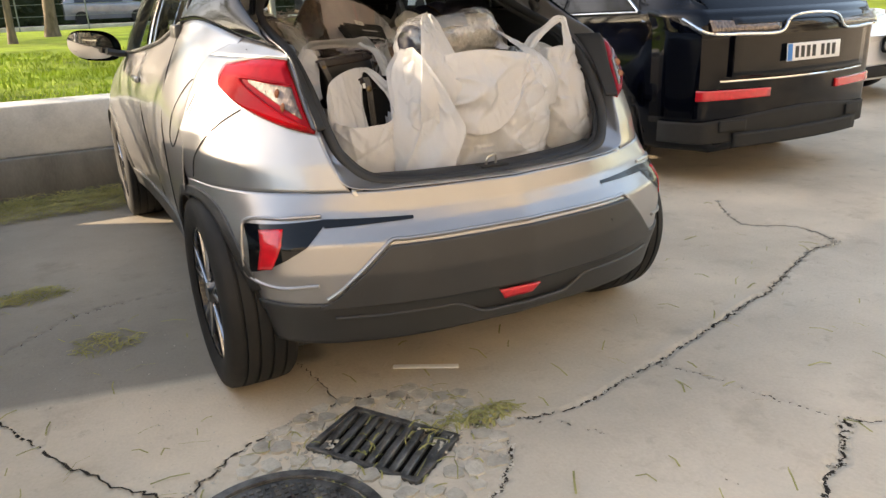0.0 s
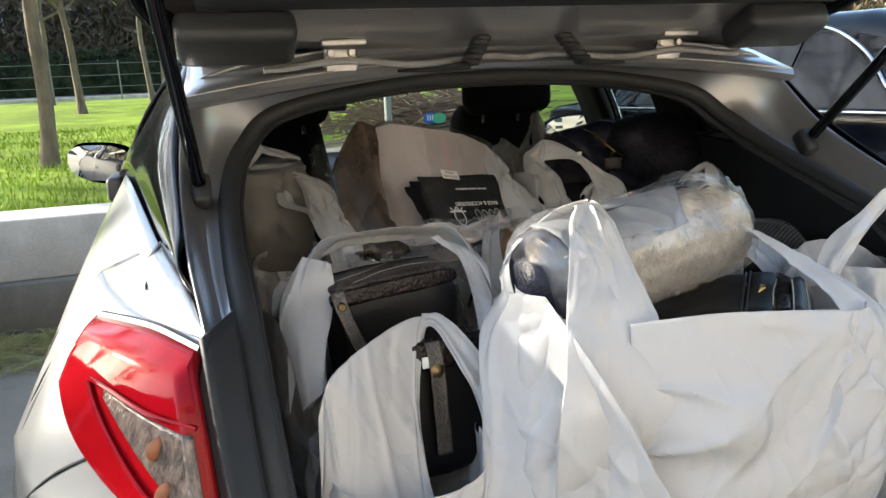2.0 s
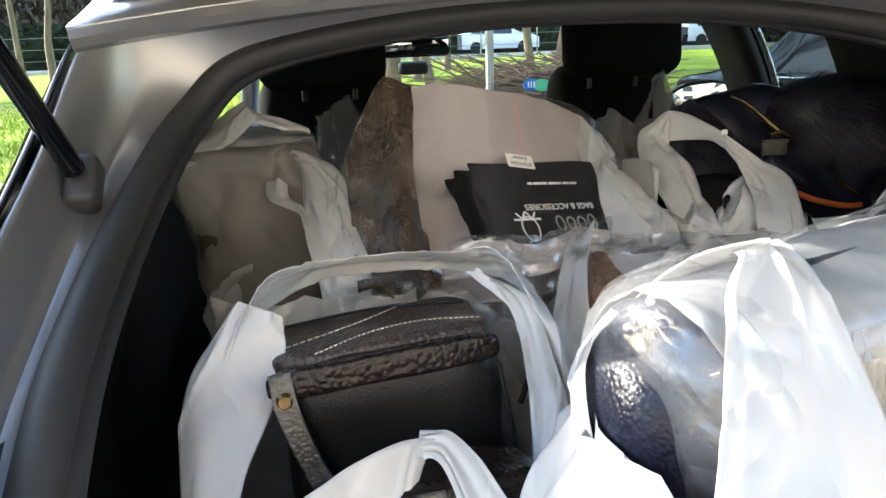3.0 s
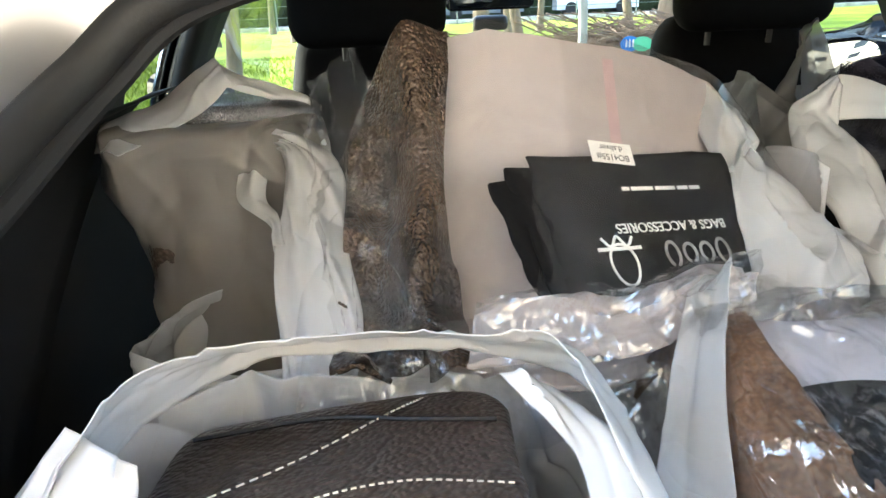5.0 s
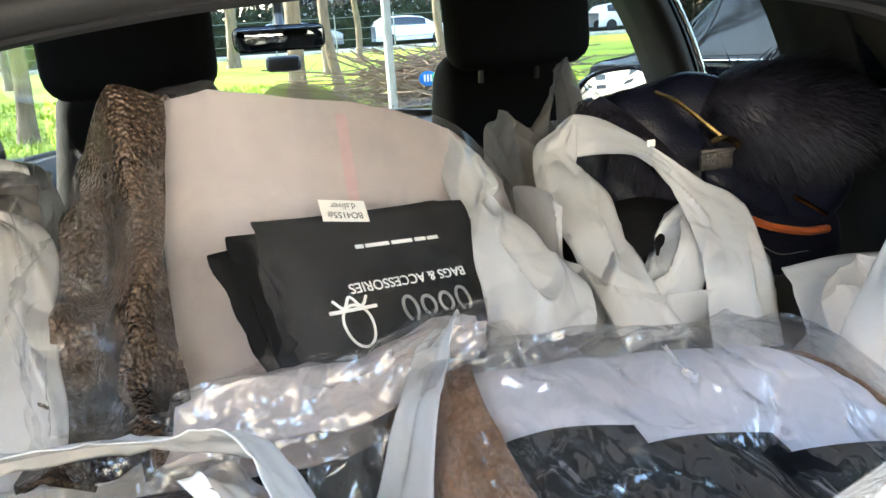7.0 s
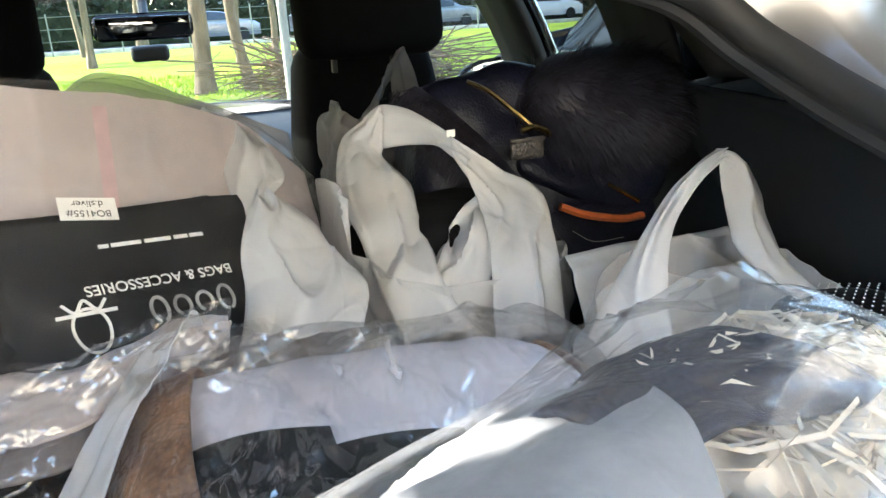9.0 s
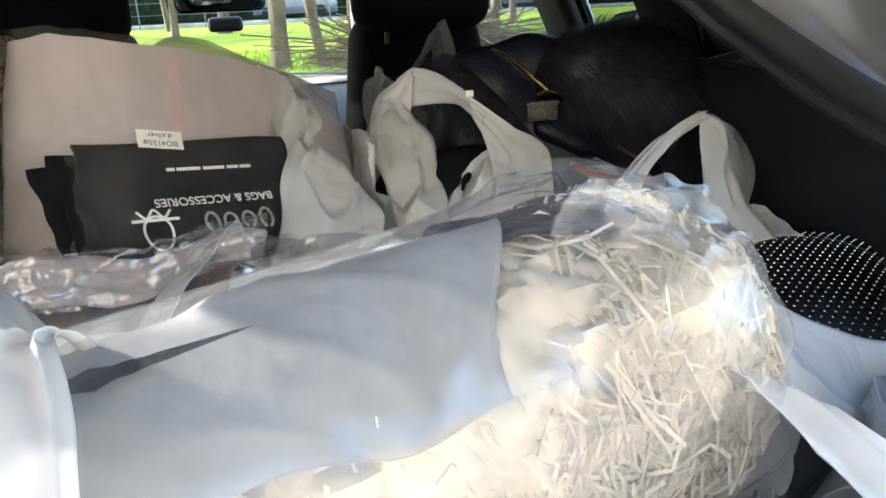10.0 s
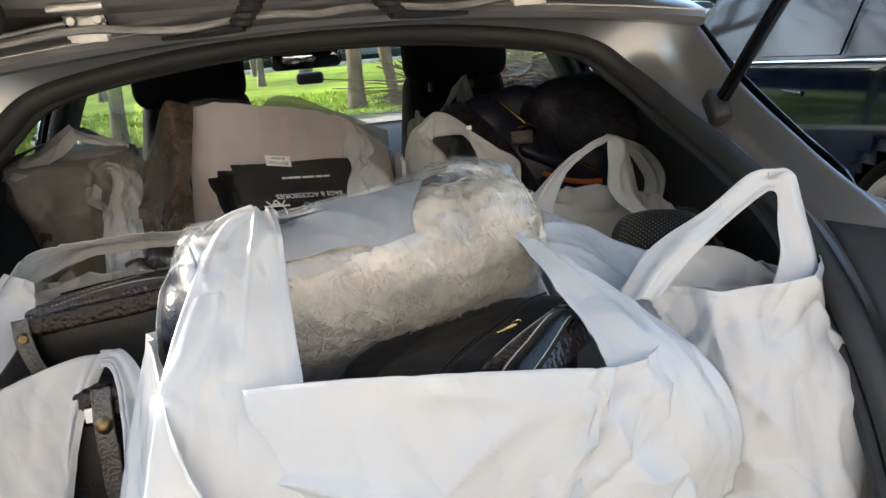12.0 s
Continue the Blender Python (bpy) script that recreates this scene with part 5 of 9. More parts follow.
gate = part("tailgate", moved(grid(lambda u, v: gate_point(u, lerp(-0.13, 1, v), lambda x, w: 0.075 - 0.05 * x ** 4 + 0.02 * math.sin(3 * w)), 30, 24), TG), SILVER, car, "open silver tailgate", thick=0.006)
part("inner_frame", moved(grid(lambda u, v: gate_point(u, v * 0.30, lambda x, w: 0.006 * math.sin(9 * w) + 0.05 * x ** 6), 40, 12), TG), SILVER, gate, "silver painted inner frame", thick=0.01)
part("inner_panel", moved(join(grid(lambda u, v: gate_point(lerp(0.07, 0.93, u), lerp(0.165, 0.98, v), lambda x, w: -0.022 - 0.035 * (1 - x ** 6) * min(1, 12 * (w - 0.165) if w < 0.24 else 1)), 40, 24)), TG), TRIM_DARK, gate, "black plastic tailgate lining", thick=0.008)
both("gate_side", moved(grid(lambda u, v: (-gate_half(lerp(0.0, -1.02, u)), lerp(0.0, -1.02, u), lerp(-0.015, 0.06, v)), 20, 3), TG), BLACK_GLOSS, gate, thick=0.012)
both("hinge_shield", moved(box(-0.50, -0.075, -0.025, 0.18, 0.10, 0.05, 0.016, 3), TG), BLACK_PLASTIC, gate, "black plastic corner shield")
for dx in (-0.23, -0.06, 0.06, 0.23):
    part("slot", moved(box(dx * 1.25, -0.155, -0.020, 0.10 if abs(dx) > 0.1 else 0.065, 0.014, 0.006, 0.003), TG), STEEL, gate)
rodpts = [(x, 1.305, 1.393 + 0.005 * math.sin(abs(x) * 24)) for x in np.linspace(-0.46, 0.46, 25)]
part("hinge_rod", tube([(x, y - 0.03, z) for x, y, z in rodpts], 0.006, 8, 90), STEEL, gate, "bent steel rod")
for sx in (-1, 1):
    hinge = part("hinge", join(box(sx * 0.325, 1.335, 1.392, 0.062, 0.05, 0.008, 0.003), box(sx * 0.325, 1.312, 1.405, 0.052, 0.008, 0.05, 0.003), box(sx * 0.325, 1.285, 1.428, 0.075, 0.04, 0.010, 0.003)), STEEL, gate, "zinc-plated hinge")
    for dx in (-0.018, 0.018):
        part("bolt", moved(lathe([(-0.006, 0), (-0.006, 0.006), (0.0, 0.008)], 8, "y"), Matrix.Translation((sx * 0.325 + dx, 1.306, 1.412))), STEEL, hinge)
    part("hinge_wire", tube([(sx * 0.325 - 0.034, 1.335, 1.382), (sx * 0.325 - 0.028, 1.315, 1.40), (sx * 0.325 - 0.026, 1.305, 1.42)], 0.003, 6, 12), CHROME, hinge)
    part("hinge_wire", tube([(sx * 0.325 + 0.034, 1.335, 1.382), (sx * 0.325 + 0.028, 1.315, 1.40), (sx * 0.325 + 0.026, 1.305, 1.42)], 0.003, 6, 12), CHROME, hinge)
    hx = sx * 0.075
    helix = [(hx + sx * 0.035 * t + 0.012 * math.cos(40 * t), 1.275 - 0.02 * t + 0.013 * math.sin(40 * t), 1.385 + 0.050 * (1 - t)) for t in np.linspace(0, 1, 60)]
    part("wiring_boot", tube(helix, 0.006, 6, 180), RUBBER, gate, "black corrugated wiring boot")
    part("wiring_plug", tube([(hx + sx * 0.03, 1.265, 1.384), (hx + sx * 0.09, 1.28, 1.379), (hx + sx * 0.15, 1.31, 1.378)], lambda t: 0.012 * (1 - 0.6 * t), 8, 14, flat=0.6), RUBBER, gate)
    strut = part("gas_strut", tube([(sx * 0.578, 1.185, 1.225), (sx * 0.60, 0.93, 1.50)], 0.0105, 12, 6), BLACK_GLOSS, car, "black gas strut")
    part("strut_rod", tube([(sx * 0.60, 0.94, 1.49), (sx * 0.61, 0.78, 1.66)], 0.006, 10, 4), BLACK_PLASTIC, strut)
    part("strut_socket", moved(box(0, 0, 0, 0.030, 0.034, 0.055, 0.009, 3, Matrix.Rotation(-0.7, 4, "X")), Matrix.Translation((sx * 0.576, 1.200, 1.208))), BLACK_PLASTIC, strut)


# ---- other cars ----
def shell_point(u, v, spec):
    """A car body: u along it from tail to nose, v from sill to the roof's middle."""
    y = u * spec["length"]
    top = knots(spec["ty"], spec["tz"], y)
    belt = min(knots((0, spec["length"]), spec["belt"], y), top - 0.02)
    w = spec["width"] / 2 * (1 - 0.16 * (1 - smooth01(y / 0.45)) ** 1.5 - 0.22 * (1 - smooth01((spec["length"] - y) / 0.7)) ** 1.5)
    roof_w = w * (0.74 if top > belt + 0.15 else 0.90)
    pts = ((w * 0.94, 0.24), (w * 0.99, 0.45), (w, 0.66), (w * 0.975, belt - 0.04), (w * 0.945, belt), (lerp(w * 0.945, roof_w, 0.55), lerp(belt, top, 0.55)), (roof_w, lerp(belt, top, 0.90)), (roof_w * 0.72, lerp(belt, top, 0.985)), (0.0, top))
    x, z = curve(pts, v)
    bulge = 0.10 * (1 - (x / w) ** 2) * math.exp(-y * 9) * (-1) + 0.10 * (1 - (x / w) ** 2) * math.exp(-(spec["length"] - y) * 6)
    lean = spec.get("lean", 0.0) * max(0.0, z - 0.7) * math.exp(-y * 5)
    return -x, y + bulge + lean, z


def car_shell(root, spec, paint, place):
    v, f = grid(lambda a, b: shell_point(a, b, spec), 110, 44)
    f = [q for q in f if min(math.hypot(v[q[0]][1] - ay, v[q[0]][2] - 0.33) for ay in spec["axles"]) > 0.37]
    body = join((v, f), mirrored((v, f)))
    for u in (0.0, 1.0):
        cap = grid(lambda a, b: [lerp(p, q, a) for p, q in zip(shell_point(u, b, spec), neg(shell_point(u, b, spec)))], 8, 44)
        body = join(body, cap)
    part("body", moved(body, place), paint, root, thick=0.005, weld=True)
    for ay in spec["axles"]:
        liner = grid(lambda a, b: (-lerp(0.5, spec["width"] / 2 - 0.02, b), ay + 0.39 * math.cos(math.pi * a), 0.33 + 0.39 * math.sin(math.pi * a)), 20, 2)
        for vf in (liner, mirrored(liner)):
            part("arch_liner", moved(vf, place), GAP, root)
        for sx in (-1, 1):
            c = Matrix.Translation((sx * (spec["width"] / 2 - 0.12), ay, 0.333))
            wh = part("wheel", moved(lathe([(-0.09, 0.05), (-0.09, 0.22), (0.09, 0.23), (0.07, 0.21), (0.05, 0.05), (0.06, 0.0)], 32), place @ c @ Matrix.Diagonal((sx, 1, 1, 1))), RIM_BLACK, root)
            part("tyre", moved(lathe(tyre_profile, 48), place @ c), TYRE, wh)
    part("floor_pan", moved(box(0, spec["length"] / 2, 0.30, spec["width"] * 0.72, spec["length"] * 0.86, 0.1, 0.02), place), BLACK_PLASTIC, root)


def shell_patch(spec, u0, u1, v0, v1, off, nu=20, nv=8):
    def fn(a, b):
        u = lerp(u0(b) if callable(u0) else u0, u1(b) if callable(u1) else u1, a)
        p = Vector(shell_point(u, lerp(v0, v1, b), spec))
        return p.x - off, p.y, p.z + off * 0.25
    return grid(fn, nu, nv)


SUV = {"length": 4.57, "width": 1.88, "ty": (0.0, 0.10, 0.28, 0.55, 1.0, 1.9, 2.7, 3.35, 3.6, 4.2, 4.57), "tz": (1.02, 1.16, 1.36, 1.52, 1.59, 1.60, 1.50, 1.12, 1.06, 0.98, 0.80), "belt": (1.12, 0.98), "axles": (0.80, 3.54)}
SUV_AT = Matrix.Translation((3.2, 1.95, 0))
suv = thing("dark_suv", "glossy navy black sport utility car parked alongside", "car", (3.2, 2.75, 0))
car_shell(suv, SUV, NAVY, SUV_AT)


def suv_both(name, vf, material, parent=suv, label="", **kw):
    return part(name, moved(vf, SUV_AT), material, parent, label, **kw), part(name, moved(mirrored(vf), SUV_AT), material, parent, label, **kw)


suv_both("rear_quarter_window", shell_patch(SUV, lambda b: 0.125 + 0.115 * b, lambda b: 0.285 - 0.01 * b, 0.515, 0.69, 0.006), BLACK_GLOSS, label="dark quarter window")
suv_both("rear_door_window", shell_patch(SUV, lambda b: 0.295 - 0.01 * b, 0.435, 0.52, 0.725, 0.006), BLACK_GLOSS, label="dark rear door window")
suv_both("front_door_window", shell_patch(SUV, 0.45, lambda b: 0.66 - 0.07 * b, 0.52, 0.725, 0.006), BLACK_GLOSS, label="dark front door window")
ledge = [shell_point(u, 0.505, SUV) for u in np.linspace(0.115, 0.68, 20)]
arc = [shell_point(u, v, SUV) for u, v in ((0.115, 0.505), (0.15, 0.56), (0.195, 0.635), (0.26, 0.71), (0.36, 0.748), (0.5, 0.755), (0.6, 0.74))]
suv_both("window_chrome", tube([(p[0] - 0.008, p[1], p[2]) for p in ledge], 0.008, 8, 60), CHROME)
suv_both("window_arc", tube([(p[0] - 0.008, p[1], p[2] + 0.003) for p in arc], 0.009, 8, 60), CHROME)
suv_both("door_handle", moved(box(-0.925, 1.62, 0.93, 0.03, 0.17, 0.028, 0.010, 3), Matrix.Identity(4)), BLACK_GLOSS)


def tail_patch(x0, x1, z0, z1, off, nu=16, nv=6):
    """A field on the tail of the dark car, laid over its bowed rear face."""
    def fn(a, b):
        x = lerp(x0, x1, a)
        z = lerp(z0(x) if callable(z0) else z0, z1(x) if callable(z1) else z1, b)
        e = max(0.0, abs(x) - 0.80)
        y = -0.10 * (1 - min(1.0, (x / 0.80) ** 2)) + 0.25 * e + 20 * e * e - off * (1 - e * 4) + 0.55 * max(0.0, z - 1.0)
        x += math.copysign(off * min(1.0, e * 10), x)
        return x, y, z
    return grid(fn, nu, nv)


part("tail_skin", moved(tail_patch(-0.925, 0.925, 0.42, 1.12, 0.006, 60, 16), SUV_AT), NAVY, suv, thick=0.03)
part("tailgate_field", moved(tail_patch(-0.64, 0.64, 0.71, 1.06, 0.016, 20, 10), SUV_AT), BLACK_GLOSS, suv, "black gloss tailgate field", thick=0.02)
part("bumper_cladding", moved(tail_patch(-0.91, 0.91, 0.30, lambda x: 0.46 + 0.03 * math.cos(3 * x), 0.018, 60, 8), SUV_AT), GAP, suv, "near-black plastic rear bumper", thick=0.05)
part("skid_plate", moved(tail_patch(-0.60, 0.60, 0.27, 0.36, 0.028, 20, 5), SUV_AT), GAP, suv, thick=0.03)
for sx in (-1, 1):
    part("tail_lamp", moved(tail_patch(min(sx * 0.30, sx * 0.80), max(sx * 0.30, sx * 0.80), 0.985, lambda x: 1.035 + 0.05 * max(0, (abs(x) - 0.4)), 0.026), SUV_AT), CLEAR_LENS, suv, "clear and amber tail lamp", thick=0.01)
    part("red_strip", moved(tail_patch(min(sx * 0.34, sx * 0.84), max(sx * 0.34, sx * 0.84), 0.575, lambda x: 0.625 + 0.015 * abs(x), 0.022), SUV_AT), REFLECTOR, suv, "long red bumper reflector", thick=0.02)
    part("grille_mesh", moved(tail_patch(min(sx * 0.50, sx * 0.70), max(sx * 0.50, sx * 0.70), 0.37, 0.44, 0.024), SUV_AT), GAP, suv, thick=0.01)
bar = [(-0.90, 0.16, 1.07), (-0.82, 0.015, 0.985), (-0.60, -0.07, 0.972), (-0.32, -0.105, 0.972), (-0.22, -0.10, 1.055), (0, -0.10, 1.075), (0.22, -0.10, 1.055), (0.32, -0.105, 0.972), (0.60, -0.07, 0.972), (0.82, 0.015, 0.985), (0.90, 0.16, 1.07)]
part("chrome_bar", moved(tube([(x, y - 0.03, z) for x, y, z in bar], 0.010, 8, 90), SUV_AT), CHROME, suv, "chrome bar between the tail lamps")
part("chrome_sill", moved(tube([(x, -0.125 + 0.10 * (x / 0.7) ** 2, 0.685) for x in np.linspace(-0.70, 0.70, 15)], 0.008, 8, 40), SUV_AT), CHROME, suv)
part("badge", moved(join(box(0.0, -0.105, 0.97, 0.012, 0.006, 0.075, 0.002, 1, Matrix.Rotation(0.35, 4, "Y")), box(0.025, -0.105, 0.985, 0.012, 0.006, 0.05, 0.002, 1, Matrix.Rotation(-0.5, 4, "Y"))), SUV_AT), CHROME, suv)


def plate(root, m):
    """A white number plate with a blue end and plain dark bars for its characters."""
    pl = part("number_plate", moved(box(0, 0, 0, 0.52, 0.008, 0.11, 0.004), m), PLATE_WHITE, root, "white number plate with plain dark bars")
    part("blue_end", moved(box(-0.236, -0.005, 0, 0.042, 0.003, 0.104), m), STICKER_BLUE, pl)
    for i in range(7):
        part("bar", moved(box(-0.17 + 0.055 * i + (0.03 if i > 3 else 0), -0.005, 0, 0.032, 0.003, 0.072), m), INK, pl)


plate(suv, SUV_AT @ Matrix.Translation((0.0, -0.150, 0.84)) @ Matrix.Rotation(-0.05, 4, "X"))
suv_both("side_blade", moved(tube([(-0.905, 0.46, 1.055), (-0.885, 0.26, 1.035), (-0.86, 0.15, 1.0)], 0.016, 8, 14, flat=0.5), Matrix.Identity(4)), CHROME)

SALOON = {"length": 4.6, "width": 1.82, "ty": (0, 0.6, 1.0, 1.7, 2.6, 3.1, 3.6, 4.3, 4.6), "tz": (0.96, 1.06, 1.22, 1.42, 1.42, 1.20, 0.96, 0.88, 0.70), "belt": (0.98, 0.90), "axles": (0.9, 3.75)}
WHITE_AT = Matrix.Translation((6.95, 3.55, 0)) @ Matrix.Rotation(math.pi, 4, "Z") @ Matrix.Translation((0, -4.6, 0))
white = thing("white_saloon", "white saloon car facing out, with black kidney grilles", "car", (6.95, 5.0, 0))
car_shell(white, SALOON, WHITE_PAINT, WHITE_AT)
for sx in (-1, 1):
    part("grille", moved(box(sx * 0.14, 4.665, 0.60, 0.22, 0.04, 0.17, 0.05, 4), WHITE_AT), GAP, white, "black grille with a bright rim")
    part("grille_rim", moved(tube([(sx * 0.14 + 0.115 * math.cos(a), 4.68, 0.60 + 0.09 * math.sin(a)) for a in np.linspace(0, 6.2832, 25)], 0.010, 8, 60), WHITE_AT), CHROME, white)
    part("headlamp", moved(box(sx * 0.60, 4.46, 0.64, 0.34, 0.16, 0.12, 0.05, 4, Matrix.Rotation(-sx * 0.5, 4, "Z")), WHITE_AT), CHROME, white)
    part("side_window", moved(shell_patch(SALOON, 0.26, 0.64, 0.53, 0.74, 0.006) if sx < 0 else mirrored(shell_patch(SALOON, 0.26, 0.64, 0.53, 0.74, 0.006)), WHITE_AT), BLACK_GLOSS, white)
part("lower_intake", moved(box(0, 4.655, 0.33, 1.1, 0.05, 0.12, 0.03, 3), WHITE_AT), GAP, white)
plate(white, WHITE_AT @ Matrix.Translation((0, 4.71, 0.47)) @ Matrix.Rotation(math.pi, 4, "Z"))

# the car in the next bay, known from its mirror image in the silver flank
TEAL = mat("grey_teal_paint", (0.12, 0.20, 0.19), 0.14, 0.2, 0.05, 3.0, coat=1.0)
ESTATE = {"length": 4.2, "width": 1.76, "ty": (0, 0.12, 0.35, 0.8, 1.8, 2.5, 3.1, 3.4, 3.9, 4.2), "tz": (1.0, 1.25, 1.42, 1.48, 1.48, 1.40, 1.08, 1.0, 0.92, 0.75), "belt": (0.98, 0.92), "axles": (0.72, 3.3)}
NEXT_AT = Matrix.Translation((-3.02, 0.0, 0))
nextcar = thing("teal_hatchback", "grey-teal hatchback parked in the next bay", "car", (-3.02, 0.7, 0))
car_shell(nextcar, ESTATE, TEAL, NEXT_AT)
for flip in (False, True):
    for u0, u1 in ((0.12, 0.36), (0.38, 0.64)):
        vf = shell_patch(ESTATE, u0, u1, 0.53, 0.73, 0.006)
        part("side_window", moved(mirrored(vf) if flip else vf, NEXT_AT), BLACK_GLOSS, nextcar)


# ---- trees, far side of the lawn ----
def tree(name, x, y, height, r, lean=(0, 0), seed=1, leaves=900, leaf_size=0.05, spread=1.0, label="", twigs=0):
    """A tapered trunk with forking limbs and a thin crown of small leaves."""
    rnd = random.Random(seed)
    root = thing(name, label or "bare-limbed park tree with sparse yellow-green leaves", "tree", (x, y, LAWN_Z - 0.05), group="park trees")
    limbs, tips = [], []
    base = Vector((x, y, LAWN_Z - 0.06))
    fork = base + Vector((lean[0], lean[1], height * 0.42))
    trunk = [base, base.lerp(fork, 0.33) + Vector((rnd.gauss(0, 0.04), rnd.gauss(0, 0.04), 0)), base.lerp(fork, 0.7) + Vector((rnd.gauss(0, 0.05), rnd.gauss(0, 0.05), 0)), fork]
    limbs.append(tube([tuple(p) for p in trunk], lambda t: r * (1.35 - 0.35 * min(1, 8 * t)) * (1 - 0.32 * t), 10, 12))

    def grow(p, d, L, rr, depth):
        mid = p + d * (L * 0.5) + Vector((rnd.gauss(0, 0.06), rnd.gauss(0, 0.06), rnd.gauss(0, 0.04))) * L
        end = p + d * L + Vector((rnd.gauss(0, 0.08), rnd.gauss(0, 0.08), rnd.gauss(0, 0.05))) * L
        limbs.append(tube([tuple(p), tuple(mid), tuple(end)], lambda t: rr * (1 - 0.5 * t), 6 if depth < 2 else 4, 5 if depth < 2 else 3, caps=False))
        tips.append((end, L))
        if depth >= 3 + (1 if twigs else 0):
            return
        for k in range(3 if depth < 2 else 2 + (rnd.random() < 0.5)):
            ax = Vector((rnd.gauss(0, 1), rnd.gauss(0, 1), rnd.gauss(0, 0.5))).normalized()
            nd = (d + ax * rnd.uniform(0.45, 0.85)).normalized()
            nd.z = nd.z * 0.85 + 0.12
            grow(mid.lerp(end, rnd.uniform(0.3, 1.0)), nd, L * rnd.uniform(0.58, 0.8), rr * 0.55, depth + 1)
    for k in range(5):
        a = 2 * math.pi * (k + rnd.random() * 0.6) / 5
        grow(fork - Vector((0, 0, rnd.uniform(0, height * 0.06))), Vector((math.cos(a) * 0.75 * spread, math.sin(a) * 0.75 * spread, rnd.uniform(0.5, 1.1))).normalized(), height * 0.26, r * 0.52, 0)
    part("trunk", join(*limbs), BARK, root)
    vs, fs = [], []
    for _ in range(leaves):
        p, L = rnd.choice(tips)
        q = p + Vector((rnd.gauss(0, 1), rnd.gauss(0, 1), rnd.gauss(0, 0.8))) * (L * 0.35)
        s = leaf_size * rnd.uniform(0.5, 1.3)
        e = Euler((rnd.uniform(0, 6), rnd.uniform(0, 6), rnd.uniform(0, 6))).to_matrix()
        o = len(vs)
        for c in ((-0.5, 0, 0), (0, 0.35, 0.08), (0.6, 0, 0), (0, -0.35, 0.08)):
            vs.append(tuple(q + e @ Vector(c) * s))
        fs += [(o, o + 1, o + 2), (o, o + 2, o + 3)]
    part("crown", (vs, fs), LEAF, root, smooth=False)
    return root


tree("park_tree", -2.12, 8.0, 5.2, 0.076, (0.10, 0.1), 3, 1500, 0.10, 1.2, twigs=1)
tree("park_tree", 0.36, 9.9, 6.5, 0.108, (0.1, 0.0), 4, 900, 0.08)
tree("park_tree", 0.86, 9.6, 6.0, 0.068, (-0.25, 0.2), 5, 700, 0.08)
tree("park_tree", 2.15, 8.9, 6.2, 0.119, (0.45, 0.1), 6, 900, 0.08, label="leaning thick-trunked park tree with sparse leaves")
tree("park_tree", -1.60, 19.6, 6.5, 0.094, (0.1, 0), 7, 1400, 0.10)
tree("park_tree", -3.7, 20.8, 6.8, 0.101, (-0.2, 0), 8, 1600, 0.10, 1.2, twigs=1)
tree("park_tree", -5.4, 19.5, 6.4, 0.094, (0.1, 0), 9, 1400, 0.10, 1.2, twigs=1)
tree("park_tree", -0.6, 24.5, 8.5, 0.187, (0.3, 0), 10, 900, 0.09, 1.2)
tree("park_tree", 1.4, 16.5, 6.5, 0.086, (0.1, 0), 11, 800, 0.09)
tree("park_tree", 3.4, 14.5, 6.5, 0.086, (-0.2, 0), 12, 800, 0.09)
tree("park_tree", 5.4, 17.0, 7.0, 0.101, (0.2, 0), 13, 800, 0.09)
tree("park_tree", 2.7, 21.0, 7.0, 0.094, (0.0, 0), 14, 800, 0.09)
for k, (tx, ty, th) in enumerate(((-11, 12, 7.5), (-14, 19, 8), (-10.5, 27, 8), (-5.8, 28.5, 7.5), (-2.6, 29.5, 8), (-13, 30, 8.5), (-23, 26, 9))):
    tree("park_tree", tx, ty, th, 0.108, (0.2 * math.sin(k * 3), 0), 60 + k, 1500, 0.11, 1.15, twigs=1)
tree("park_tree", -8.2, 16.0, 6.5, 0.101, (0.2, 0), 15, 1200, 0.10)
tree("park_tree", -6.6, 10.6, 6.5, 0.094, (0.1, 0), 16, 900, 0.09)
tree("park_tree", -8.5, 24.0, 7.5, 0.108, (0.2, 0), 17, 1200, 0.10)
tree("park_tree", 7.6, 22.0, 7.5, 0.108, (0.1, 0), 18, 800, 0.10)
# unseen tree, added on the sun's path to dapple and dim its light
tree("park_tree", -8.3, 6.4, 6.8, 0.10, (0.1, 0.1), 71, 6500, 0.11, 1.2, twigs=1)

pole = thing("signpost", "thin grey-green metal post beside the wall", "post", (0.62, 5.1, LAWN_Z - 0.05))
part("shaft", tube([(0.62, 5.1, LAWN_Z - 0.05), (0.62, 5.1, 2.0), (0.62, 5.1, 3.3)], 0.026, 12, 6), POLE, pole)
part("cap", tube([(0.62, 5.1, 3.3), (0.62, 5.1, 3.33)], 0.030, 12, 2), POLE, pole)

rb = random.Random(21)
brush = [tube([(1.75 + rb.gauss(0, 0.5), 8.0 + rb.gauss(0, 0.3), LAWN_Z), (1.75 + rb.gauss(0, 0.55), 8.0 + rb.gauss(0, 0.35), LAWN_Z + rb.uniform(0.1, 0.35)), (1.75 + rb.gauss(0, 0.6), 8.0 + rb.gauss(0, 0.4), LAWN_Z + rb.uniform(0.1, 0.6))], rb.uniform(0.003, 0.008), 5, 4) for _ in range(420)]
tagged(part("brushwood", join(*brush), TWIGS), "heap of cut grey-brown brushwood under a tree", "brushwood", kind="stuff")

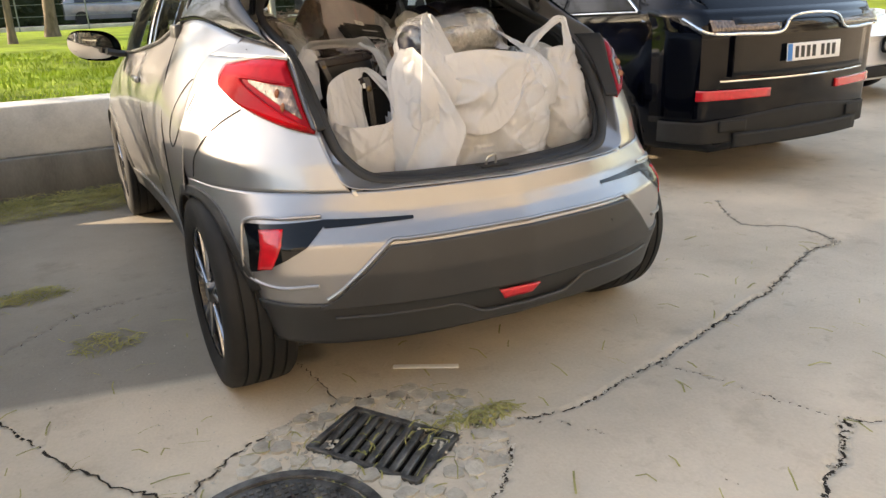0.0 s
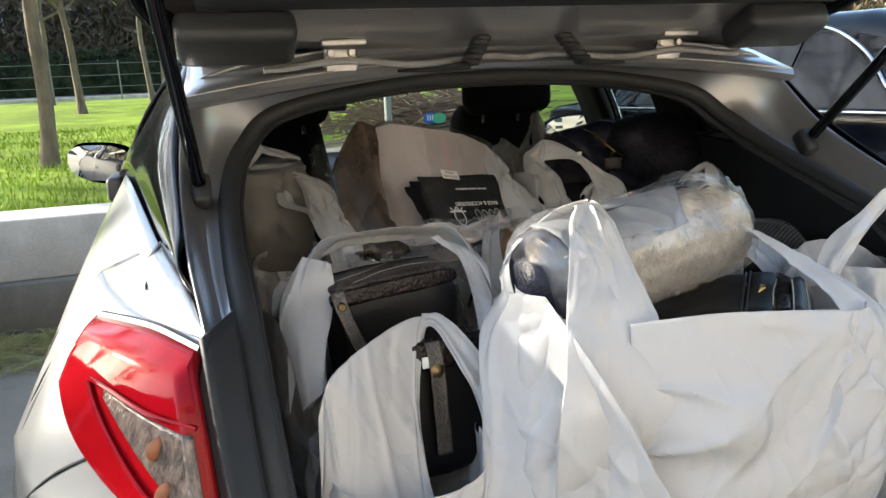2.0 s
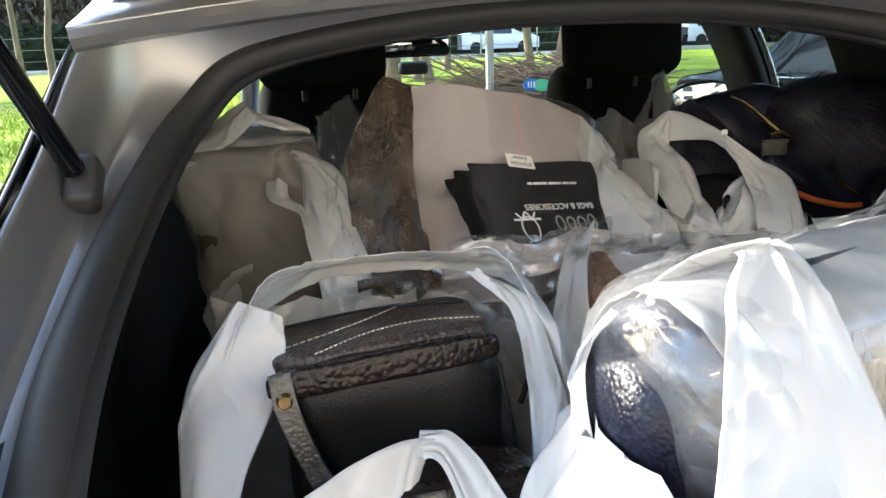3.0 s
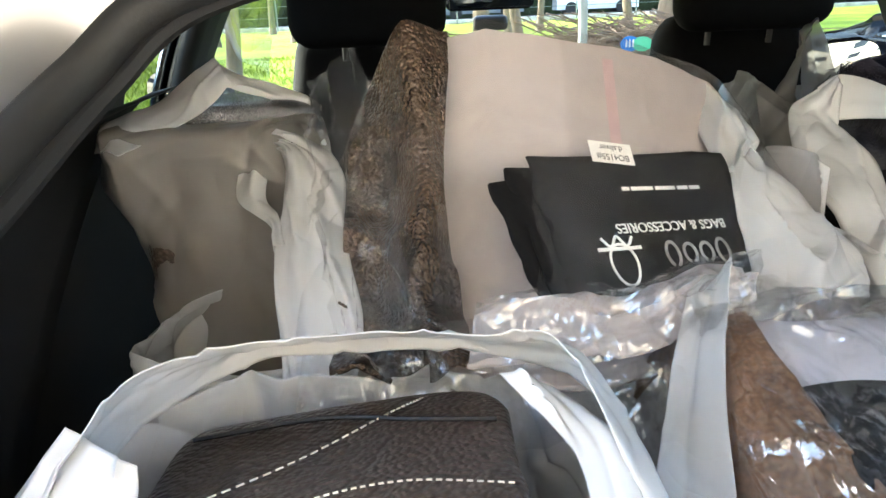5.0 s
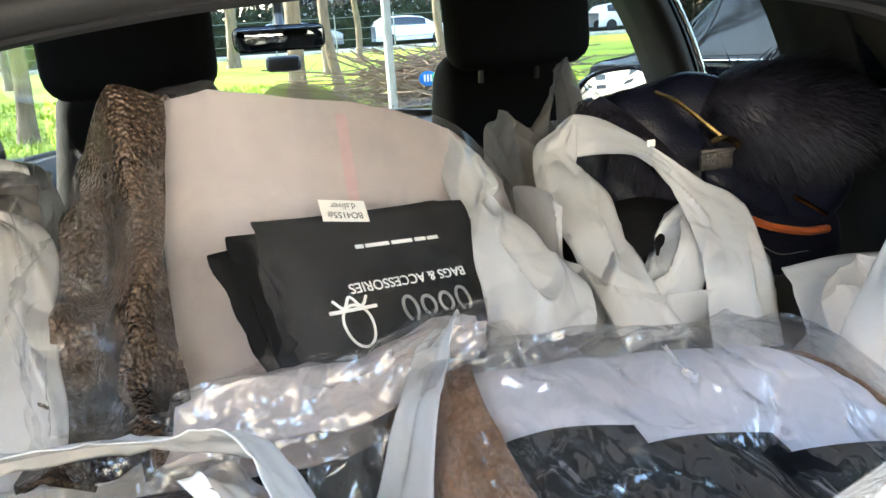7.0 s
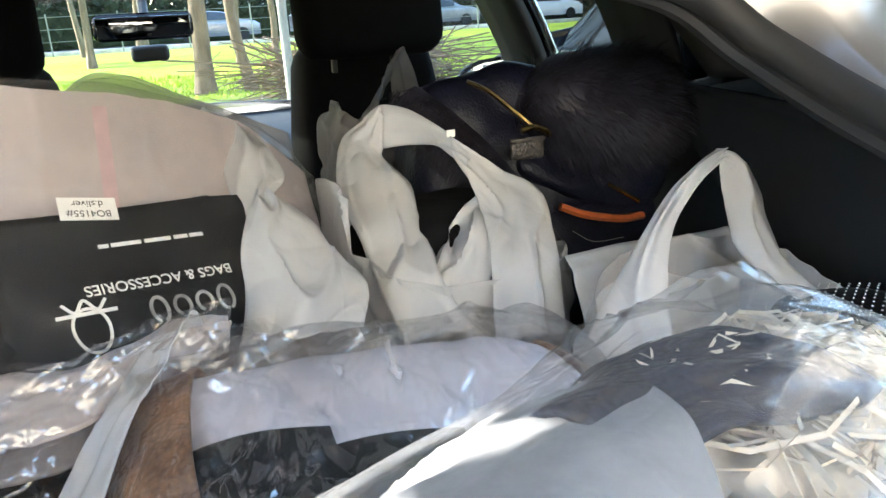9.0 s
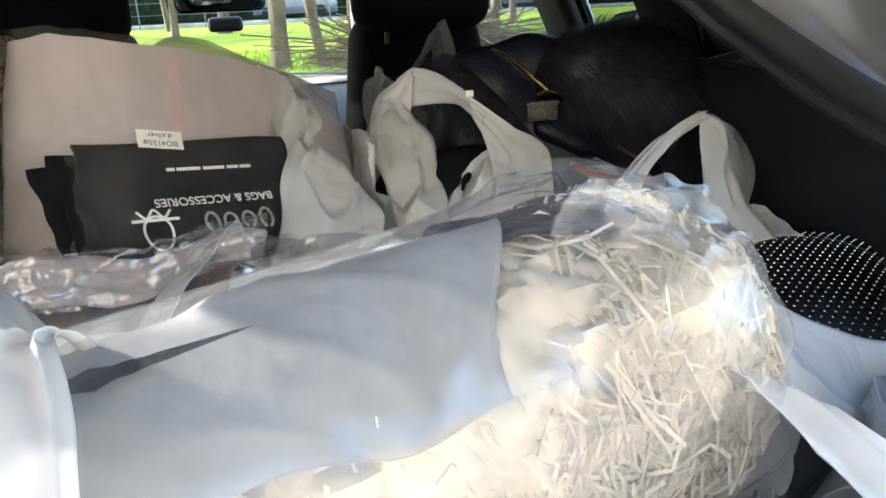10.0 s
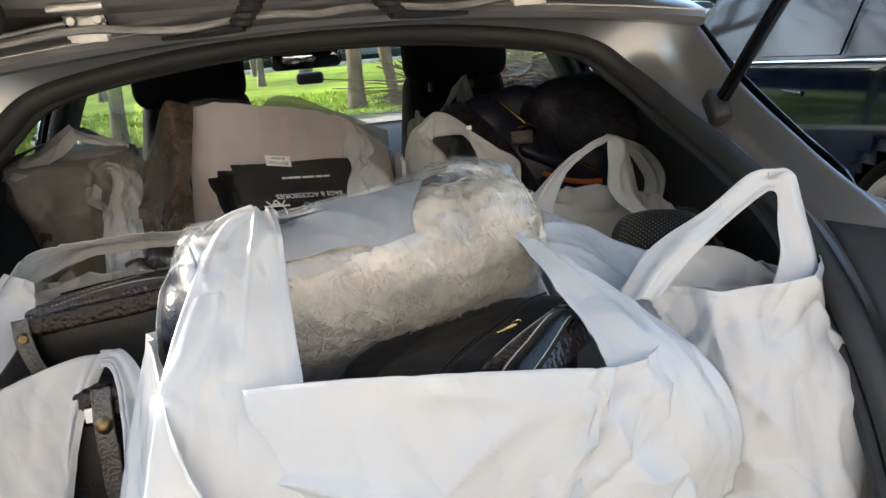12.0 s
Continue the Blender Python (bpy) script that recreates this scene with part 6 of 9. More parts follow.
# road, kerb and the far side
tagged(part("road", box(5, 38.0, LAWN_Z - 0.05, 260, 8.0, 0.12, 0.0), ASPHALT), "grey asphalt road beyond the lawn", "road", kind="structure")
tagged(part("kerb", box(5, 33.9, LAWN_Z + 0.0, 260, 0.18, 0.20, 0.02), WALL_CONCRETE), "pale concrete kerb along the road", "kerb", kind="structure")
rb = random.Random(31)
hv, hf = [], []
for _ in range(9000):
    x, y, z = rb.uniform(-45, 45), rb.uniform(44, 46.5), LAWN_Z + 2.3 * rb.random() ** 0.8
    s = rb.uniform(0.12, 0.3)
    e = Euler((rb.uniform(0, 6), rb.uniform(0, 6), 0)).to_matrix()
    o = len(hv)
    hv += [tuple(Vector((x, y, z)) + e @ Vector(c) * s) for c in ((-1, 0, 0), (0, 0.7, 0.2), (1, 0, 0), (0, -0.7, 0.2))]
    hf.append((o, o + 1, o + 2, o + 3))
hedge = tagged(part("hedge", join((hv, hf), box(0, 45.4, LAWN_Z + 0.8, 90, 1.6, 1.9, 0.2)), HEDGE, smooth=False), "dark green hedge beyond the road", "hedge", kind="stuff")


WARM_FAR = mat("warm_render_far", (0.56, 0.50, 0.42), 0.9, 0, 0.08, 0.4, 0.005, 10.0, spec=0.2)


def block_of_flats(name, x, y, w, d, h, wall, label, facing=-1, rows=5, cols=9):
    """A plain far building with storeys of real recessed windows."""
    root = thing(name, label, "building", (x, y, 0))
    part("wall", box(x, y, h / 2, w, d, h, 0.05, 1), wall, root)
    part("roof", box(x, y, h + 0.15, w + 0.6, d + 0.6, 0.3, 0.05, 1), RENDER_FAR, root)
    face = y + facing * d / 2
    for i in range(rows):
        for j in range(cols):
            wx = x - w / 2 + w * (j + 0.5) / cols
            wz = h * (i + 0.55) / rows
            win = part("window", box(wx, face + facing * 0.03, wz, w / cols * 0.5, 0.10, h / rows * 0.52, 0.0), RENDER_FAR, root)
            part("pane", box(wx, face + facing * 0.085, wz, w / cols * 0.42, 0.02, h / rows * 0.44, 0.0), WINDOW_FAR, win)
    return root


# woods that close the park on its far sides
rw = random.Random(77)
wv, wf = [], []


def wood_band(n, place, top):
    for _ in range(n):
        x, y = place()
        z = LAWN_Z + top(x, y) * rw.random() ** 0.75
        s = rw.uniform(0.07, 0.30)
        e = Euler((rw.uniform(0, 6), rw.uniform(0, 6), rw.uniform(0, 6))).to_matrix()
        o = len(wv)
        wv.extend(tuple(Vector((x, y, z)) + e @ Vector(c) * s) for c in ((-1.6, 0, 0), (0, 0.45, 0.2), (1.6, 0, 0), (0, -0.45, 0.2)))
        wf.append((o, o + 1, o + 2, o + 3))


wood_band(44000, lambda: (rw.uniform(-60, 60), rw.uniform(46.5, 50)), lambda x, y: 6.2 + 1.8 * noise.noise((x * 0.15, 3, 0)) + 1.2 * noise.noise((x * 0.6, 8, 0)))
# left band, out of view, added to darken what the navy car mirrors
wood_band(26000, lambda: (rw.uniform(-36, -32), rw.uniform(-30, 50)), lambda x, y: 7.0 + 1.8 * noise.noise((y * 0.15, 5, 0)) + 1.2 * noise.noise((y * 0.6, 9, 0)))
wood_band(14000, lambda: (rw.uniform(24, 28), rw.uniform(-20, 46)), lambda x, y: 7.5 + 1.8 * noise.noise((y * 0.15, 7, 0)))
tagged(part("far_wood", (wv, wf), mat("dark_far_wood", (0.105, 0.082, 0.052), 0.9, 0, 0.5, 0.5, spec=0.1), smooth=False), "dark bare woods with dull leaves round the park", "woods", kind="stuff")

block_of_flats("brick_building", -19, 58, 34, 10, 9.5, BRICK_FAR, "brown brick block beyond the road", -1, 3, 9)
block_of_flats("pale_building", 20, 62, 36, 10, 13, RENDER_FAR, "pale rendered block of flats beyond the road", -1, 4, 10)
block_of_flats("street_building", 6, -22, 60, 10, 16, WARM_FAR, "pale sunlit block of flats across the street", 1, 5, 16)

for i, (fx, col) in enumerate(((0.5, GREY_CAR), (6.4, WHITE_PAINT), (12.5, GREY_CAR), (19, WHITE_PAINT))):
    at = Matrix.Translation((fx, 41.0, LAWN_Z)) @ Matrix.Rotation(-math.pi / 2, 4, "Z")
    far = thing("far_car", {GREY_CAR: "grey car parked across the road", WHITE_PAINT: "white car parked across the road"}[col], "car", (fx, 41.0, LAWN_Z), group="cars across the road")
    v, f = grid(lambda a, b: shell_point(a, b, ESTATE), 30, 14)
    part("body", moved(join((v, f), mirrored((v, f))), at), col, far)
    for flip in (False, True):
        vf = shell_patch(ESTATE, 0.12, 0.64, 0.53, 0.73, 0.02, 8, 3)
        part("side_window", moved(mirrored(vf) if flip else vf, at), WINDOW_FAR, far)
    for ay in ESTATE["axles"]:
        for sx in (-1, 1):
            part("wheel", moved(lathe([(-0.1, 0.0), (-0.1, 0.31), (0.1, 0.31), (0.1, 0.0)], 20), at @ Matrix.Translation((sx * 0.80, ay, 0.31))), TYRE, far)

fence = thing("wire_fence", "grey wire fence on posts along the far road side", "fence", (-10, 33.0, LAWN_Z))
for i in range(16):
    part("post", tube([(-24 + 2.5 * i, 33.0, LAWN_Z - 0.1), (-24 + 2.5 * i, 33.0, LAWN_Z + 1.5)], 0.03, 6, 2), POLE, fence)
for k in range(3):
    part("wire", tube([(-24, 33.0, LAWN_Z + 0.5 + 0.45 * k), (-4, 33.0, LAWN_Z + 0.48 + 0.45 * k), (13.5, 33.0, LAWN_Z + 0.5 + 0.45 * k)], 0.012, 5, 4), POLE, fence)


# ---- the load: carrier bags, packages, handbags ----
def ridged(x, y, z):
    return 1.0 - 2.2 * abs(noise.noise((x, y, z)))


def fold(x, y, z):
    """A sharp-backed fold: zero over most of its run, rising to one along a line."""
    n = 1.0 - 4.5 * abs(noise.noise((x, y, z)))
    return n * n if n > 0 else 0.0


def facets(x, y, z):
    """Crumpled sheet: flat facets that meet in straight creases."""
    return noise.voronoi((x, y, z))[0][0] - 0.5


def crease(p, seed, s=1.0):
    """Relief of crumpled film at a point: broad dents, long straight creases, here and there a crumpled patch."""
    x, y, z = p[0] * s + seed * 7.3, p[1] * s, p[2] * s
    patch = smooth01(0.5 + 2.0 * noise.noise((x * 5 + 3, y * 5, z * 5)))
    return 0.55 * noise.noise((x * 5, y * 5, z * 4)) + 0.30 * noise.noise((x * 12 + z * 5, y * 12, z * 4)) + 0.28 * facets(x * 8 + z * 2, y * 8, z * 5) + 0.26 * patch * facets(x * 19, y * 19, z * 15 + x * 6) + 0.30 * fold(x * 9 + z * 5, y * 9, z * 3.5) - 0.22 * fold(x * 11 - z * 8, y * 11 + 3, z * 5) + 0.08 * patch * facets(x * 46, y * 46, z * 40)


def superellipse(a, hw, hd, e):
    c, s = math.cos(a), math.sin(a)
    return hw * math.copysign(abs(c) ** (2 / e), c), hd * math.copysign(abs(s) ** (2 / e), s)


def sack(levels, seed, rim=None, amp=0.010, e=2.8, yaw=0.0, nu=230, nv=150, drape=0.012):
    """The body of a filled bag: levels of (z, x, y, half width, half depth); rim(a) lifts the top edge round the angle a.
    Slack film hangs in folds below the rim and sags in level creases near the foot."""
    cy, sy = math.cos(yaw), math.sin(yaw)

    def fn(u, v):
        a = 2 * math.pi * u
        z, x0, y0, hw, hd = curve(levels, v)
        px, py = superellipse(a, hw, hd, e)
        if rim:
            z += rim(a) * smooth01((v - 0.45) / 0.55)
        nx, ny = math.cos(a), math.sin(a)
        q = (px + x0, py + y0, z)
        s = px - py * 0.8 + seed * 3.1
        low, top = smooth01((0.55 - v) / 0.5), smooth01((v - 0.35) / 0.5)
        mask = 0.5 + 0.9 * noise.noise((s * 4, z * 5, seed))
        k = amp * crease(q, seed) * min(1.0, 3 * v + 0.3) + 1.1 * amp * noise.noise((q[0] * 9 + seed, q[1] * 9, q[2] * 7)) * math.sin(math.pi * min(1.0, v * 1.05))
        k += 0.011 * low * mask * fold(s * 3.0, z * 17 + s * 2.5, seed + 2) - 0.004 * low * fold(s * 3 + 5, z * 22 - s * 4, seed)
        k += drape * 0.9 * top * (fold(s * 11 + z * 4, z * 1.8, seed + 5) - 0.6 * fold(s * 14 - z * 5, z * 2.0, seed + 9))
        k += 0.005 * (fold(s * 6 + z * 9, z * 2 - s * 2, seed + 11) - 0.8 * fold(s * 5 - z * 10, z * 2 + s * 2, seed + 13))
        if v > 0.97:
            k += 0.003 * noise.noise((s * 30, 0, seed))
        px, py = px + nx * k, py + ny * k
        z += 0.004 * noise.noise((s * 22, 1, seed)) * smooth01((v - 0.9) / 0.1)
        return x0 + px * cy - py * sy, y0 + px * sy + py * cy, z + 0.30 * k
    return grid(fn, nu, nv, True)


def strap(pts, widths, across, seed=1, pleats=3, depth=0.006, nu=18, nv=60, amp=0.007):
    """A gathered strip of film along a path; across: the direction of its width at each point. Its folds are tight where it is narrow and open out where it is wide."""
    wmax = max(widths)

    def fn(u, v):
        p = Vector(curve(pts, v))
        w = curve([(b,) for b in widths], v)[0]
        x = Vector(curve(across, v)).normalized()
        d = (Vector(curve(pts, min(1, v + 0.02))) - Vector(curve(pts, max(0, v - 0.02)))).normalized()
        n = x.cross(d).normalized()
        s = u * 2 - 1
        g = 0.35 + 0.9 * (1 - w / wmax)
        k = 0.8 * depth * g * (1.8 * noise.noise((s * pleats * 0.45 + seed * 5, v * 1.9, seed)) + 1.0 * fold(s * pleats * 0.35 + 3 + 0.7 * v, v * 1.7 + seed, 0.5) + 0.6 * facets(s * pleats * 0.6 + v, v * 3.2, seed))
        q = p + x * (s * w / 2 * (1 + 0.10 * noise.noise((v * 7, seed, 2 * (u > 0.5)))))
        k += amp * crease(q, seed, 1.8) - 0.06 * w * s * s
        return tuple(q + n * k)
    return grid(fn, int(nu * 1.5), int(nv * 1.3))


def sheet(top, bottom, seed=1, depth=0.008, freq=4.0, bow=0.0, nu=60, nv=60, out=(0, -1, 0.2), waist=0.0):
    """A slack panel of film between an upper and a lower edge, with folds that run from edge to edge."""
    o = Vector(out).normalized()

    def fn(u, v):
        p = Vector(curve(bottom, u)).lerp(Vector(curve(top, u)), v)
        k = depth * (1.1 * noise.noise((u * freq * 0.7, v * 0.9, seed)) + fold(u * freq * 0.6 + 0.5 * v, v * 1.2, seed + 3) - 0.7 * fold(u * freq * 0.8 - 0.6 * v, v, seed + 6)) * (1 - 0.5 * v)
        p.x -= waist * u ** 3 * math.sin(math.pi * v) ** 0.7
        k += bow * math.sin(math.pi * v) + 0.008 * crease(p, seed, 1.3)
        return tuple(p + o * k)
    return grid(fn, nu, nv)


FILM_T = 0.0008


def ribbon(edge_a, edge_b, seed=1, pleats=2.5, depth=0.006, bulge=0.10, nu=26, nv=80, amp=0.006):
    """A slack strip of film between its two long edges, with soft folds that run along it and a belly between the edges."""
    def facing(v):
        d = Vector(curve(edge_a, min(1, v + 0.03))) + Vector(curve(edge_b, min(1, v + 0.03))) - Vector(curve(edge_a, max(0, v - 0.03))) - Vector(curve(edge_b, max(0, v - 0.03)))
        return (Vector(curve(edge_b, v)) - Vector(curve(edge_a, v))).cross(d).normalized()
    rows, last = [], None
    for j in range(nv + 1):
        n = facing(j / nv)
        if last is None:
            n = -n if n.y > 0.5 * n.z else n
        elif n.dot(last) < 0:
            n = -n
        last = n if last is None else last.lerp(n, 0.35).normalized()
        rows.append(last.copy())
    mid_row = rows[nv // 2]
    flip = -1 if mid_row.y > 0.5 * mid_row.z else 1

    def fn(u, v):
        a, b = Vector(curve(edge_a, v)), Vector(curve(edge_b, v))
        n = rows[round(v * nv)] * flip
        s = 2 * u - 1
        p = a.lerp(b, u)
        k = depth * (1.5 * noise.noise((s * pleats * 0.5 + seed * 5, v * 2.1, seed)) + 0.9 * fold(s * pleats * 0.4 + 3 + 0.8 * v, v * 1.8 + seed, 0.5) + 0.5 * facets(s * pleats * 0.6 + v, v * 3.5, seed))
        k = k * (1 - 0.5 * s * s) + bulge * (b - a).length * (1 - s * s) + 0.6 * amp * crease(p, seed, 1.5)
        return tuple(p + n * k)
    return grid(fn, nu, nv)


def flap(root, edge_a, edge_b, material, seed=1, name="handle", **kw):
    return part(name, ribbon(edge_a, edge_b, seed, **kw), material, root, thick=FILM_T, angle=75)


def bag(name, label, body, material, base, category="carrier bag", group="carrier bags"):
    root = thing(name, label, category, base, group)
    if body is not None:
        part("body", body, material, root, thick=FILM_T, angle=75)
    return root


def handle(root, pts, widths, across, material, seed=1, **kw):
    return part("handle", strap(pts, widths, across, seed, **kw), material, root, thick=FILM_T, angle=75)


FLOOR_Z = 0.632
SIDE = (1, 0, 0)


# large white bag at the sill, with the roll and a black handbag in it
mid = bag("white_carrier_bag", "large white plastic carrier bag standing open at the load sill",
          sack(((FLOOR_Z, 0.05, 0.87, 0.23, 0.12), (0.72, 0.05, 0.85, 0.258, 0.150), (0.84, 0.052, 0.84, 0.262, 0.158), (0.97, 0.052, 0.84, 0.255, 0.148), (1.062, 0.055, 0.845, 0.238, 0.130)), 1, lambda a: (0.035 * max(0.0, -math.cos(a)) ** 3 - 0.012 * max(0.0, math.cos(a)) - 0.05 * max(0.0, math.sin(a))), 0.018, 3.4, -0.12, 330, 200), BAG_WHITE, (0.05, 0.86, FLOOR_Z))
handle(mid, ((-0.115, 0.750, 0.78), (-0.120, 0.706, 0.90), (-0.120, 0.703, 1.00), (-0.112, 0.748, 1.09), (-0.094, 0.835, 1.178), (-0.086, 0.875, 1.197), (-0.085, 0.915, 1.165), (-0.10, 0.955, 1.05)), (0.15, 0.16, 0.150, 0.118, 0.070, 0.036, 0.05, 0.09), ((1, -0.12, 0), (1, -0.12, 0), (1, -0.12, 0), SIDE, (1, 0.1, 0), (0.9, 0.3, 0.1), (1, 0, 0), SIDE), BAG_WHITE, 2, pleats=4, depth=0.005, nv=90, nu=44, amp=0.008)
handle(mid, ((-0.084, 0.868, 1.200), (-0.115, 0.892, 1.185), (-0.155, 0.910, 1.150), (-0.188, 0.908, 1.120), (-0.198, 0.880, 1.07), (-0.195, 0.85, 1.0)), (0.026, 0.030, 0.034, 0.046, 0.075, 0.11), ((0.3, 0.6, -0.6), (0.3, 0.7, -0.6), (0.3, 0.7, -0.6), (0.2, 0.9, -0.2), (0.1, 1, 0), (0, 1, 0)), BAG_WHITE, 21, pleats=2, depth=0.005)
handle(mid, ((0.292, 0.722, 0.88), (0.290, 0.708, 0.97), (0.272, 0.742, 1.045), (0.224, 0.836, 1.106), (0.184, 0.900, 1.135), (0.180, 0.94, 1.11), (0.20, 0.96, 1.02)), (0.13, 0.14, 0.115, 0.078, 0.052, 0.055, 0.08), ((0.95, 0.3, 0), (0.95, 0.3, 0), (0.95, 0.25, -0.15), (0.9, 0.1, -0.35), (0.85, 0, -0.45), (0.9, 0, -0.3), SIDE), BAG_WHITE, 3, pleats=3, depth=0.008, nv=70, nu=26)
part("side_panel", ribbon(((-0.195, 0.90, 1.085), (-0.225, 0.90, 1.03), (-0.250, 0.84, 0.95), (-0.268, 0.795, 0.86), (-0.276, 0.775, 0.75), (-0.272, 0.765, 0.645)), ((-0.180, 0.79, 1.105), (-0.150, 0.705, 1.03), (-0.100, 0.668, 0.92), (-0.068, 0.660, 0.845), (-0.095, 0.662, 0.77), (-0.138, 0.672, 0.655)), 41, 3.0, 0.009, 0.03, 70, 110, 0.007), BAG_WHITE, mid, thick=FILM_T, angle=75)
part("front_fold", ribbon(((-0.100, 0.730, 1.078), (0.0, 0.690, 1.090), (0.09, 0.688, 1.082), (0.175, 0.694, 1.070), (0.213, 0.700, 1.062)), ((-0.095, 0.705, 0.84), (-0.01, 0.668, 0.82), (0.05, 0.662, 0.83), (0.11, 0.664, 0.87), (0.155, 0.672, 0.935)), 47, 3.6, 0.012, 0.02, 60, 110, 0.010), BAG_WHITE, mid, thick=FILM_T, angle=75)

# white bag at the right-hand side wall
right = bag("white_carrier_bag", "plump white plastic carrier bag with a tall looped handle",
            sack(((FLOOR_Z, 0.44, 0.92, 0.11, 0.12), (0.71, 0.448, 0.905, 0.140, 0.148), (0.82, 0.452, 0.895, 0.150, 0.158), (0.93, 0.446, 0.90, 0.140, 0.145), (1.02, 0.428, 0.91, 0.112, 0.110), (1.068, 0.420, 0.91, 0.098, 0.090)), 5, lambda a: 0.0 if math.sin(a) < 0.1 else -0.03, 0.020, 2.15), BAG_WHITE, (0.44, 0.90, FLOOR_Z))
flap(right, ((0.266, 0.84, 1.062), (0.318, 0.865, 1.11), (0.39, 0.88, 1.141), (0.451, 0.895, 1.172), (0.498, 0.90, 1.169)), ((0.311, 0.83, 1.065), (0.367, 0.855, 1.102), (0.42, 0.875, 1.129), (0.47, 0.89, 1.15), (0.489, 0.895, 1.149)), BAG_WHITE, 4, pleats=2.2, depth=0.005)
flap(right, ((0.474, 0.90, 1.172), (0.505, 0.90, 1.165), (0.516, 0.885, 1.105), (0.517, 0.865, 1.057), (0.507, 0.845, 1.011)), ((0.468, 0.895, 1.15), (0.48, 0.89, 1.144), (0.476, 0.88, 1.111), (0.467, 0.865, 1.077), (0.436, 0.84, 1.024)), BAG_WHITE, 24, pleats=1.8, depth=0.005)
part("back_fold", ribbon(((0.262, 1.085, 1.112), (0.300, 1.085, 1.093), (0.332, 1.068, 1.078), (0.362, 1.045, 1.062), (0.412, 1.040, 1.043), (0.475, 1.035, 1.046)), ((0.222, 0.965, 1.080), (0.258, 0.962, 1.062), (0.292, 0.960, 1.030), (0.325, 0.958, 0.995), (0.370, 0.958, 0.965), (0.440, 0.965, 0.950)), 59, 2.6, 0.006, 0.05, 40, 70, 0.006), BAG_WHITE, right, thick=FILM_T, angle=75)
handle(right, ((0.31, 0.95, 0.99), (0.33, 0.94, 1.05), (0.40, 0.93, 1.06), (0.50, 0.94, 1.02)), (0.07, 0.06, 0.05, 0.06), (SIDE, (0.5, 0.3, 0.7), (0, 0.3, 0.9), SIDE), BAG_WHITE, 8, pleats=2)

# white bag in the near left corner, with a black strapped handbag showing
left = bag("white_carrier_bag", "white plastic carrier bag with a torn handle hole",
           sack(((FLOOR_Z, -0.36, 0.90, 0.105, 0.115), (0.70, -0.358, 0.89, 0.112, 0.124), (0.80, -0.356, 0.89, 0.114, 0.124), (0.885, -0.352, 0.895, 0.112, 0.120)), 9, lambda a: (0.012 * math.cos(a * 2) if math.sin(a) < 0 else -0.01), 0.010, 3.2), BAG_WHITE, (-0.33, 0.88, FLOOR_Z))
part("front_panel", sheet(((-0.462, 0.85, 0.968), (-0.440, 0.872, 1.008), (-0.385, 0.912, 1.030), (-0.315, 0.958, 1.040), (-0.276, 0.972, 1.034)), ((-0.482, 0.80, 0.66), (-0.445, 0.745, 0.652), (-0.385, 0.738, 0.645), (-0.320, 0.738, 0.645), (-0.245, 0.742, 0.65)), 5, 0.008, 5.0, 0.006, 80, 90, waist=0.062), BAG_WHITE, left, thick=FILM_T, angle=75)
handle(left, ((-0.292, 0.968, 1.034), (-0.270, 0.962, 1.030), (-0.250, 0.925, 1.000), (-0.232, 0.865, 0.955), (-0.232, 0.81, 0.90), (-0.245, 0.785, 0.83)), (0.022, 0.026, 0.040, 0.052, 0.062, 0.06), ((0.2, 0.7, 0.7), (0.5, 0.5, 0.6), (0.6, 0.5, 0.5), (0.7, 0.5, 0.4), (0.9, 0.3, 0), SIDE), BAG_WHITE, 22, pleats=3, depth=0.006, nv=70, nu=24)

# bag behind it, round the dark handbag
back_left = bag("milky_carrier_bag", "milky plastic carrier bag drawn round a dark brown handbag",
                sack(((FLOOR_Z, -0.32, 1.15, 0.15, 0.11), (0.75, -0.32, 1.14, 0.17, 0.135), (0.90, -0.32, 1.14, 0.172, 0.135), (1.0, -0.32, 1.145, 0.168, 0.125)), 13, lambda a: 0.01 * max(0.0, -math.cos(a)) ** 2 + 0.05 * max(0.0, math.sin(a)) - 0.11 * max(0.0, -math.sin(a)) ** 2, 0.012, 3.0), BAG_MILKY, (-0.32, 1.15, FLOOR_Z))
handle(back_left, ((-0.475, 1.00, 0.95), (-0.462, 1.06, 1.03), (-0.430, 1.145, 1.090), (-0.375, 1.195, 1.108), (-0.300, 1.200, 1.110), (-0.225, 1.195, 1.109), (-0.172, 1.170, 1.105), (-0.150, 1.09, 1.055), (-0.145, 1.04, 0.96)), (0.09, 0.08, 0.068, 0.060, 0.056, 0.058, 0.062, 0.066, 0.08), ((0.2, 0.7, 0.6), (0.3, 0.5, 0.6), (0.3, -0.3, 0.8), (0.1, -0.7, 0.6), (0, -0.75, 0.6), (-0.1, -0.7, 0.6), (-0.4, -0.4, 0.7), (-0.3, 0.4, 0.6), (-0.2, 0.8, 0.3)), BAG_WHITE, 6, pleats=2, depth=0.006, nv=110, nu=20)

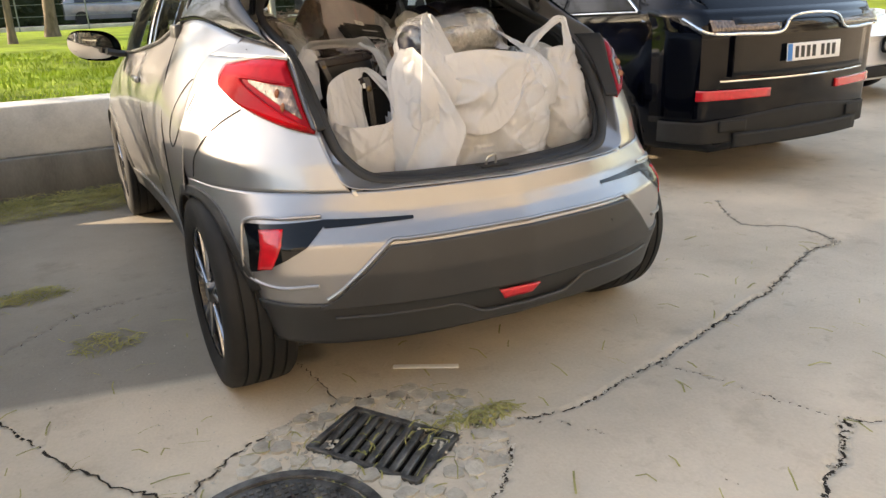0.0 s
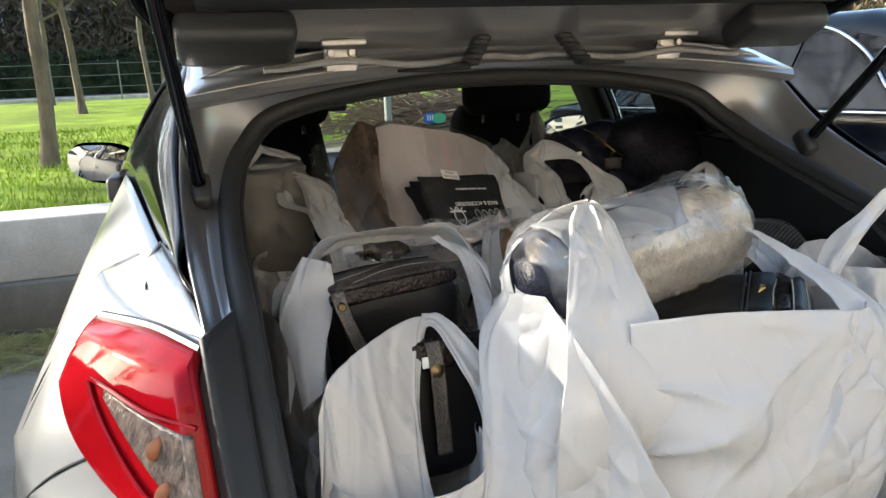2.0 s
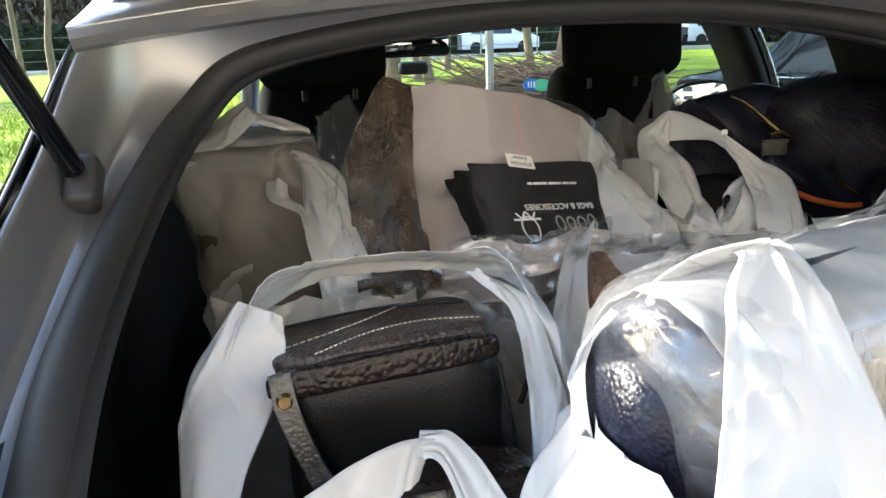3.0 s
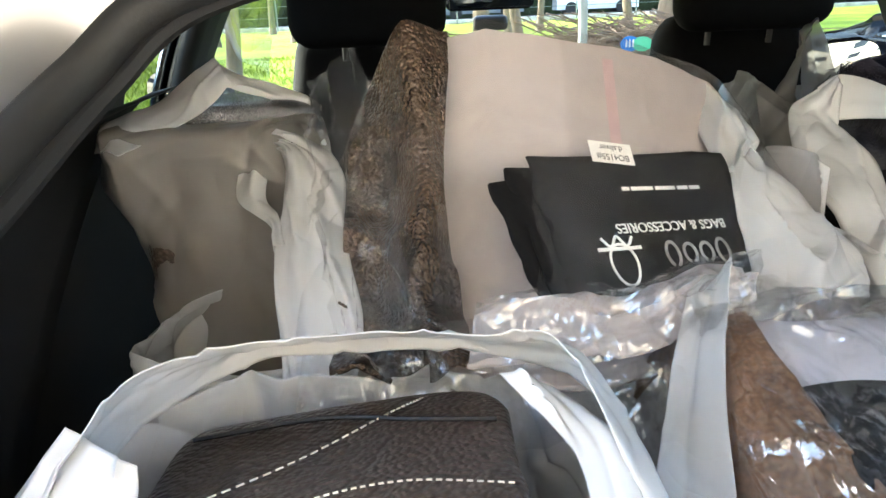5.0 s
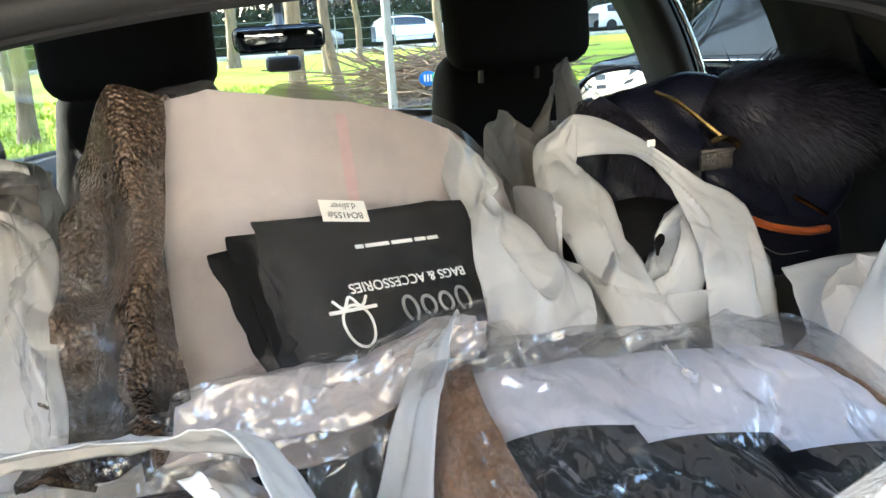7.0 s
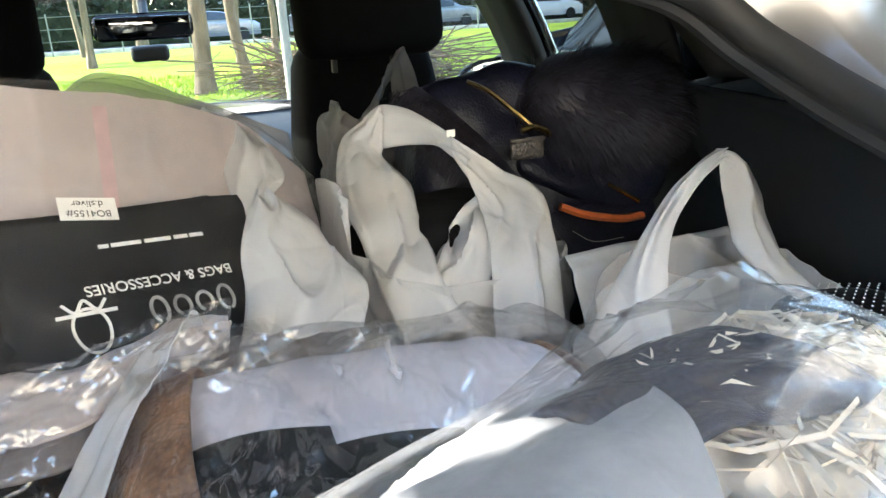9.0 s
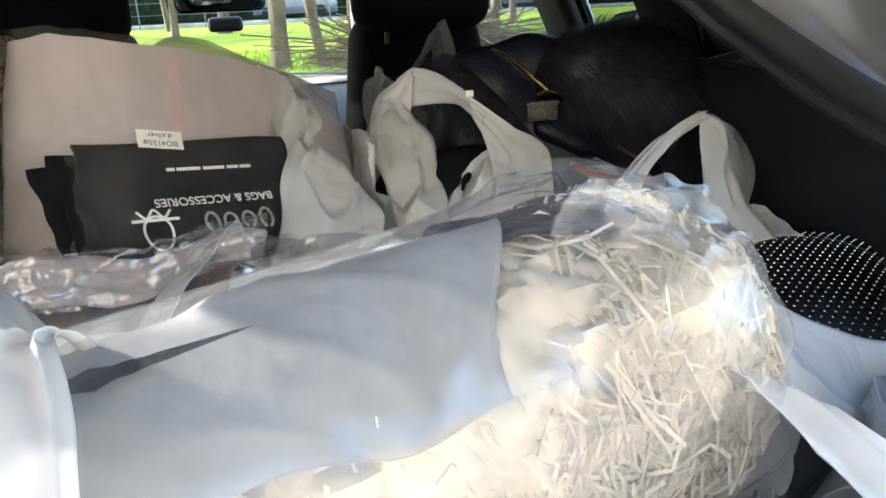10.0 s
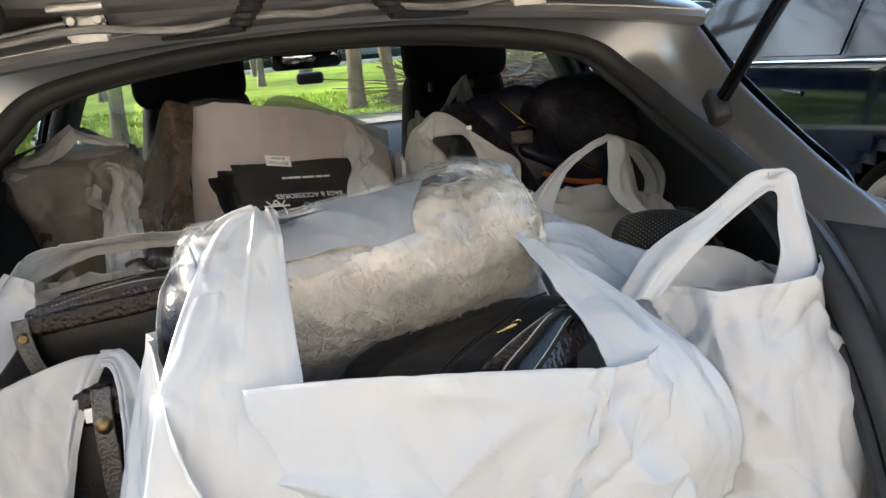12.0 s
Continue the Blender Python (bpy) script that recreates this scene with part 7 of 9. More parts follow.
flap(back_left, ((-0.437, 1.13, 1.103), (-0.473, 1.10, 1.059), (-0.486, 1.06, 1.023), (-0.478, 1.0, 0.984), (-0.472, 0.95, 0.930)), ((-0.397, 1.11, 1.092), (-0.397, 1.09, 1.066), (-0.409, 1.05, 1.028), (-0.428, 1.0, 0.995), (-0.435, 0.965, 0.95)), BAG_WHITE, 61, "side_film", pleats=2.0, depth=0.007, bulge=0.10)
flap(back_left, ((-0.220, 1.16, 1.105), (-0.185, 1.12, 1.075), (-0.182, 1.07, 1.031), (-0.187, 1.03, 0.997), (-0.195, 0.99, 0.93)), ((-0.188, 1.16, 1.090), (-0.163, 1.12, 1.081), (-0.155, 1.07, 1.041), (-0.155, 1.03, 1.012), (-0.165, 0.99, 0.94)), BAG_WHITE, 62, "side_film", pleats=2.0, depth=0.006, bulge=0.10)


def cushion(cx, cy, cz, sx, sy, sz, m=None, e=3.0, bump=0.004, seed=1, nu=48, nv=28):
    """A soft rounded block, as a handbag or a stuffed parcel."""
    m = m if m is not None else Matrix.Identity(4)

    def fn(u, v):
        a, b = 2 * math.pi * u, math.pi * (v - 0.5)
        ca, sa = math.cos(a), math.sin(a)
        cb, sb = math.cos(b), math.sin(b)
        f = lambda t: math.copysign(abs(t) ** (2 / e), t)
        p = Vector((sx / 2 * f(ca) * f(cb), sy / 2 * f(sa) * f(cb), sz / 2 * f(sb)))
        n = p.normalized()
        p += n * bump * noise.noise((p.x * 16 + seed, p.y * 16, p.z * 16))
        return tuple(Vector((cx, cy, cz)) + m @ p)
    return grid(fn, nu, nv, True)


def stitches(pts, root, n, length=0.005, r=0.0006):
    bits = []
    for i in range(n):
        a, b = Vector(curve(pts, (i + 0.15) / n)), Vector(curve(pts, (i + 0.75) / n))
        bits.append(tube([tuple(a), tuple(a.lerp(b, 0.5)), tuple(b)], r, 5, 2))
    return tagged(part("stitching", join(*bits), THREAD, root, "pale stitching"), kind="stuff")


# dark handbag in the left bag
HB = Matrix.Rotation(0.04, 4, "Z") @ Matrix.Rotation(-0.17, 4, "X") @ Matrix.Rotation(-0.09, 4, "Y")
hb_at = Matrix.Translation((-0.303, 1.132, 0.957)) @ HB
hb = thing("dark_handbag", "black leather handbag with croc trim and snake-print straps", "handbag", (-0.305, 1.135, 0.85))
part("body", moved(cushion(0, 0, 0, 0.205, 0.19, 0.205, None, 6.0, 0.010, 3, 80, 60), hb_at), BLACK_LEATHER, hb)
part("top_panel", moved(cushion(0.0, 0.008, 0.092, 0.200, 0.172, 0.034, None, 6.0, 0.007, 4, 80, 30), hb_at), BROWN_HIDE, hb, "dark brown hide top")
part("croc_trim", moved(cushion(0.0, -0.087, 0.088, 0.203, 0.020, 0.026, None, 5.0, 0.004, 5, 60, 24), hb_at), PATENT_CROC, hb, "glossy croc trim")
part("strap", moved(strap(((-0.090, -0.094, 0.100), (-0.088, -0.102, 0.070), (-0.078, -0.106, 0.030), (-0.062, -0.109, -0.015), (-0.050, -0.110, -0.045)), (0.020, 0.020, 0.019, 0.019, 0.022), (SIDE, SIDE, (1, 0, 0.3), (1, 0, 0.35), SIDE), 2, 1, 0.0006, 6, 24, 0.0), hb_at), SNAKE, hb, "grey snake-print strap", thick=0.003)
for px, py, pz in ((-0.089, -0.103, 0.078), (-0.054, -0.113, -0.036)):
    part("rivet", moved(lathe([(-0.003, 0), (-0.003, 0.005), (0.0, 0.008)], 16, "y"), hb_at @ Matrix.Translation((px, py, pz))), ANTIQUE, hb)
part("zip", moved(tube([(-0.080, -0.097, -0.075), (-0.092, -0.097, -0.05), (-0.096, -0.094, -0.02)], 0.0028, 6, 12), hb_at), BRASS, hb)
stitches([tuple(hb_at @ Vector(p)) for p in ((-0.092, -0.045, 0.109), (-0.02, -0.005, 0.112), (0.035, 0.05, 0.112), (0.06, 0.085, 0.106))], hb, 34)
stitches([tuple(hb_at @ Vector(p)) for p in ((-0.06, -0.073, 0.106), (-0.01, -0.050, 0.111), (0.04, -0.045, 0.112), (0.094, -0.055, 0.107))], hb, 34)
stitches([tuple(hb_at @ Vector(p)) for p in ((-0.060, -0.105, -0.060), (-0.03, -0.107, -0.066), (0.03, -0.107, -0.062), (0.07, -0.105, -0.05))], hb, 30)
part("seam", moved(tube([(-0.09, 0.06, 0.109), (-0.01, 0.055, 0.112), (0.05, 0.03, 0.112), (0.094, 0.02, 0.109)], 0.0016, 6, 24), hb_at), BLACK_LEATHER, hb)
part("front_seam", moved(tube([(0.098, -0.088, 0.07), (0.100, -0.095, 0.0), (0.096, -0.095, -0.07)], 0.0022, 6, 20), hb_at), BLACK_LEATHER, hb)

# small black handbag in the near left bag
sb_at = Matrix.Translation((-0.278, 0.972, 0.902)) @ Matrix.Rotation(0.10, 4, "Z") @ Matrix.Rotation(-0.15, 4, "X")
sb = thing("small_black_handbag", "small black handbag with a riveted snake-print strap", "handbag", (-0.275, 0.925, 0.80))
part("body", moved(cushion(0, 0, 0, 0.17, 0.08, 0.20, None, 6.0, 0.005, 8), sb_at), BLACK_LEATHER, sb)
part("flap", moved(cushion(0.0, -0.008, 0.080, 0.165, 0.075, 0.045, None, 5.0, 0.004, 9), sb_at), PATENT_CROC, sb, "dark croc flap")
part("strap", moved(strap(((-0.012, -0.044, 0.10), (-0.012, -0.056, 0.065), (-0.012, -0.057, 0.0), (-0.012, -0.056, -0.06)), (0.022, 0.022, 0.022, 0.024), (SIDE,) * 4, 3, 1, 0.0006, 6, 24, 0.0), sb_at), SNAKE, sb, "grey snake-print strap", thick=0.003)
part("rivet", moved(lathe([(-0.004, 0), (-0.004, 0.004), (-0.002, 0.007), (0.0, 0.010)], 18, "y"), sb_at @ Matrix.Translation((-0.012, -0.060, 0.062))), ANTIQUE, sb)
part("paper_tag", moved(box(-0.018, -0.052, 0.074, 0.026, 0.004, 0.016, 0.001), sb_at), LABEL_WHITE, sb, "grey-white paper tag")


# ---- big clear parcel: bronze leather bag, tissue, black cloth pouches ----
def parcel_surface(u, v, off=0.0, wave=0.0, seed=1):
    """v from the foot of the sloping face over the ridge and down the back."""
    x = lerp(-0.340, 0.105, u)
    shift = 0.46 * max(0.0, x + 0.13) + 0.05 * max(0.0, -0.30 - x)
    ridge = knots((0, 0.06, 0.15, 0.32, 0.6, 0.85, 1), (1.185, 1.232, 1.262, 1.272, 1.248, 1.212, 1.175), u)
    if v < 0.6:
        w = v / 0.6
        y, z = lerp(1.275, 1.505, w), lerp(1.03, ridge, w - 0.25 * math.sin(math.pi * w))
        bl = off
        y, z = y - 0.70 * bl, z + 0.71 * bl
    else:
        w = (v - 0.6) / 0.4
        y, z = lerp(1.505, 1.70, w), lerp(ridge, 1.02, w ** 1.5) + off * (1 - w)
        y, z = y + off * w - 0.70 * off * (1 - w), z - 0.29 * off * (1 - w)
    k = wave * crease((x, y, z), seed, 1.3)
    side = 1 - 0.25 * (abs(2 * u - 1) ** 6)
    return x, y + shift - 0.7 * k, (z - 1.03) * side + 1.03 + 0.7 * k


parcel = thing("clear_parcel", "clear parcel with bronze leather bag, grey tissue and black pouches", "parcel", (-0.15, 1.42, 1.0), group="clear parcels")
part("tissue", grid(lambda u, v: parcel_surface(lerp(0.212, 1.0, u), v, 0.0, 0.008, 2), 110, 90), PAPER, parcel, "grey packing tissue", thick=0.003)


def leather_strip(u, v):
    edge = 0.232 + 0.012 * math.sin(9 * v) - 0.006 * noise.noise((v * 14, 0, 0)) + (0.03 * max(0, 0.35 - v))
    uu = lerp(0.03, edge, u)
    x, y, z = parcel_surface(uu, lerp(0.02, 0.72, v), 0.020, 0.0, 3)
    fold = 0.016 * math.sin(2.4 * math.pi * u + 5 * v + 1.2 * math.sin(7 * v)) + 0.024 * smooth01(1.15 - v) * ridged(u * 1.6 + v * 2.4, v * 4.2, 1.3) + 0.016 * smooth01(1.0 - v) * facets(u * 2.2 + v * 2, v * 7 - u * 2, 4)
    return x, y - 0.7 * fold, z + 0.7 * fold


part("leather_bag", grid(leather_strip, 60, 130), BROWN_LEATHER, parcel, "crumpled bronze leather bag", thick=0.004)
part("tear_strip", grid(lambda u, v: parcel_surface(lerp(0.565, 0.590, u), lerp(0.34, 0.58, v), 0.003, 0.003, 2), 4, 20), PINK_STRIP, parcel, "faint pink tear strip")
part("pale_label", grid(lambda u, v: parcel_surface(lerp(0.405, 0.515, u), lerp(0.32, 0.40, v), 0.0025, 0.003, 2), 6, 6), LABEL_WHITE, parcel, "pale label under the film")

# black pouches: local x to the right as seen, y up the slope
ex = Vector((0.885, 0.455, -0.085)).normalized()
ey = Vector((-0.22, 0.60, 0.74))
ey = (ey - ex * ey.dot(ex)).normalized()
ez = ex.cross(ey)
POUCH = Matrix(((ex.x, ey.x, ez.x, -0.082), (ex.y, ey.y, ez.y, 1.412), (ex.z, ey.z, ez.z, 1.099), (0, 0, 0, 1)))


def pouch(dx, dy, dz, turn, w, h, seed):
    def fn(u, v):
        x, y = (u - 0.5) * w, (v - 0.5) * h
        x += 0.004 * noise.noise((v * 6, seed, 0)) * (1 if u > 0.9 or u < 0.1 else 0)
        z = 0.004 * math.sin(4 * u + seed) + 0.0035 * ridged(u * 2.5, v * 2 + seed, 0)
        return x, y, z
    return moved(grid(fn, 24, 18), POUCH @ Matrix.Translation((dx, dy, dz)) @ Matrix.Rotation(turn, 4, "Z"))


for k, (dx, dy, dz, tn, w, h) in enumerate(((-0.020, -0.004, 0.004, 0.10, 0.215, 0.135), (-0.006, 0.000, 0.009, 0.03, 0.215, 0.135), (0.012, 0.000, 0.015, -0.05, 0.215, 0.135))):
    part("pouch", pouch(dx, dy, dz, tn, w, h, k + 2), NONWOVEN, parcel, "black non-woven dust pouch", thick=0.003)
PR = POUCH @ Matrix.Translation((0.010, 0.0, 0.0262)) @ Matrix.Rotation(-0.05, 4, "Z") @ Matrix.Rotation(math.pi, 4, "Z")
text_mesh("BAGS & ACCESSORIES", 0.0125, PRINT, PR @ Matrix.Translation((-0.012, 0.006, 0)), "lettering", parcel)
for bx0, bw in ((-0.044, 0.012), (-0.030, 0.012), (-0.010, 0.022), (0.016, 0.024), (0.034, 0.008)):
    part("print_bar", moved(box(bx0 - 0.010, -0.030, 0.0, bw, 0.0034, 0.0006), PR), PRINT, parcel)
for i in range(4):
    oval = [(-0.058 + 0.019 * i + 0.0065 * math.sin(a), 0.032 + (0.0085 if i % 3 else 0.011) * math.cos(a), 0.0) for a in np.linspace(0.4, 6.0, 17)]
    part("logo_oval", moved(tube(oval, 0.0016, 5, 34, flat=0.4), PR), PRINT_GREY, parcel)
drop = [(0.052 + 0.013 * math.sin(a), 0.036 + 0.020 * math.cos(a) * (1 if math.cos(a) > 0 else 0.8), 0.0) for a in np.linspace(0, 6.2832, 25)]
part("logo_outline", moved(tube(drop, 0.0013, 5, 50, flat=0.4), PR), PRINT, parcel)
part("logo_crown", moved(tube([(0.036, 0.014, 0), (0.044, 0.022, 0), (0.052, 0.013, 0), (0.060, 0.022, 0), (0.068, 0.014, 0)], 0.0014, 5, 24, flat=0.4), PR), PRINT, parcel)
part("logo_brim", moved(box(0.052, 0.024, 0, 0.044, 0.003, 0.0006), PR), PRINT, parcel)
tag_at = POUCH @ Matrix.Translation((-0.012, 0.066, 0.027)) @ Matrix.Rotation(-0.16, 4, "Z")
tag = part("price_tag", moved(box(0, 0, 0, 0.044, 0.021, 0.0006, 0.0), tag_at), LABEL_WHITE, parcel, "white printed tag")
flip = Matrix.Rotation(math.pi, 4, "Z")
text_mesh("BO4155#", 0.0085, INK, tag_at @ flip @ Matrix.Translation((0, 0.0045, 0.0008)), "lettering", tag, 0.0001)
text_mesh("d.sliver", 0.0085, INK, tag_at @ flip @ Matrix.Translation((0, -0.0045, 0.0008)), "lettering", tag, 0.0001)
part("film", grid(lambda u, v: parcel_surface(lerp(-0.05, 1.02, u), lerp(0.0, 0.95, v), 0.042 - 0.030 * smooth01((v * 0.95 - 0.42) / 0.18), 0.008 + 0.020 * max(0, 0.25 - v) / 0.25, 7), 150, 130), FILM, parcel, "clear film wrap", angle=80)
def hem(u, v):
    x, y, z = parcel_surface(lerp(-0.02, 0.98, u), lerp(0.0, 0.13, v), 0.052, 0.0, 9)
    k = 0.055 * crease((x, y * 1.4, z), 4, 2.2) * (1 - 0.75 * v)
    drop = 0.035 * (1 - v) ** 2
    return x, y - 0.6 * k - drop, z + 0.6 * k - drop


part("film_hem", grid(hem, 170, 44), FILM_HEM, parcel, "crinkled film hem", angle=25)
FOLD_U = ((-0.225, 1.265, 1.090), (-0.171, 1.285, 1.099), (-0.14, 1.30, 1.094), (-0.111, 1.315, 1.085), (-0.078, 1.335, 1.085), (-0.043, 1.35, 1.088), (-0.007, 1.36, 1.083))
FOLD_L = ((-0.235, 1.215, 1.075), (-0.169, 1.23, 1.075), (-0.133, 1.245, 1.068), (-0.101, 1.26, 1.066), (-0.074, 1.28, 1.068), (-0.043, 1.30, 1.071), (-0.011, 1.32, 1.070))
part("tissue_fold", ribbon(FOLD_U, FOLD_L, 31, 3.0, 0.007, 0.20, 40, 110, 0.016), PAPER, parcel, "gathered tissue at the foot of the parcel", thick=0.002)
part("fold_film", ribbon([(x, y - 0.006, z + 0.010) for x, y, z in FOLD_U], [(x, y - 0.012, z + 0.006) for x, y, z in FOLD_L], 33, 3.0, 0.008, 0.22, 60, 150, 0.030), FILM_HEM, parcel, "crumpled clear film over the fold", angle=22)
part("loose_film", ribbon(((-0.372, 1.53, 1.215), (-0.362, 1.47, 1.150), (-0.345, 1.38, 1.110), (-0.325, 1.29, 1.060)), ((-0.318, 1.50, 1.262), (-0.292, 1.44, 1.190), (-0.275, 1.36, 1.140), (-0.262, 1.27, 1.085)), 35, 4.0, 0.012, 0.20, 60, 120, 0.040), FILM_SOFT, parcel, "loose crumpled film at the parcel's end", angle=22)

strip = bag("white_shopping_bag", "white plastic carrier bag squeezed under the clear parcel", sack(((FLOOR_Z, 0.02, 1.52, 0.16, 0.12), (0.80, 0.02, 1.50, 0.18, 0.14), (0.95, 0.03, 1.50, 0.17, 0.13), (1.02, 0.04, 1.50, 0.15, 0.11)), 17, None, 0.01), BAG_MILKY, (0.02, 1.52, FLOOR_Z))
flap(strip, ((-0.001, 1.615, 1.211), (0.013, 1.575, 1.187), (0.015, 1.53, 1.158), (0.018, 1.495, 1.135), (0.028, 1.475, 1.132)), ((0.013, 1.615, 1.208), (0.05, 1.585, 1.194), (0.068, 1.55, 1.167), (0.07, 1.525, 1.149), (0.053, 1.50, 1.14)), BAG_WHITE, 7, pleats=2.2, depth=0.007, bulge=0.16, amp=0.010)
flap(strip, ((0.029, 1.485, 1.137), (0.014, 1.43, 1.114), (0.011, 1.395, 1.088), (0.002, 1.36, 1.066), (-0.014, 1.33, 1.040)), ((0.053, 1.50, 1.147), (0.084, 1.475, 1.119), (0.098, 1.44, 1.093), (0.117, 1.405, 1.071), (0.10, 1.36, 1.050)), BAG_WHITE, 27, pleats=2.6, depth=0.010, bulge=0.14, amp=0.010, nu=44)

# second clear parcel, nearer
def parcel2(u, v, off=0.0, wave=0.0, seed=1):
    """v from the near foot up over the flat top and down behind."""
    x = lerp(-0.105, 0.245, u)
    prof = curve(((1.02, 0.92), (1.040, 1.00), (1.075, 1.040), (1.16, 1.060), (1.255, 1.070), (1.30, 1.045), (1.32, 0.97)), v)
    crown = 0.010 * (1 - (2 * u - 1) ** 2) - 0.05 * abs(2 * u - 1) ** 8
    k = wave * crease((x, prof[0], prof[1]), seed, 1.4)
    tilt = -0.06 * (u - 0.3)
    return x, prof[0] - off * 0.6 * (1 if v < 0.4 else -0.6) - 0.5 * k + tilt, prof[1] + crown + off + 0.8 * k


parcel_b = thing("clear_parcel", "clear plastic parcel with tan leather, tissue and black pouches", "parcel", (0.05, 1.17, 0.94), group="clear parcels")
part("tissue", grid(lambda u, v: parcel2(lerp(0.15, 0.90, u), lerp(0.0, 1.0, v), 0.0, 0.009, 5), 70, 60), LIT_PAPER, parcel_b, "grey packing tissue", thick=0.003)
part("leather_bag", grid(lambda u, v: parcel2(lerp(0.02, 0.20 + 0.02 * math.sin(8 * v), u), lerp(0.05, 0.9, v), 0.006, 0.010, 6), 24, 50), TAN_LEATHER, parcel_b, "tan leather bag", thick=0.004)
part("leather_bag", grid(lambda u, v: parcel2(lerp(0.885, 1.0, u), lerp(0.05, 0.9, v), 0.004, 0.010, 8), 16, 50), TAN_LEATHER, parcel_b, "tan leather bag", thick=0.004)
for k in range(3):
    part("pouch", grid(lambda u, v: parcel2(lerp((0.155, 0.36, 0.56)[k], (0.40, 0.60, 0.86)[k], u), lerp(0.0, (0.53, 0.49, 0.45)[k] + 0.010 * math.sin(3 * u), v), 0.004 + 0.003 * k, 0.004, 9 + k), 20, 20), NONWOVEN, parcel_b, "black non-woven dust pouch", thick=0.003)
part("print_bar", grid(lambda u, v: parcel2(lerp(0.70, 0.84, u), lerp(0.15, 0.165, v), 0.015, 0.0, 9), 8, 2), PRINT, parcel_b)
part("film", grid(lambda u, v: parcel2(lerp(-0.03, 1.04, u), lerp(0, 1, v), 0.016 + 0.008 * smooth01((v - 0.66) / 0.2), 0.026 + 0.02 * smooth01((v - 0.68) / 0.2), 12), 170, 140), FILM_HEM, parcel_b, "crinkled clear film wrap", angle=24)
under_b = bag("white_shopping_bag", "white plastic carrier bag under the near clear parcel", sack(((FLOOR_Z, 0.04, 1.18, 0.14, 0.11), (0.80, 0.04, 1.18, 0.155, 0.13), (0.92, 0.04, 1.18, 0.15, 0.125)), 23, None, 0.01), BAG_MILKY, (0.04, 1.18, FLOOR_Z))
handle(under_b, ((-0.035, 1.345, 1.06), (-0.040, 1.328, 1.096), (-0.062, 1.285, 1.088), (-0.098, 1.20, 1.064), (-0.122, 1.12, 1.02), (-0.128, 1.06, 0.94)), (0.028, 0.026, 0.030, 0.036, 0.045, 0.06), ((0.7, -0.3, 0.6), (0.8, -0.3, 0.5), (0.8, -0.5, 0.3), (0.8, -0.4, 0.4), (0.8, -0.3, 0.3), SIDE), BAG_WHITE, 9, pleats=2, depth=0.004, nv=60)
cord = thing("loose_cable", "loose black cord lying between the bags", "cord", (-0.16, 1.10, 0.98))
part("cord", tube([(-0.19, 1.06, 1.01), (-0.165, 1.10, 1.03), (-0.14, 1.13, 1.02), (-0.135, 1.10, 1.0), (-0.16, 1.07, 0.985)], 0.003, 6, 40), BLACK_LEATHER, cord)

# far left: thin grey bag with glittering contents, and a white looped handle before it
far_left = bag("thin_grey_bag", "thin grey plastic bag round brown contents with white handles", sack(((FLOOR_Z, -0.455, 1.60, 0.085, 0.10), (0.85, -0.458, 1.60, 0.090, 0.105), (0.97, -0.460, 1.605, 0.092, 0.105), (1.10, -0.472, 1.615, 0.098, 0.105), (1.178, -0.478, 1.62, 0.102, 0.100), (1.192, -0.478, 1.63, 0.085, 0.080)), 27, None, 0.011, 5.0), BAG_THIN, (-0.46, 1.60, FLOOR_Z))
part("filling", cushion(-0.466, 1.61, 0.905, 0.172, 0.185, 0.52, None, 6.0, 0.012, 6), BROWN_HIDE, far_left, "brown contents seen through the film")
part("glitter_cloth", cushion(-0.450, 1.625, 1.188, 0.155, 0.12, 0.045, None, 3.0, 0.006, 7), CRYSTAL, far_left, "dark cloth with glittering stones")
flap(far_left, ((-0.577, 1.52, 1.170), (-0.576, 1.55, 1.194), (-0.531, 1.575, 1.209), (-0.498, 1.59, 1.233), (-0.469, 1.59, 1.252)), ((-0.545, 1.495, 1.172), (-0.528, 1.525, 1.180), (-0.490, 1.545, 1.194), (-0.475, 1.57, 1.205), (-0.452, 1.58, 1.228)), BAG_WHITE, 11, pleats=2.0, depth=0.004)
flap(far_left, ((-0.472, 1.588, 1.252), (-0.453, 1.60, 1.236), (-0.415, 1.605, 1.222), (-0.382, 1.61, 1.208)), ((-0.462, 1.583, 1.224), (-0.447, 1.59, 1.217), (-0.410, 1.595, 1.204), (-0.377, 1.60, 1.192)), BAG_WHITE, 12, pleats=1.5, depth=0.003)
looped = bag("white_bag_loop", "milky white carrier bag with a gathered looped handle", sack(((FLOOR_Z, -0.41, 1.42, 0.09, 0.10), (0.85, -0.41, 1.42, 0.105, 0.115), (0.98, -0.41, 1.42, 0.10, 0.11), (1.03, -0.41, 1.42, 0.09, 0.10)), 29, None, 0.009), BAG_MILKY, (-0.41, 1.42, FLOOR_Z))
flap(looped, ((-0.386, 1.40, 1.100), (-0.394, 1.43, 1.114), (-0.437, 1.49, 1.125), (-0.440, 1.52, 1.151), (-0.437, 1.54, 1.172), (-0.418, 1.54, 1.180), (-0.397, 1.53, 1.184)), ((-0.377, 1.40, 1.106), (-0.389, 1.44, 1.121), (-0.408, 1.48, 1.126), (-0.411, 1.51, 1.143), (-0.407, 1.53, 1.152), (-0.396, 1.53, 1.163), (-0.393, 1.53, 1.168)), BAG_WHITE, 13, pleats=1.5, depth=0.004)
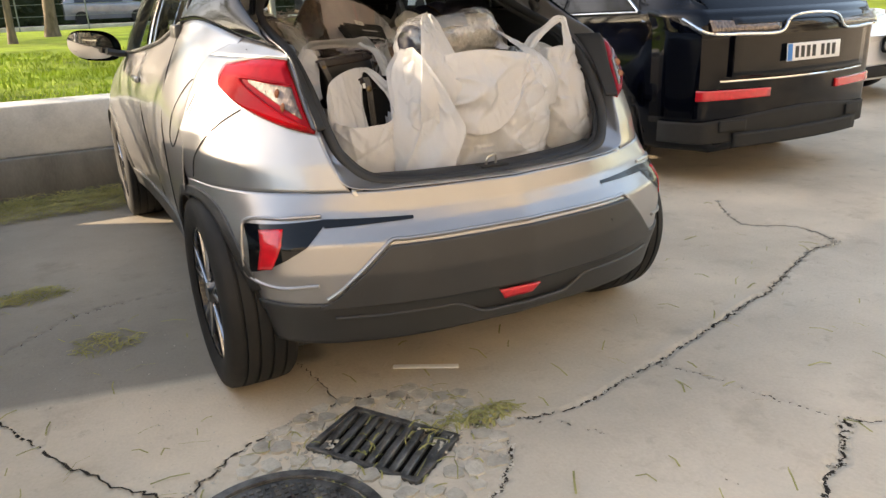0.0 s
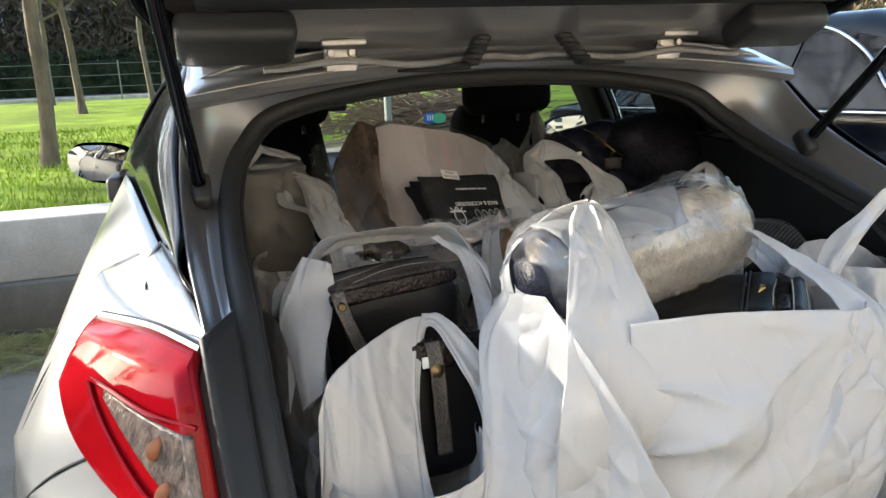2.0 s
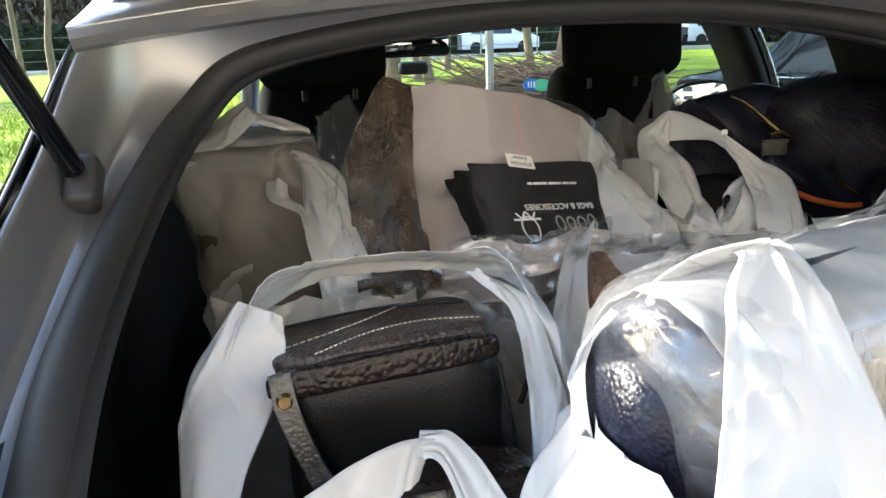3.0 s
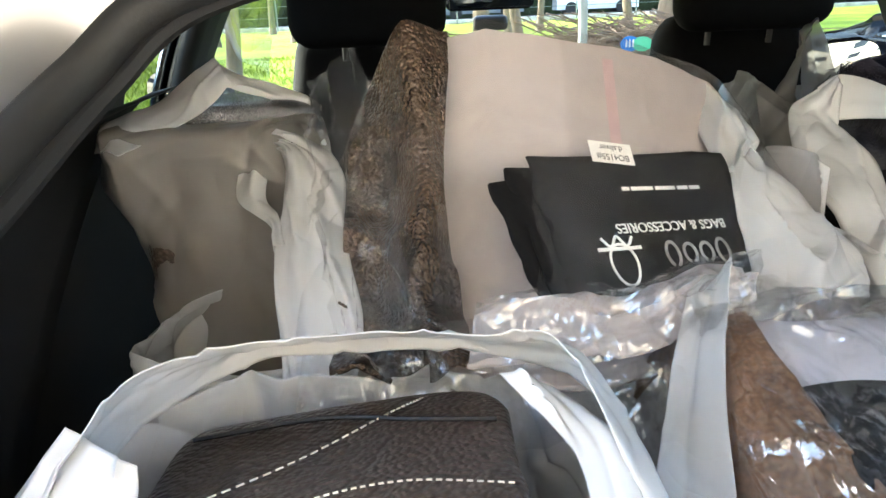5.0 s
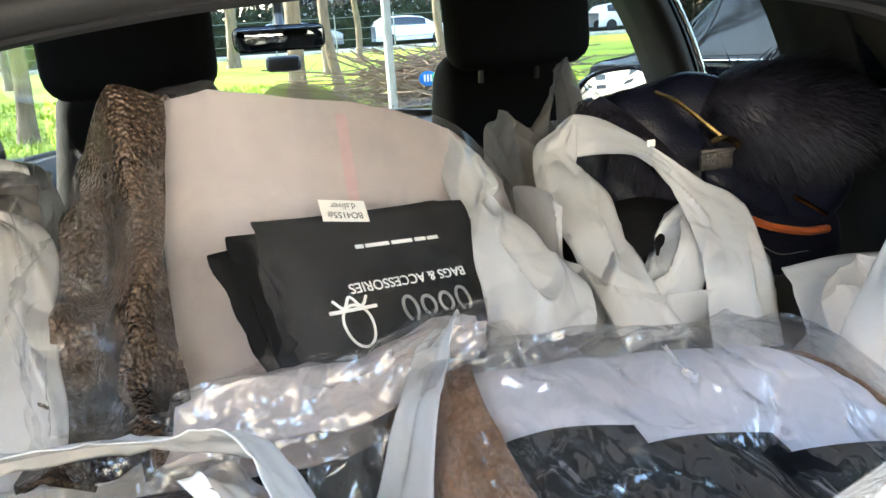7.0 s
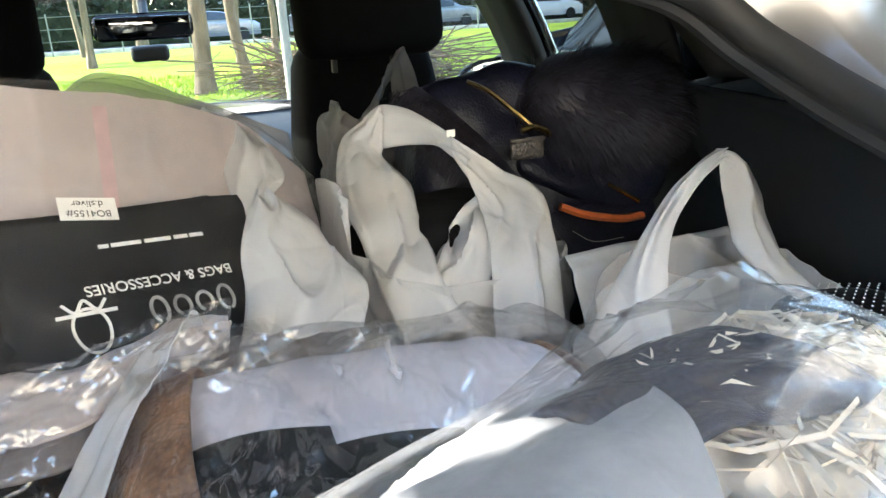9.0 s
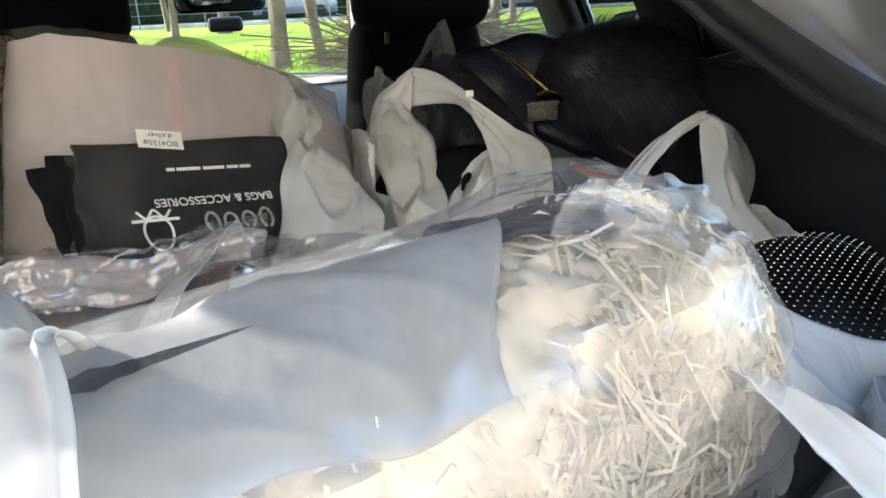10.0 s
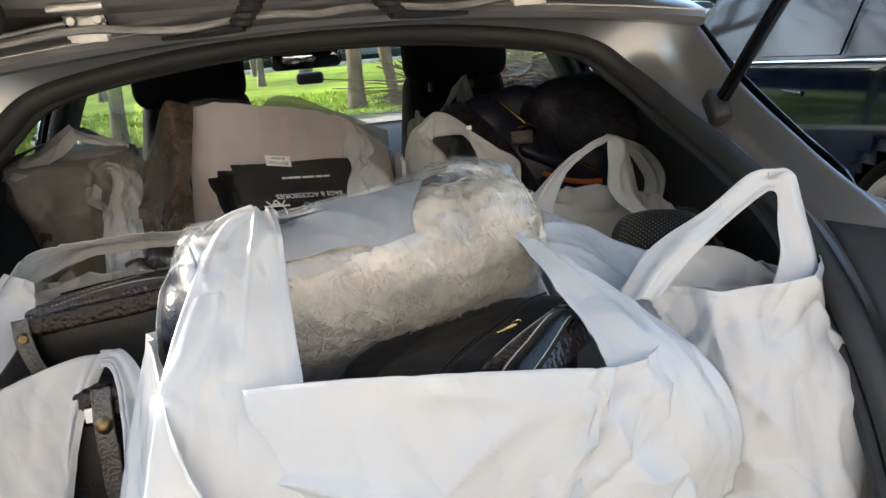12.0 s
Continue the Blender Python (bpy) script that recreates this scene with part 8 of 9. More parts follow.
flap(looped, ((-0.401, 1.53, 1.186), (-0.375, 1.525, 1.176), (-0.348, 1.50, 1.166), (-0.331, 1.46, 1.148), (-0.329, 1.42, 1.123), (-0.321, 1.37, 1.10), (-0.309, 1.32, 1.072), (-0.312, 1.28, 1.035)), ((-0.401, 1.53, 1.169), (-0.391, 1.50, 1.153), (-0.389, 1.46, 1.126), (-0.387, 1.41, 1.105), (-0.383, 1.37, 1.085), (-0.372, 1.32, 1.062), (-0.365, 1.28, 1.030)), BAG_WHITE, 43, pleats=4.0, depth=0.006, bulge=0.15, nu=40)

# behind: bag with a tall double handle, thin grey bag, fur bag
tall = bag("white_carrier_bag", "white plastic carrier bag with a wide open handle loop", sack(((FLOOR_Z, 0.25, 1.56, 0.11, 0.12), (0.85, 0.245, 1.55, 0.125, 0.135), (0.98, 0.24, 1.54, 0.120, 0.13), (1.05, 0.235, 1.535, 0.112, 0.12)), 33, lambda a: 0.09 * max(0.0, -math.cos(a)) ** 2 * (1 if math.sin(a) > -0.3 else 0.4), 0.011), BAG_MILKY, (0.27, 1.56, FLOOR_Z))
flap(tall, ((0.206, 1.64, 1.201), (0.187, 1.645, 1.184), (0.159, 1.645, 1.165), (0.139, 1.60, 1.142), (0.128, 1.545, 1.115), (0.133, 1.50, 1.093), (0.134, 1.455, 1.071), (0.135, 1.42, 1.052), (0.143, 1.38, 1.015)), ((0.207, 1.63, 1.190), (0.199, 1.615, 1.156), (0.194, 1.60, 1.144), (0.211, 1.56, 1.122), (0.205, 1.52, 1.099), (0.201, 1.48, 1.080), (0.201, 1.455, 1.068), (0.196, 1.42, 1.052), (0.209, 1.38, 1.020)), BAG_WHITE, 14, pleats=2.2, depth=0.007, bulge=0.12, amp=0.009, nv=110)
flap(tall, ((0.184, 1.64, 1.189), (0.206, 1.64, 1.202), (0.232, 1.625, 1.197), (0.250, 1.59, 1.184), (0.261, 1.555, 1.171), (0.273, 1.53, 1.148)), ((0.188, 1.625, 1.151), (0.202, 1.62, 1.154), (0.229, 1.605, 1.157), (0.250, 1.575, 1.158), (0.259, 1.545, 1.149), (0.265, 1.525, 1.141)), BAG_WHITE, 44, pleats=1.6, depth=0.004, bulge=0.10)
flap(tall, ((0.258, 1.55, 1.172), (0.305, 1.53, 1.133), (0.332, 1.51, 1.118), (0.340, 1.49, 1.102), (0.328, 1.45, 1.077), (0.315, 1.41, 1.050), (0.300, 1.37, 1.000)), ((0.258, 1.545, 1.151), (0.262, 1.505, 1.120), (0.259, 1.475, 1.097), (0.253, 1.445, 1.075), (0.244, 1.42, 1.056), (0.228, 1.375, 1.000)), BAG_WHITE, 45, pleats=2.4, depth=0.008, bulge=0.10, amp=0.010, nu=40)
flap(tall, ((0.285, 1.53, 1.106), (0.237, 1.515, 1.089), (0.225, 1.49, 1.073), (0.208, 1.47, 1.066), (0.190, 1.45, 1.050)), ((0.256, 1.43, 1.065), (0.241, 1.42, 1.040), (0.210, 1.41, 1.025), (0.194, 1.415, 1.020), (0.180, 1.41, 1.010)), BAG_WHITE, 46, "gusset", pleats=3.0, depth=0.010, bulge=0.12, amp=0.012, nu=40)
handle(tall, ((0.165, 1.66, 1.02), (0.19, 1.68, 1.10), (0.235, 1.675, 1.06), (0.29, 1.64, 1.0)), (0.06, 0.05, 0.05, 0.06), ((0.9, 0.2, 0), (0.5, 0.2, 0.8), (0.3, 0.3, 0.8), SIDE), BAG_WHITE, 15)
part("tape_end", box(0.259, 1.552, 1.174, 0.010, 0.002, 0.008, 0.0005), LABEL_WHITE, tall)
part("cloth_wad", cushion(0.25, 1.56, 0.98, 0.24, 0.20, 0.24, None, 3.5, 0.006, 12), SEAT_CLOTH, tall, "black cloth contents")
thin = bag("thin_grey_bag", "thin grey plastic bag with limp handles behind the others", sack(((0.89, 0.29, 1.92, 0.09, 0.10), (1.02, 0.285, 1.90, 0.11, 0.115), (1.10, 0.28, 1.89, 0.10, 0.10), (1.165, 0.275, 1.88, 0.075, 0.075)), 37, lambda a: 0.02 * math.cos(2 * a), 0.012), BAG_THIN, (0.29, 1.92, 0.89))
handle(thin, ((0.225, 1.82, 1.10), (0.235, 1.83, 1.165), (0.275, 1.88, 1.205), (0.318, 1.945, 1.235), (0.330, 1.965, 1.240), (0.325, 1.93, 1.20), (0.315, 1.88, 1.14)), (0.06, 0.055, 0.045, 0.036, 0.032, 0.04, 0.06), ((0.9, 0.2, 0.2), (0.7, 0.1, 0.6), (0.4, 0, 0.8), (0.3, -0.2, 0.8), (0.6, -0.6, 0.4), (0.9, -0.2, 0.2), SIDE), BAG_THIN, 16, pleats=2, depth=0.005)
part("filling", cushion(0.29, 1.91, 0.99, 0.17, 0.19, 0.19, None, 3.0, 0.01, 14), SEAT_CLOTH, thin, "dark contents seen through the film")
limp = bag("thin_grey_bag", "thin grey plastic bag with limp handles beyond the parcel", sack(((0.89, -0.06, 1.92, 0.12, 0.09), (1.0, -0.06, 1.91, 0.15, 0.11), (1.12, -0.06, 1.90, 0.14, 0.10), (1.175, -0.06, 1.89, 0.11, 0.07)), 39, None, 0.012), BAG_THIN, (-0.06, 1.92, 0.89))
handle(limp, ((-0.185, 1.84, 1.16), (-0.165, 1.88, 1.205), (-0.125, 1.92, 1.232), (-0.07, 1.92, 1.226), (0.00, 1.88, 1.195), (0.07, 1.83, 1.165), (0.12, 1.80, 1.14)), (0.03, 0.032, 0.034, 0.034, 0.034, 0.034, 0.04), ((0, 0.5, 0.8),) * 7, BAG_THIN, 17, pleats=2, depth=0.004)

fur = thing("fur_handbag", "navy handbag covered in dark blue-black fur with brass zips", "handbag", (0.46, 1.70, 0.95))
part("body", cushion(0.43, 1.72, 1.095, 0.36, 0.20, 0.25, Matrix.Rotation(-0.10, 4, "Z") @ Matrix.Rotation(-0.35, 4, "X"), 3.6, 0.018, 15, 90, 60), NAVY_HIDE, fur, "navy leather body")
part("flap", cushion(0.475, 1.645, 1.085, 0.20, 0.05, 0.085, Matrix.Rotation(0.45, 4, "Y") @ Matrix.Rotation(-0.5, 4, "X"), 4.0, 0.012, 18, 60, 30), NAVY_HIDE, fur, "creased navy flap")
part("zip", tube([(0.322, 1.655, 1.218), (0.345, 1.64, 1.205), (0.372, 1.622, 1.178), (0.392, 1.610, 1.158)], 0.0032, 6, 24), BRASS, fur, "brass zip")
part("zip_pull", join(box(0.375, 1.600, 1.135, 0.045, 0.006, 0.022, 0.003), box(0.375, 1.598, 1.148, 0.047, 0.005, 0.006, 0.002)), SNAKE, fur, "grey leather zip pull")
part("zip_puller", tube([(0.368, 1.603, 1.158), (0.385, 1.600, 1.162), (0.400, 1.598, 1.156), (0.404, 1.598, 1.150)], 0.004, 6, 12), BRASS, fur)
part("piping", tube([(0.412, 1.585, 1.062), (0.445, 1.580, 1.048), (0.495, 1.580, 1.036), (0.535, 1.588, 1.032)], 0.0055, 6, 30), ORANGE, fur, "orange piping")
part("pocket_zip", tube([(0.490, 1.600, 1.078), (0.515, 1.590, 1.062), (0.530, 1.588, 1.052)], 0.003, 6, 14), BRASS, fur)
part("pocket", cushion(0.475, 1.625, 1.01, 0.20, 0.07, 0.085, Matrix.Rotation(-0.3, 4, "X"), 4.0, 0.008, 19, 60, 30), NAVY_HIDE, fur, "front pocket")
stitches([(0.425, 1.578, 1.03), (0.455, 1.576, 1.012), (0.50, 1.578, 1.010)], fur, 26, r=0.0005)
rf = random.Random(41)
hv, hf = [], []


def tuft(p, n, flow, L, w, tip):
    s = flow.cross(n).normalized() * w
    o = len(hv)
    hv.extend([tuple(p - s), tuple(p + s), tuple(p + flow * (L * 0.6) + s * 0.7), tuple(p + flow * (L * 0.6) - s * 0.7), tuple(p + flow * L + tip)])
    hf.extend([(o, o + 1, o + 2, o + 3), (o + 3, o + 2, o + 4)])


for _ in range(15000):
    a, b = rf.uniform(0, 2 * math.pi), rf.uniform(-0.9, 1.5)
    n = Vector((math.cos(a) * math.cos(b), math.sin(a) * math.cos(b), math.sin(b)))
    p = Vector((0.512, 1.675, 1.165)) + Vector((n.x * 0.128, n.y * 0.085, n.z * 0.075))
    lock = noise.noise(p * 22)
    flow = (n * 0.7 + Vector((0.75, -0.25, -0.55 + 0.5 * lock)) + Vector((rf.gauss(0, 0.22), rf.gauss(0, 0.22), rf.gauss(0, 0.22)))).normalized()
    tuft(p, n, flow, rf.uniform(0.020, 0.045), rf.uniform(0.0005, 0.0011), Vector((0, 0, -0.006)))
for _ in range(7000):
    t = rf.random()
    n = Vector((rf.gauss(-0.3, 0.5), rf.gauss(-0.8, 0.4), rf.gauss(0.3, 0.5))).normalized()
    p = Vector(curve(((0.255, 1.70, 1.190), (0.285, 1.665, 1.160), (0.335, 1.63, 1.10), (0.395, 1.60, 1.00)), t)) + n * 0.028
    flow = (n * 0.5 + Vector((rf.gauss(-0.3, 0.4), rf.gauss(-0.2, 0.3), rf.gauss(-0.9, 0.3)))).normalized()
    tuft(p, n, flow, rf.uniform(0.012, 0.026), rf.uniform(0.0005, 0.001), Vector((0, 0, -0.004)))
tagged(part("fur", (hv, hf), FUR, fur, "dark blue-black fur", smooth=False), kind="stuff")
part("fur_pad", cushion(0.512, 1.675, 1.165, 0.262, 0.175, 0.155, None, 2.1, 0.008, 16), FUR, fur)
part("fur_edge", tube([(0.255, 1.70, 1.190), (0.285, 1.665, 1.160), (0.335, 1.63, 1.10), (0.395, 1.60, 1.00)], 0.03, 12, 30), FUR, fur)

ribbed = bag("milky_carrier_bag", "milky carrier bag with thin straps round a studded black purse", sack(((FLOOR_Z, 0.44, 1.27, 0.13, 0.13), (0.80, 0.44, 1.26, 0.15, 0.15), (0.95, 0.44, 1.25, 0.152, 0.15), (1.02, 0.44, 1.25, 0.145, 0.14)), 43, lambda a: 0.05 * max(0.0, math.sin(a)) - 0.02 * max(0, math.cos(a)), 0.010), BAG_MILKY, (0.44, 1.27, FLOOR_Z))
flap(ribbed, ((0.235, 1.25, 0.970), (0.263, 1.27, 1.045), (0.321, 1.30, 1.094), (0.383, 1.335, 1.133), (0.430, 1.36, 1.149), (0.468, 1.372, 1.160)), ((0.350, 1.20, 0.970), (0.325, 1.24, 1.045), (0.359, 1.295, 1.102), (0.406, 1.33, 1.130), (0.451, 1.355, 1.145), (0.476, 1.368, 1.150)), BAG_MILKY, 18, pleats=2.5, depth=0.005, bulge=0.14)
flap(ribbed, ((0.464, 1.372, 1.160), (0.496, 1.375, 1.147), (0.501, 1.345, 1.106), (0.497, 1.30, 1.058), (0.495, 1.25, 1.030), (0.500, 1.19, 1.000)), ((0.465, 1.365, 1.145), (0.458, 1.345, 1.111), (0.443, 1.31, 1.081), (0.444, 1.28, 1.063), (0.468, 1.235, 1.037), (0.470, 1.18, 1.000)), BAG_MILKY, 48, pleats=2.2, depth=0.006, bulge=0.12)
flap(ribbed, ((0.494, 1.385, 1.150), (0.560, 1.43, 1.120), (0.612, 1.46, 1.065), (0.612, 1.47, 1.013), (0.595, 1.47, 0.985)), ((0.505, 1.39, 1.128), (0.545, 1.43, 1.089), (0.573, 1.46, 1.053), (0.575, 1.47, 1.025), (0.560, 1.47, 1.000)), BAG_WHITE, 19, pleats=2.0, depth=0.006, bulge=0.15)
flap(ribbed, ((0.315, 1.40, 1.067), (0.392, 1.42, 1.063), (0.462, 1.43, 1.055), (0.545, 1.44, 1.052)), ((0.290, 1.32, 0.960), (0.358, 1.34, 0.960), (0.423, 1.35, 0.960), (0.495, 1.36, 0.960)), BAG_WHITE, 20, "rear_rim", pleats=2.0, depth=0.006)
purse = thing("studded_purse", "black leather purse covered with small metal studs", "purse", (0.47, 1.16, 0.95))
PU = Matrix.Rotation(-0.45, 4, "Z") @ Matrix.Rotation(0.12, 4, "X")
part("body", cushion(0.47, 1.165, 1.0, 0.155, 0.26, 0.085, PU, 3.0, 0.004, 21), BLACK_LEATHER, purse)
knobs = []
for i in range(-7, 8):
    for j in range(-14, 15):
        px, py = i * 0.0085 + (0.00425 if j % 2 else 0), j * 0.0078
        if (px / 0.068) ** 4 + (py / 0.115) ** 4 < 0.9:
            q = Vector((0.47, 1.165, 1.0)) + PU @ Vector((px, py, 0.0435 * (1 - 0.28 * (px / 0.07) ** 4 - 0.28 * (py / 0.12) ** 4)))
            knobs.append(moved(lathe([(0.0010, 0.0), (0.0008, 0.0007), (0.0, 0.0010)], 6, "z"), Matrix.Translation(q)))
tagged(part("stud_pattern", join(*knobs), STEEL, purse, "rows of small studs"), kind="stuff")

# the roll in clear film, and the black handbag below it
A0, A1 = Vector((-0.165, 0.865, 1.092)), Vector((0.205, 0.965, 1.128))
ax = (A1 - A0).normalized()
upv = (Vector((0, 0, 1)) - ax * ax.z).normalized()
sdv = ax.cross(upv)


def roll_point(t, a, r):
    r = r * (1 - 0.35 * max(0.0, (t - 0.86) / 0.14) ** 2 - 0.30 * max(0.0, (0.08 - t) / 0.08) ** 2)
    return A0.lerp(A1, t) + upv * (r * math.sin(a)) - sdv * (r * math.cos(a) * -1.0)


roll = thing("film_wrapped_roll", "roll of cream stuffing and grey tissue in crinkled clear film", "parcel", (0.02, 0.915, 1.03), group="clear parcels")
part("stuffing", grid(lambda u, v: tuple(roll_point(lerp(0.04, 1.0, v), 2 * math.pi * u, 0.070 + 0.020 * crease((0.12 * math.cos(6.2832 * u), 0.12 * math.sin(6.2832 * u), v * 0.45), 5, 2.6))), 120, 120, True), FLUFF, roll, "cream paper stuffing")


def roll_tissue(u, v):
    t = lerp(0.06, lerp(0.60, 0.74, smooth01(u * 1.6)), v)
    a = lerp(lerp(0.85, 0.42, t), 2.9, u) + 0.10 * noise.noise((t * 9, 0, 3)) * (1 - u)
    return tuple(roll_point(t, a, 0.0805 + 0.004 * noise.noise((u * 4, t * 7, 1)) + 0.0025 * fold(t * 6 + u * 2, u * 3, 4)))


part("tissue", grid(roll_tissue, 60, 70), DIM_PAPER, roll, "grey tissue sheet", thick=0.001)
part("dark_leather", grid(lambda u, v: tuple(roll_point(lerp(-0.01, 0.10, v), lerp(0.0, 6.28, u), 0.076 + 0.004 * noise.noise((u * 5, v * 4, 0)))), 40, 24), NAVY_HIDE, roll, "dark leather end", thick=0.003)
part("dark_leather", grid(lambda u, v: tuple(roll_point(lerp(0.66, 0.84, v), lerp(1.35 + 0.12 * math.sin(4 * v + 1), 3.0, u), 0.0810 + 0.004 * noise.noise((u * 5, v * 4, 9)))), 30, 24), NAVY_HIDE, roll, "dark leather end", thick=0.003)
part("torn_edge", grid(lambda u, v: tuple(roll_point(lerp(0.16, 0.42, v), 1.32 + (u - 0.5) * 0.13 * math.sin(math.pi * v) * (0.5 + 0.8 * abs(noise.noise((v * 9, 2, 5)))), 0.0862)), 4, 30), NAVY_HIDE, roll, "dark gap torn in the tissue")
part("dark_leather", cushion(*A0.lerp(A1, 0.075), 0.105, 0.118, 0.118, None, 2.6, 0.006, 61), NAVY_HIDE, roll, "dark leather end")
rs = random.Random(51)
shreds = []
for _ in range(2600):
    t0 = 0.15 + 0.84 * rs.random() ** 0.55
    a0 = rs.uniform(-1.5, 0.55) if t0 < 0.74 else rs.uniform(-1.6, 2.2)
    lx, la = rs.gauss(0, 0.030), rs.gauss(0, 0.15)
    w = rs.uniform(0.0003, 0.0009)
    r0 = rs.uniform(0.066, 0.079)
    pts = [roll_point(max(0.06, min(0.995, t0 + lx * k)), a0 + la * k + 0.10 * math.sin(3 * k + t0 * 40), r0 + 0.004 * math.sin(2.5 * k + a0 * 9)) for k in (-1, -0.33, 0.33, 1)]
    side = (pts[3] - pts[0]).cross(Vector((rs.gauss(0, 1), rs.gauss(0, 1), rs.gauss(0, 1)))).normalized() * w
    shreds.append(([tuple(p + side * q) for p in pts for q in (-1, 1)], [(0, 1, 3, 2), (2, 3, 5, 4), (4, 5, 7, 6)]))
tagged(part("paper_wool", join(*shreds), FLUFF, roll, "cream paper shreds", smooth=False), kind="stuff")


def roll_film(u, v):
    t, a = lerp(-0.03, 1.05, v), 2 * math.pi * u
    end = smooth01((t - 0.62) / 0.3)
    q = (math.cos(a) * 0.09, math.sin(a) * 0.09, t * 0.4)
    r = 0.0875 + (0.004 + 0.012 * end) * crease(q, 6, 1.2) + 0.010 * end * fold(a * 1.3, t * 1.5, 7) + 0.006 * end * fold(a * 1.9 + t * 3, t * 2.5, 3)
    return tuple(roll_point(t, a, r * (1 - 0.45 * max(0.0, t - 0.95) / 0.1)))


part("film_end", grid(lambda u, v: tuple(roll_point(lerp(-0.055, 0.20, v), 2 * math.pi * u, (0.092 + 0.020 * crease((math.cos(6.2832 * u) * 0.09, math.sin(6.2832 * u) * 0.09, v * 0.12), 8, 2.0)) * (0.55 + 0.45 * smooth01(v * 4)))), 120, 50, True), FILM_SOFT, roll, "crumpled film at the roll's end", angle=24)
part("film", grid(roll_film, 180, 130, True), FILM_BUSY, roll, "crinkled clear film", angle=60)
part("film_tuft", ribbon(((0.110, 0.945, 1.190), (0.130, 0.942, 1.208), (0.150, 0.940, 1.208), (0.172, 0.938, 1.188)), ((0.112, 0.905, 1.192), (0.132, 0.900, 1.198), (0.152, 0.900, 1.195), (0.172, 0.905, 1.178)), 53, 4.0, 0.007, 0.10, 40, 50, 0.014), FILM_BUSY, roll, "loose tuft of film", angle=30)

# face frame of the handbag: x across the seam, y along it, z out of the face
ob_at = Matrix.Translation((0.155, 0.83, 1.066)) @ Matrix.Rotation(-0.714, 4, "Z")
blackbag = thing("black_handbag", "black leather handbag with gilt lettering, glazed croc panel and stitched belt", "handbag", (0.135, 0.805, 0.92))


def bag_face(x, y, lift=0.0):
    """A point of the face: flat to the stitched edge, falling away on both sides and at the ends."""
    drop = 0.30 * max(0.0, -0.007 - x) + 2.4 * max(0.0, x - 0.060) ** 1.5 * 3 + 1.6 * max(0.0, abs(y + 0.02) - 0.085) ** 1.5
    return tuple(ob_at @ Vector((x, y, lift - drop + 0.0025 * noise.noise((x * 22, y * 15, 4.0)))))


def face_panel(x0, x1, y0, y1, lift, puff=0.0):
    """A leather panel on the face between two side lines, plumper in its middle."""
    def fn(u, v):
        y = lerp(y0, y1, v)
        a, b = x0(y), x1(y)
        rim = (1 - (2 * u - 1) ** 6) * (1 - (2 * v - 1) ** 10)
        return bag_face(lerp(a, b, u), y, lift - 0.004 + (0.004 + puff * math.sin(math.pi * u)) * rim)
    return grid(fn, 28, 60)


def bag_side(y):
    return 0.076 if y < 0.008 else 0.076 - 0.75 * (y - 0.008)


def stitch_line(y):
    return 0.0275 + 0.09 * max(0.0, y + 0.02)


part("body", moved(cushion(-0.048, -0.02, -0.062, 0.186, 0.222, 0.085, None, 6.0, 0.003, 31), ob_at), BLACK_LEATHER, blackbag)
part("back_panel", face_panel(lambda y: -0.150, lambda y: -0.0085, -0.130, 0.095, 0.002, 0.003), BLACK_LEATHER, blackbag, thick=0.004)
part("front_panel", face_panel(lambda y: -0.006, lambda y: min(stitch_line(y) + 0.003, bag_side(y)), -0.130, 0.075, 0.003, 0.002), BLACK_LEATHER, blackbag, thick=0.004)
part("glazed_panel", face_panel(lambda y: stitch_line(y) - 0.001, bag_side, -0.130, 0.068, 0.0015, 0.001), PATENT_CROC, blackbag, "glazed dark brown croc panel", thick=0.004)
part("piping", tube([bag_face(-0.0095, y, 0.001) for y in (-0.128, -0.07, 0.0, 0.05, 0.09)], 0.0020, 8, 30), BLACK_LEATHER, blackbag)
part("piping", tube([bag_face(-0.0035, y, 0.0030) for y in (-0.128, -0.07, 0.0, 0.05, 0.09)], 0.0016, 8, 30), BLACK_LEATHER, blackbag)


def belt_strip(u, v):
    y = lerp(0.011, -0.130, v)
    x = lerp(0.0465, 0.0665, u) + 0.003 * math.sin(2.2 * v) + 0.004 * u * v
    rise = 0.013 * smooth01(v * 9) * (1 - 0.7 * smooth01((v - 0.25) / 0.7))
    return bag_face(x, y + 0.006 * u, 0.003 + rise + 0.0015 * math.sin(math.pi * u))


belt = part("belt", grid(belt_strip, 10, 44), BLACK_LEATHER, blackbag, "black belt strap", thick=0.004)
stitches([bag_face(stitch_line(y) + 0.0005, y, 0.0042) for y in (-0.125, -0.08, -0.03, 0.02, 0.062)], blackbag, 46)
for edge in (0.10, 0.90):
    stitches([(q[0], q[1], q[2] + 0.0008) for q in (belt_strip(edge, v) for v in (0.05, 0.2, 0.4, 0.6, 0.8, 0.97))], blackbag, 34)
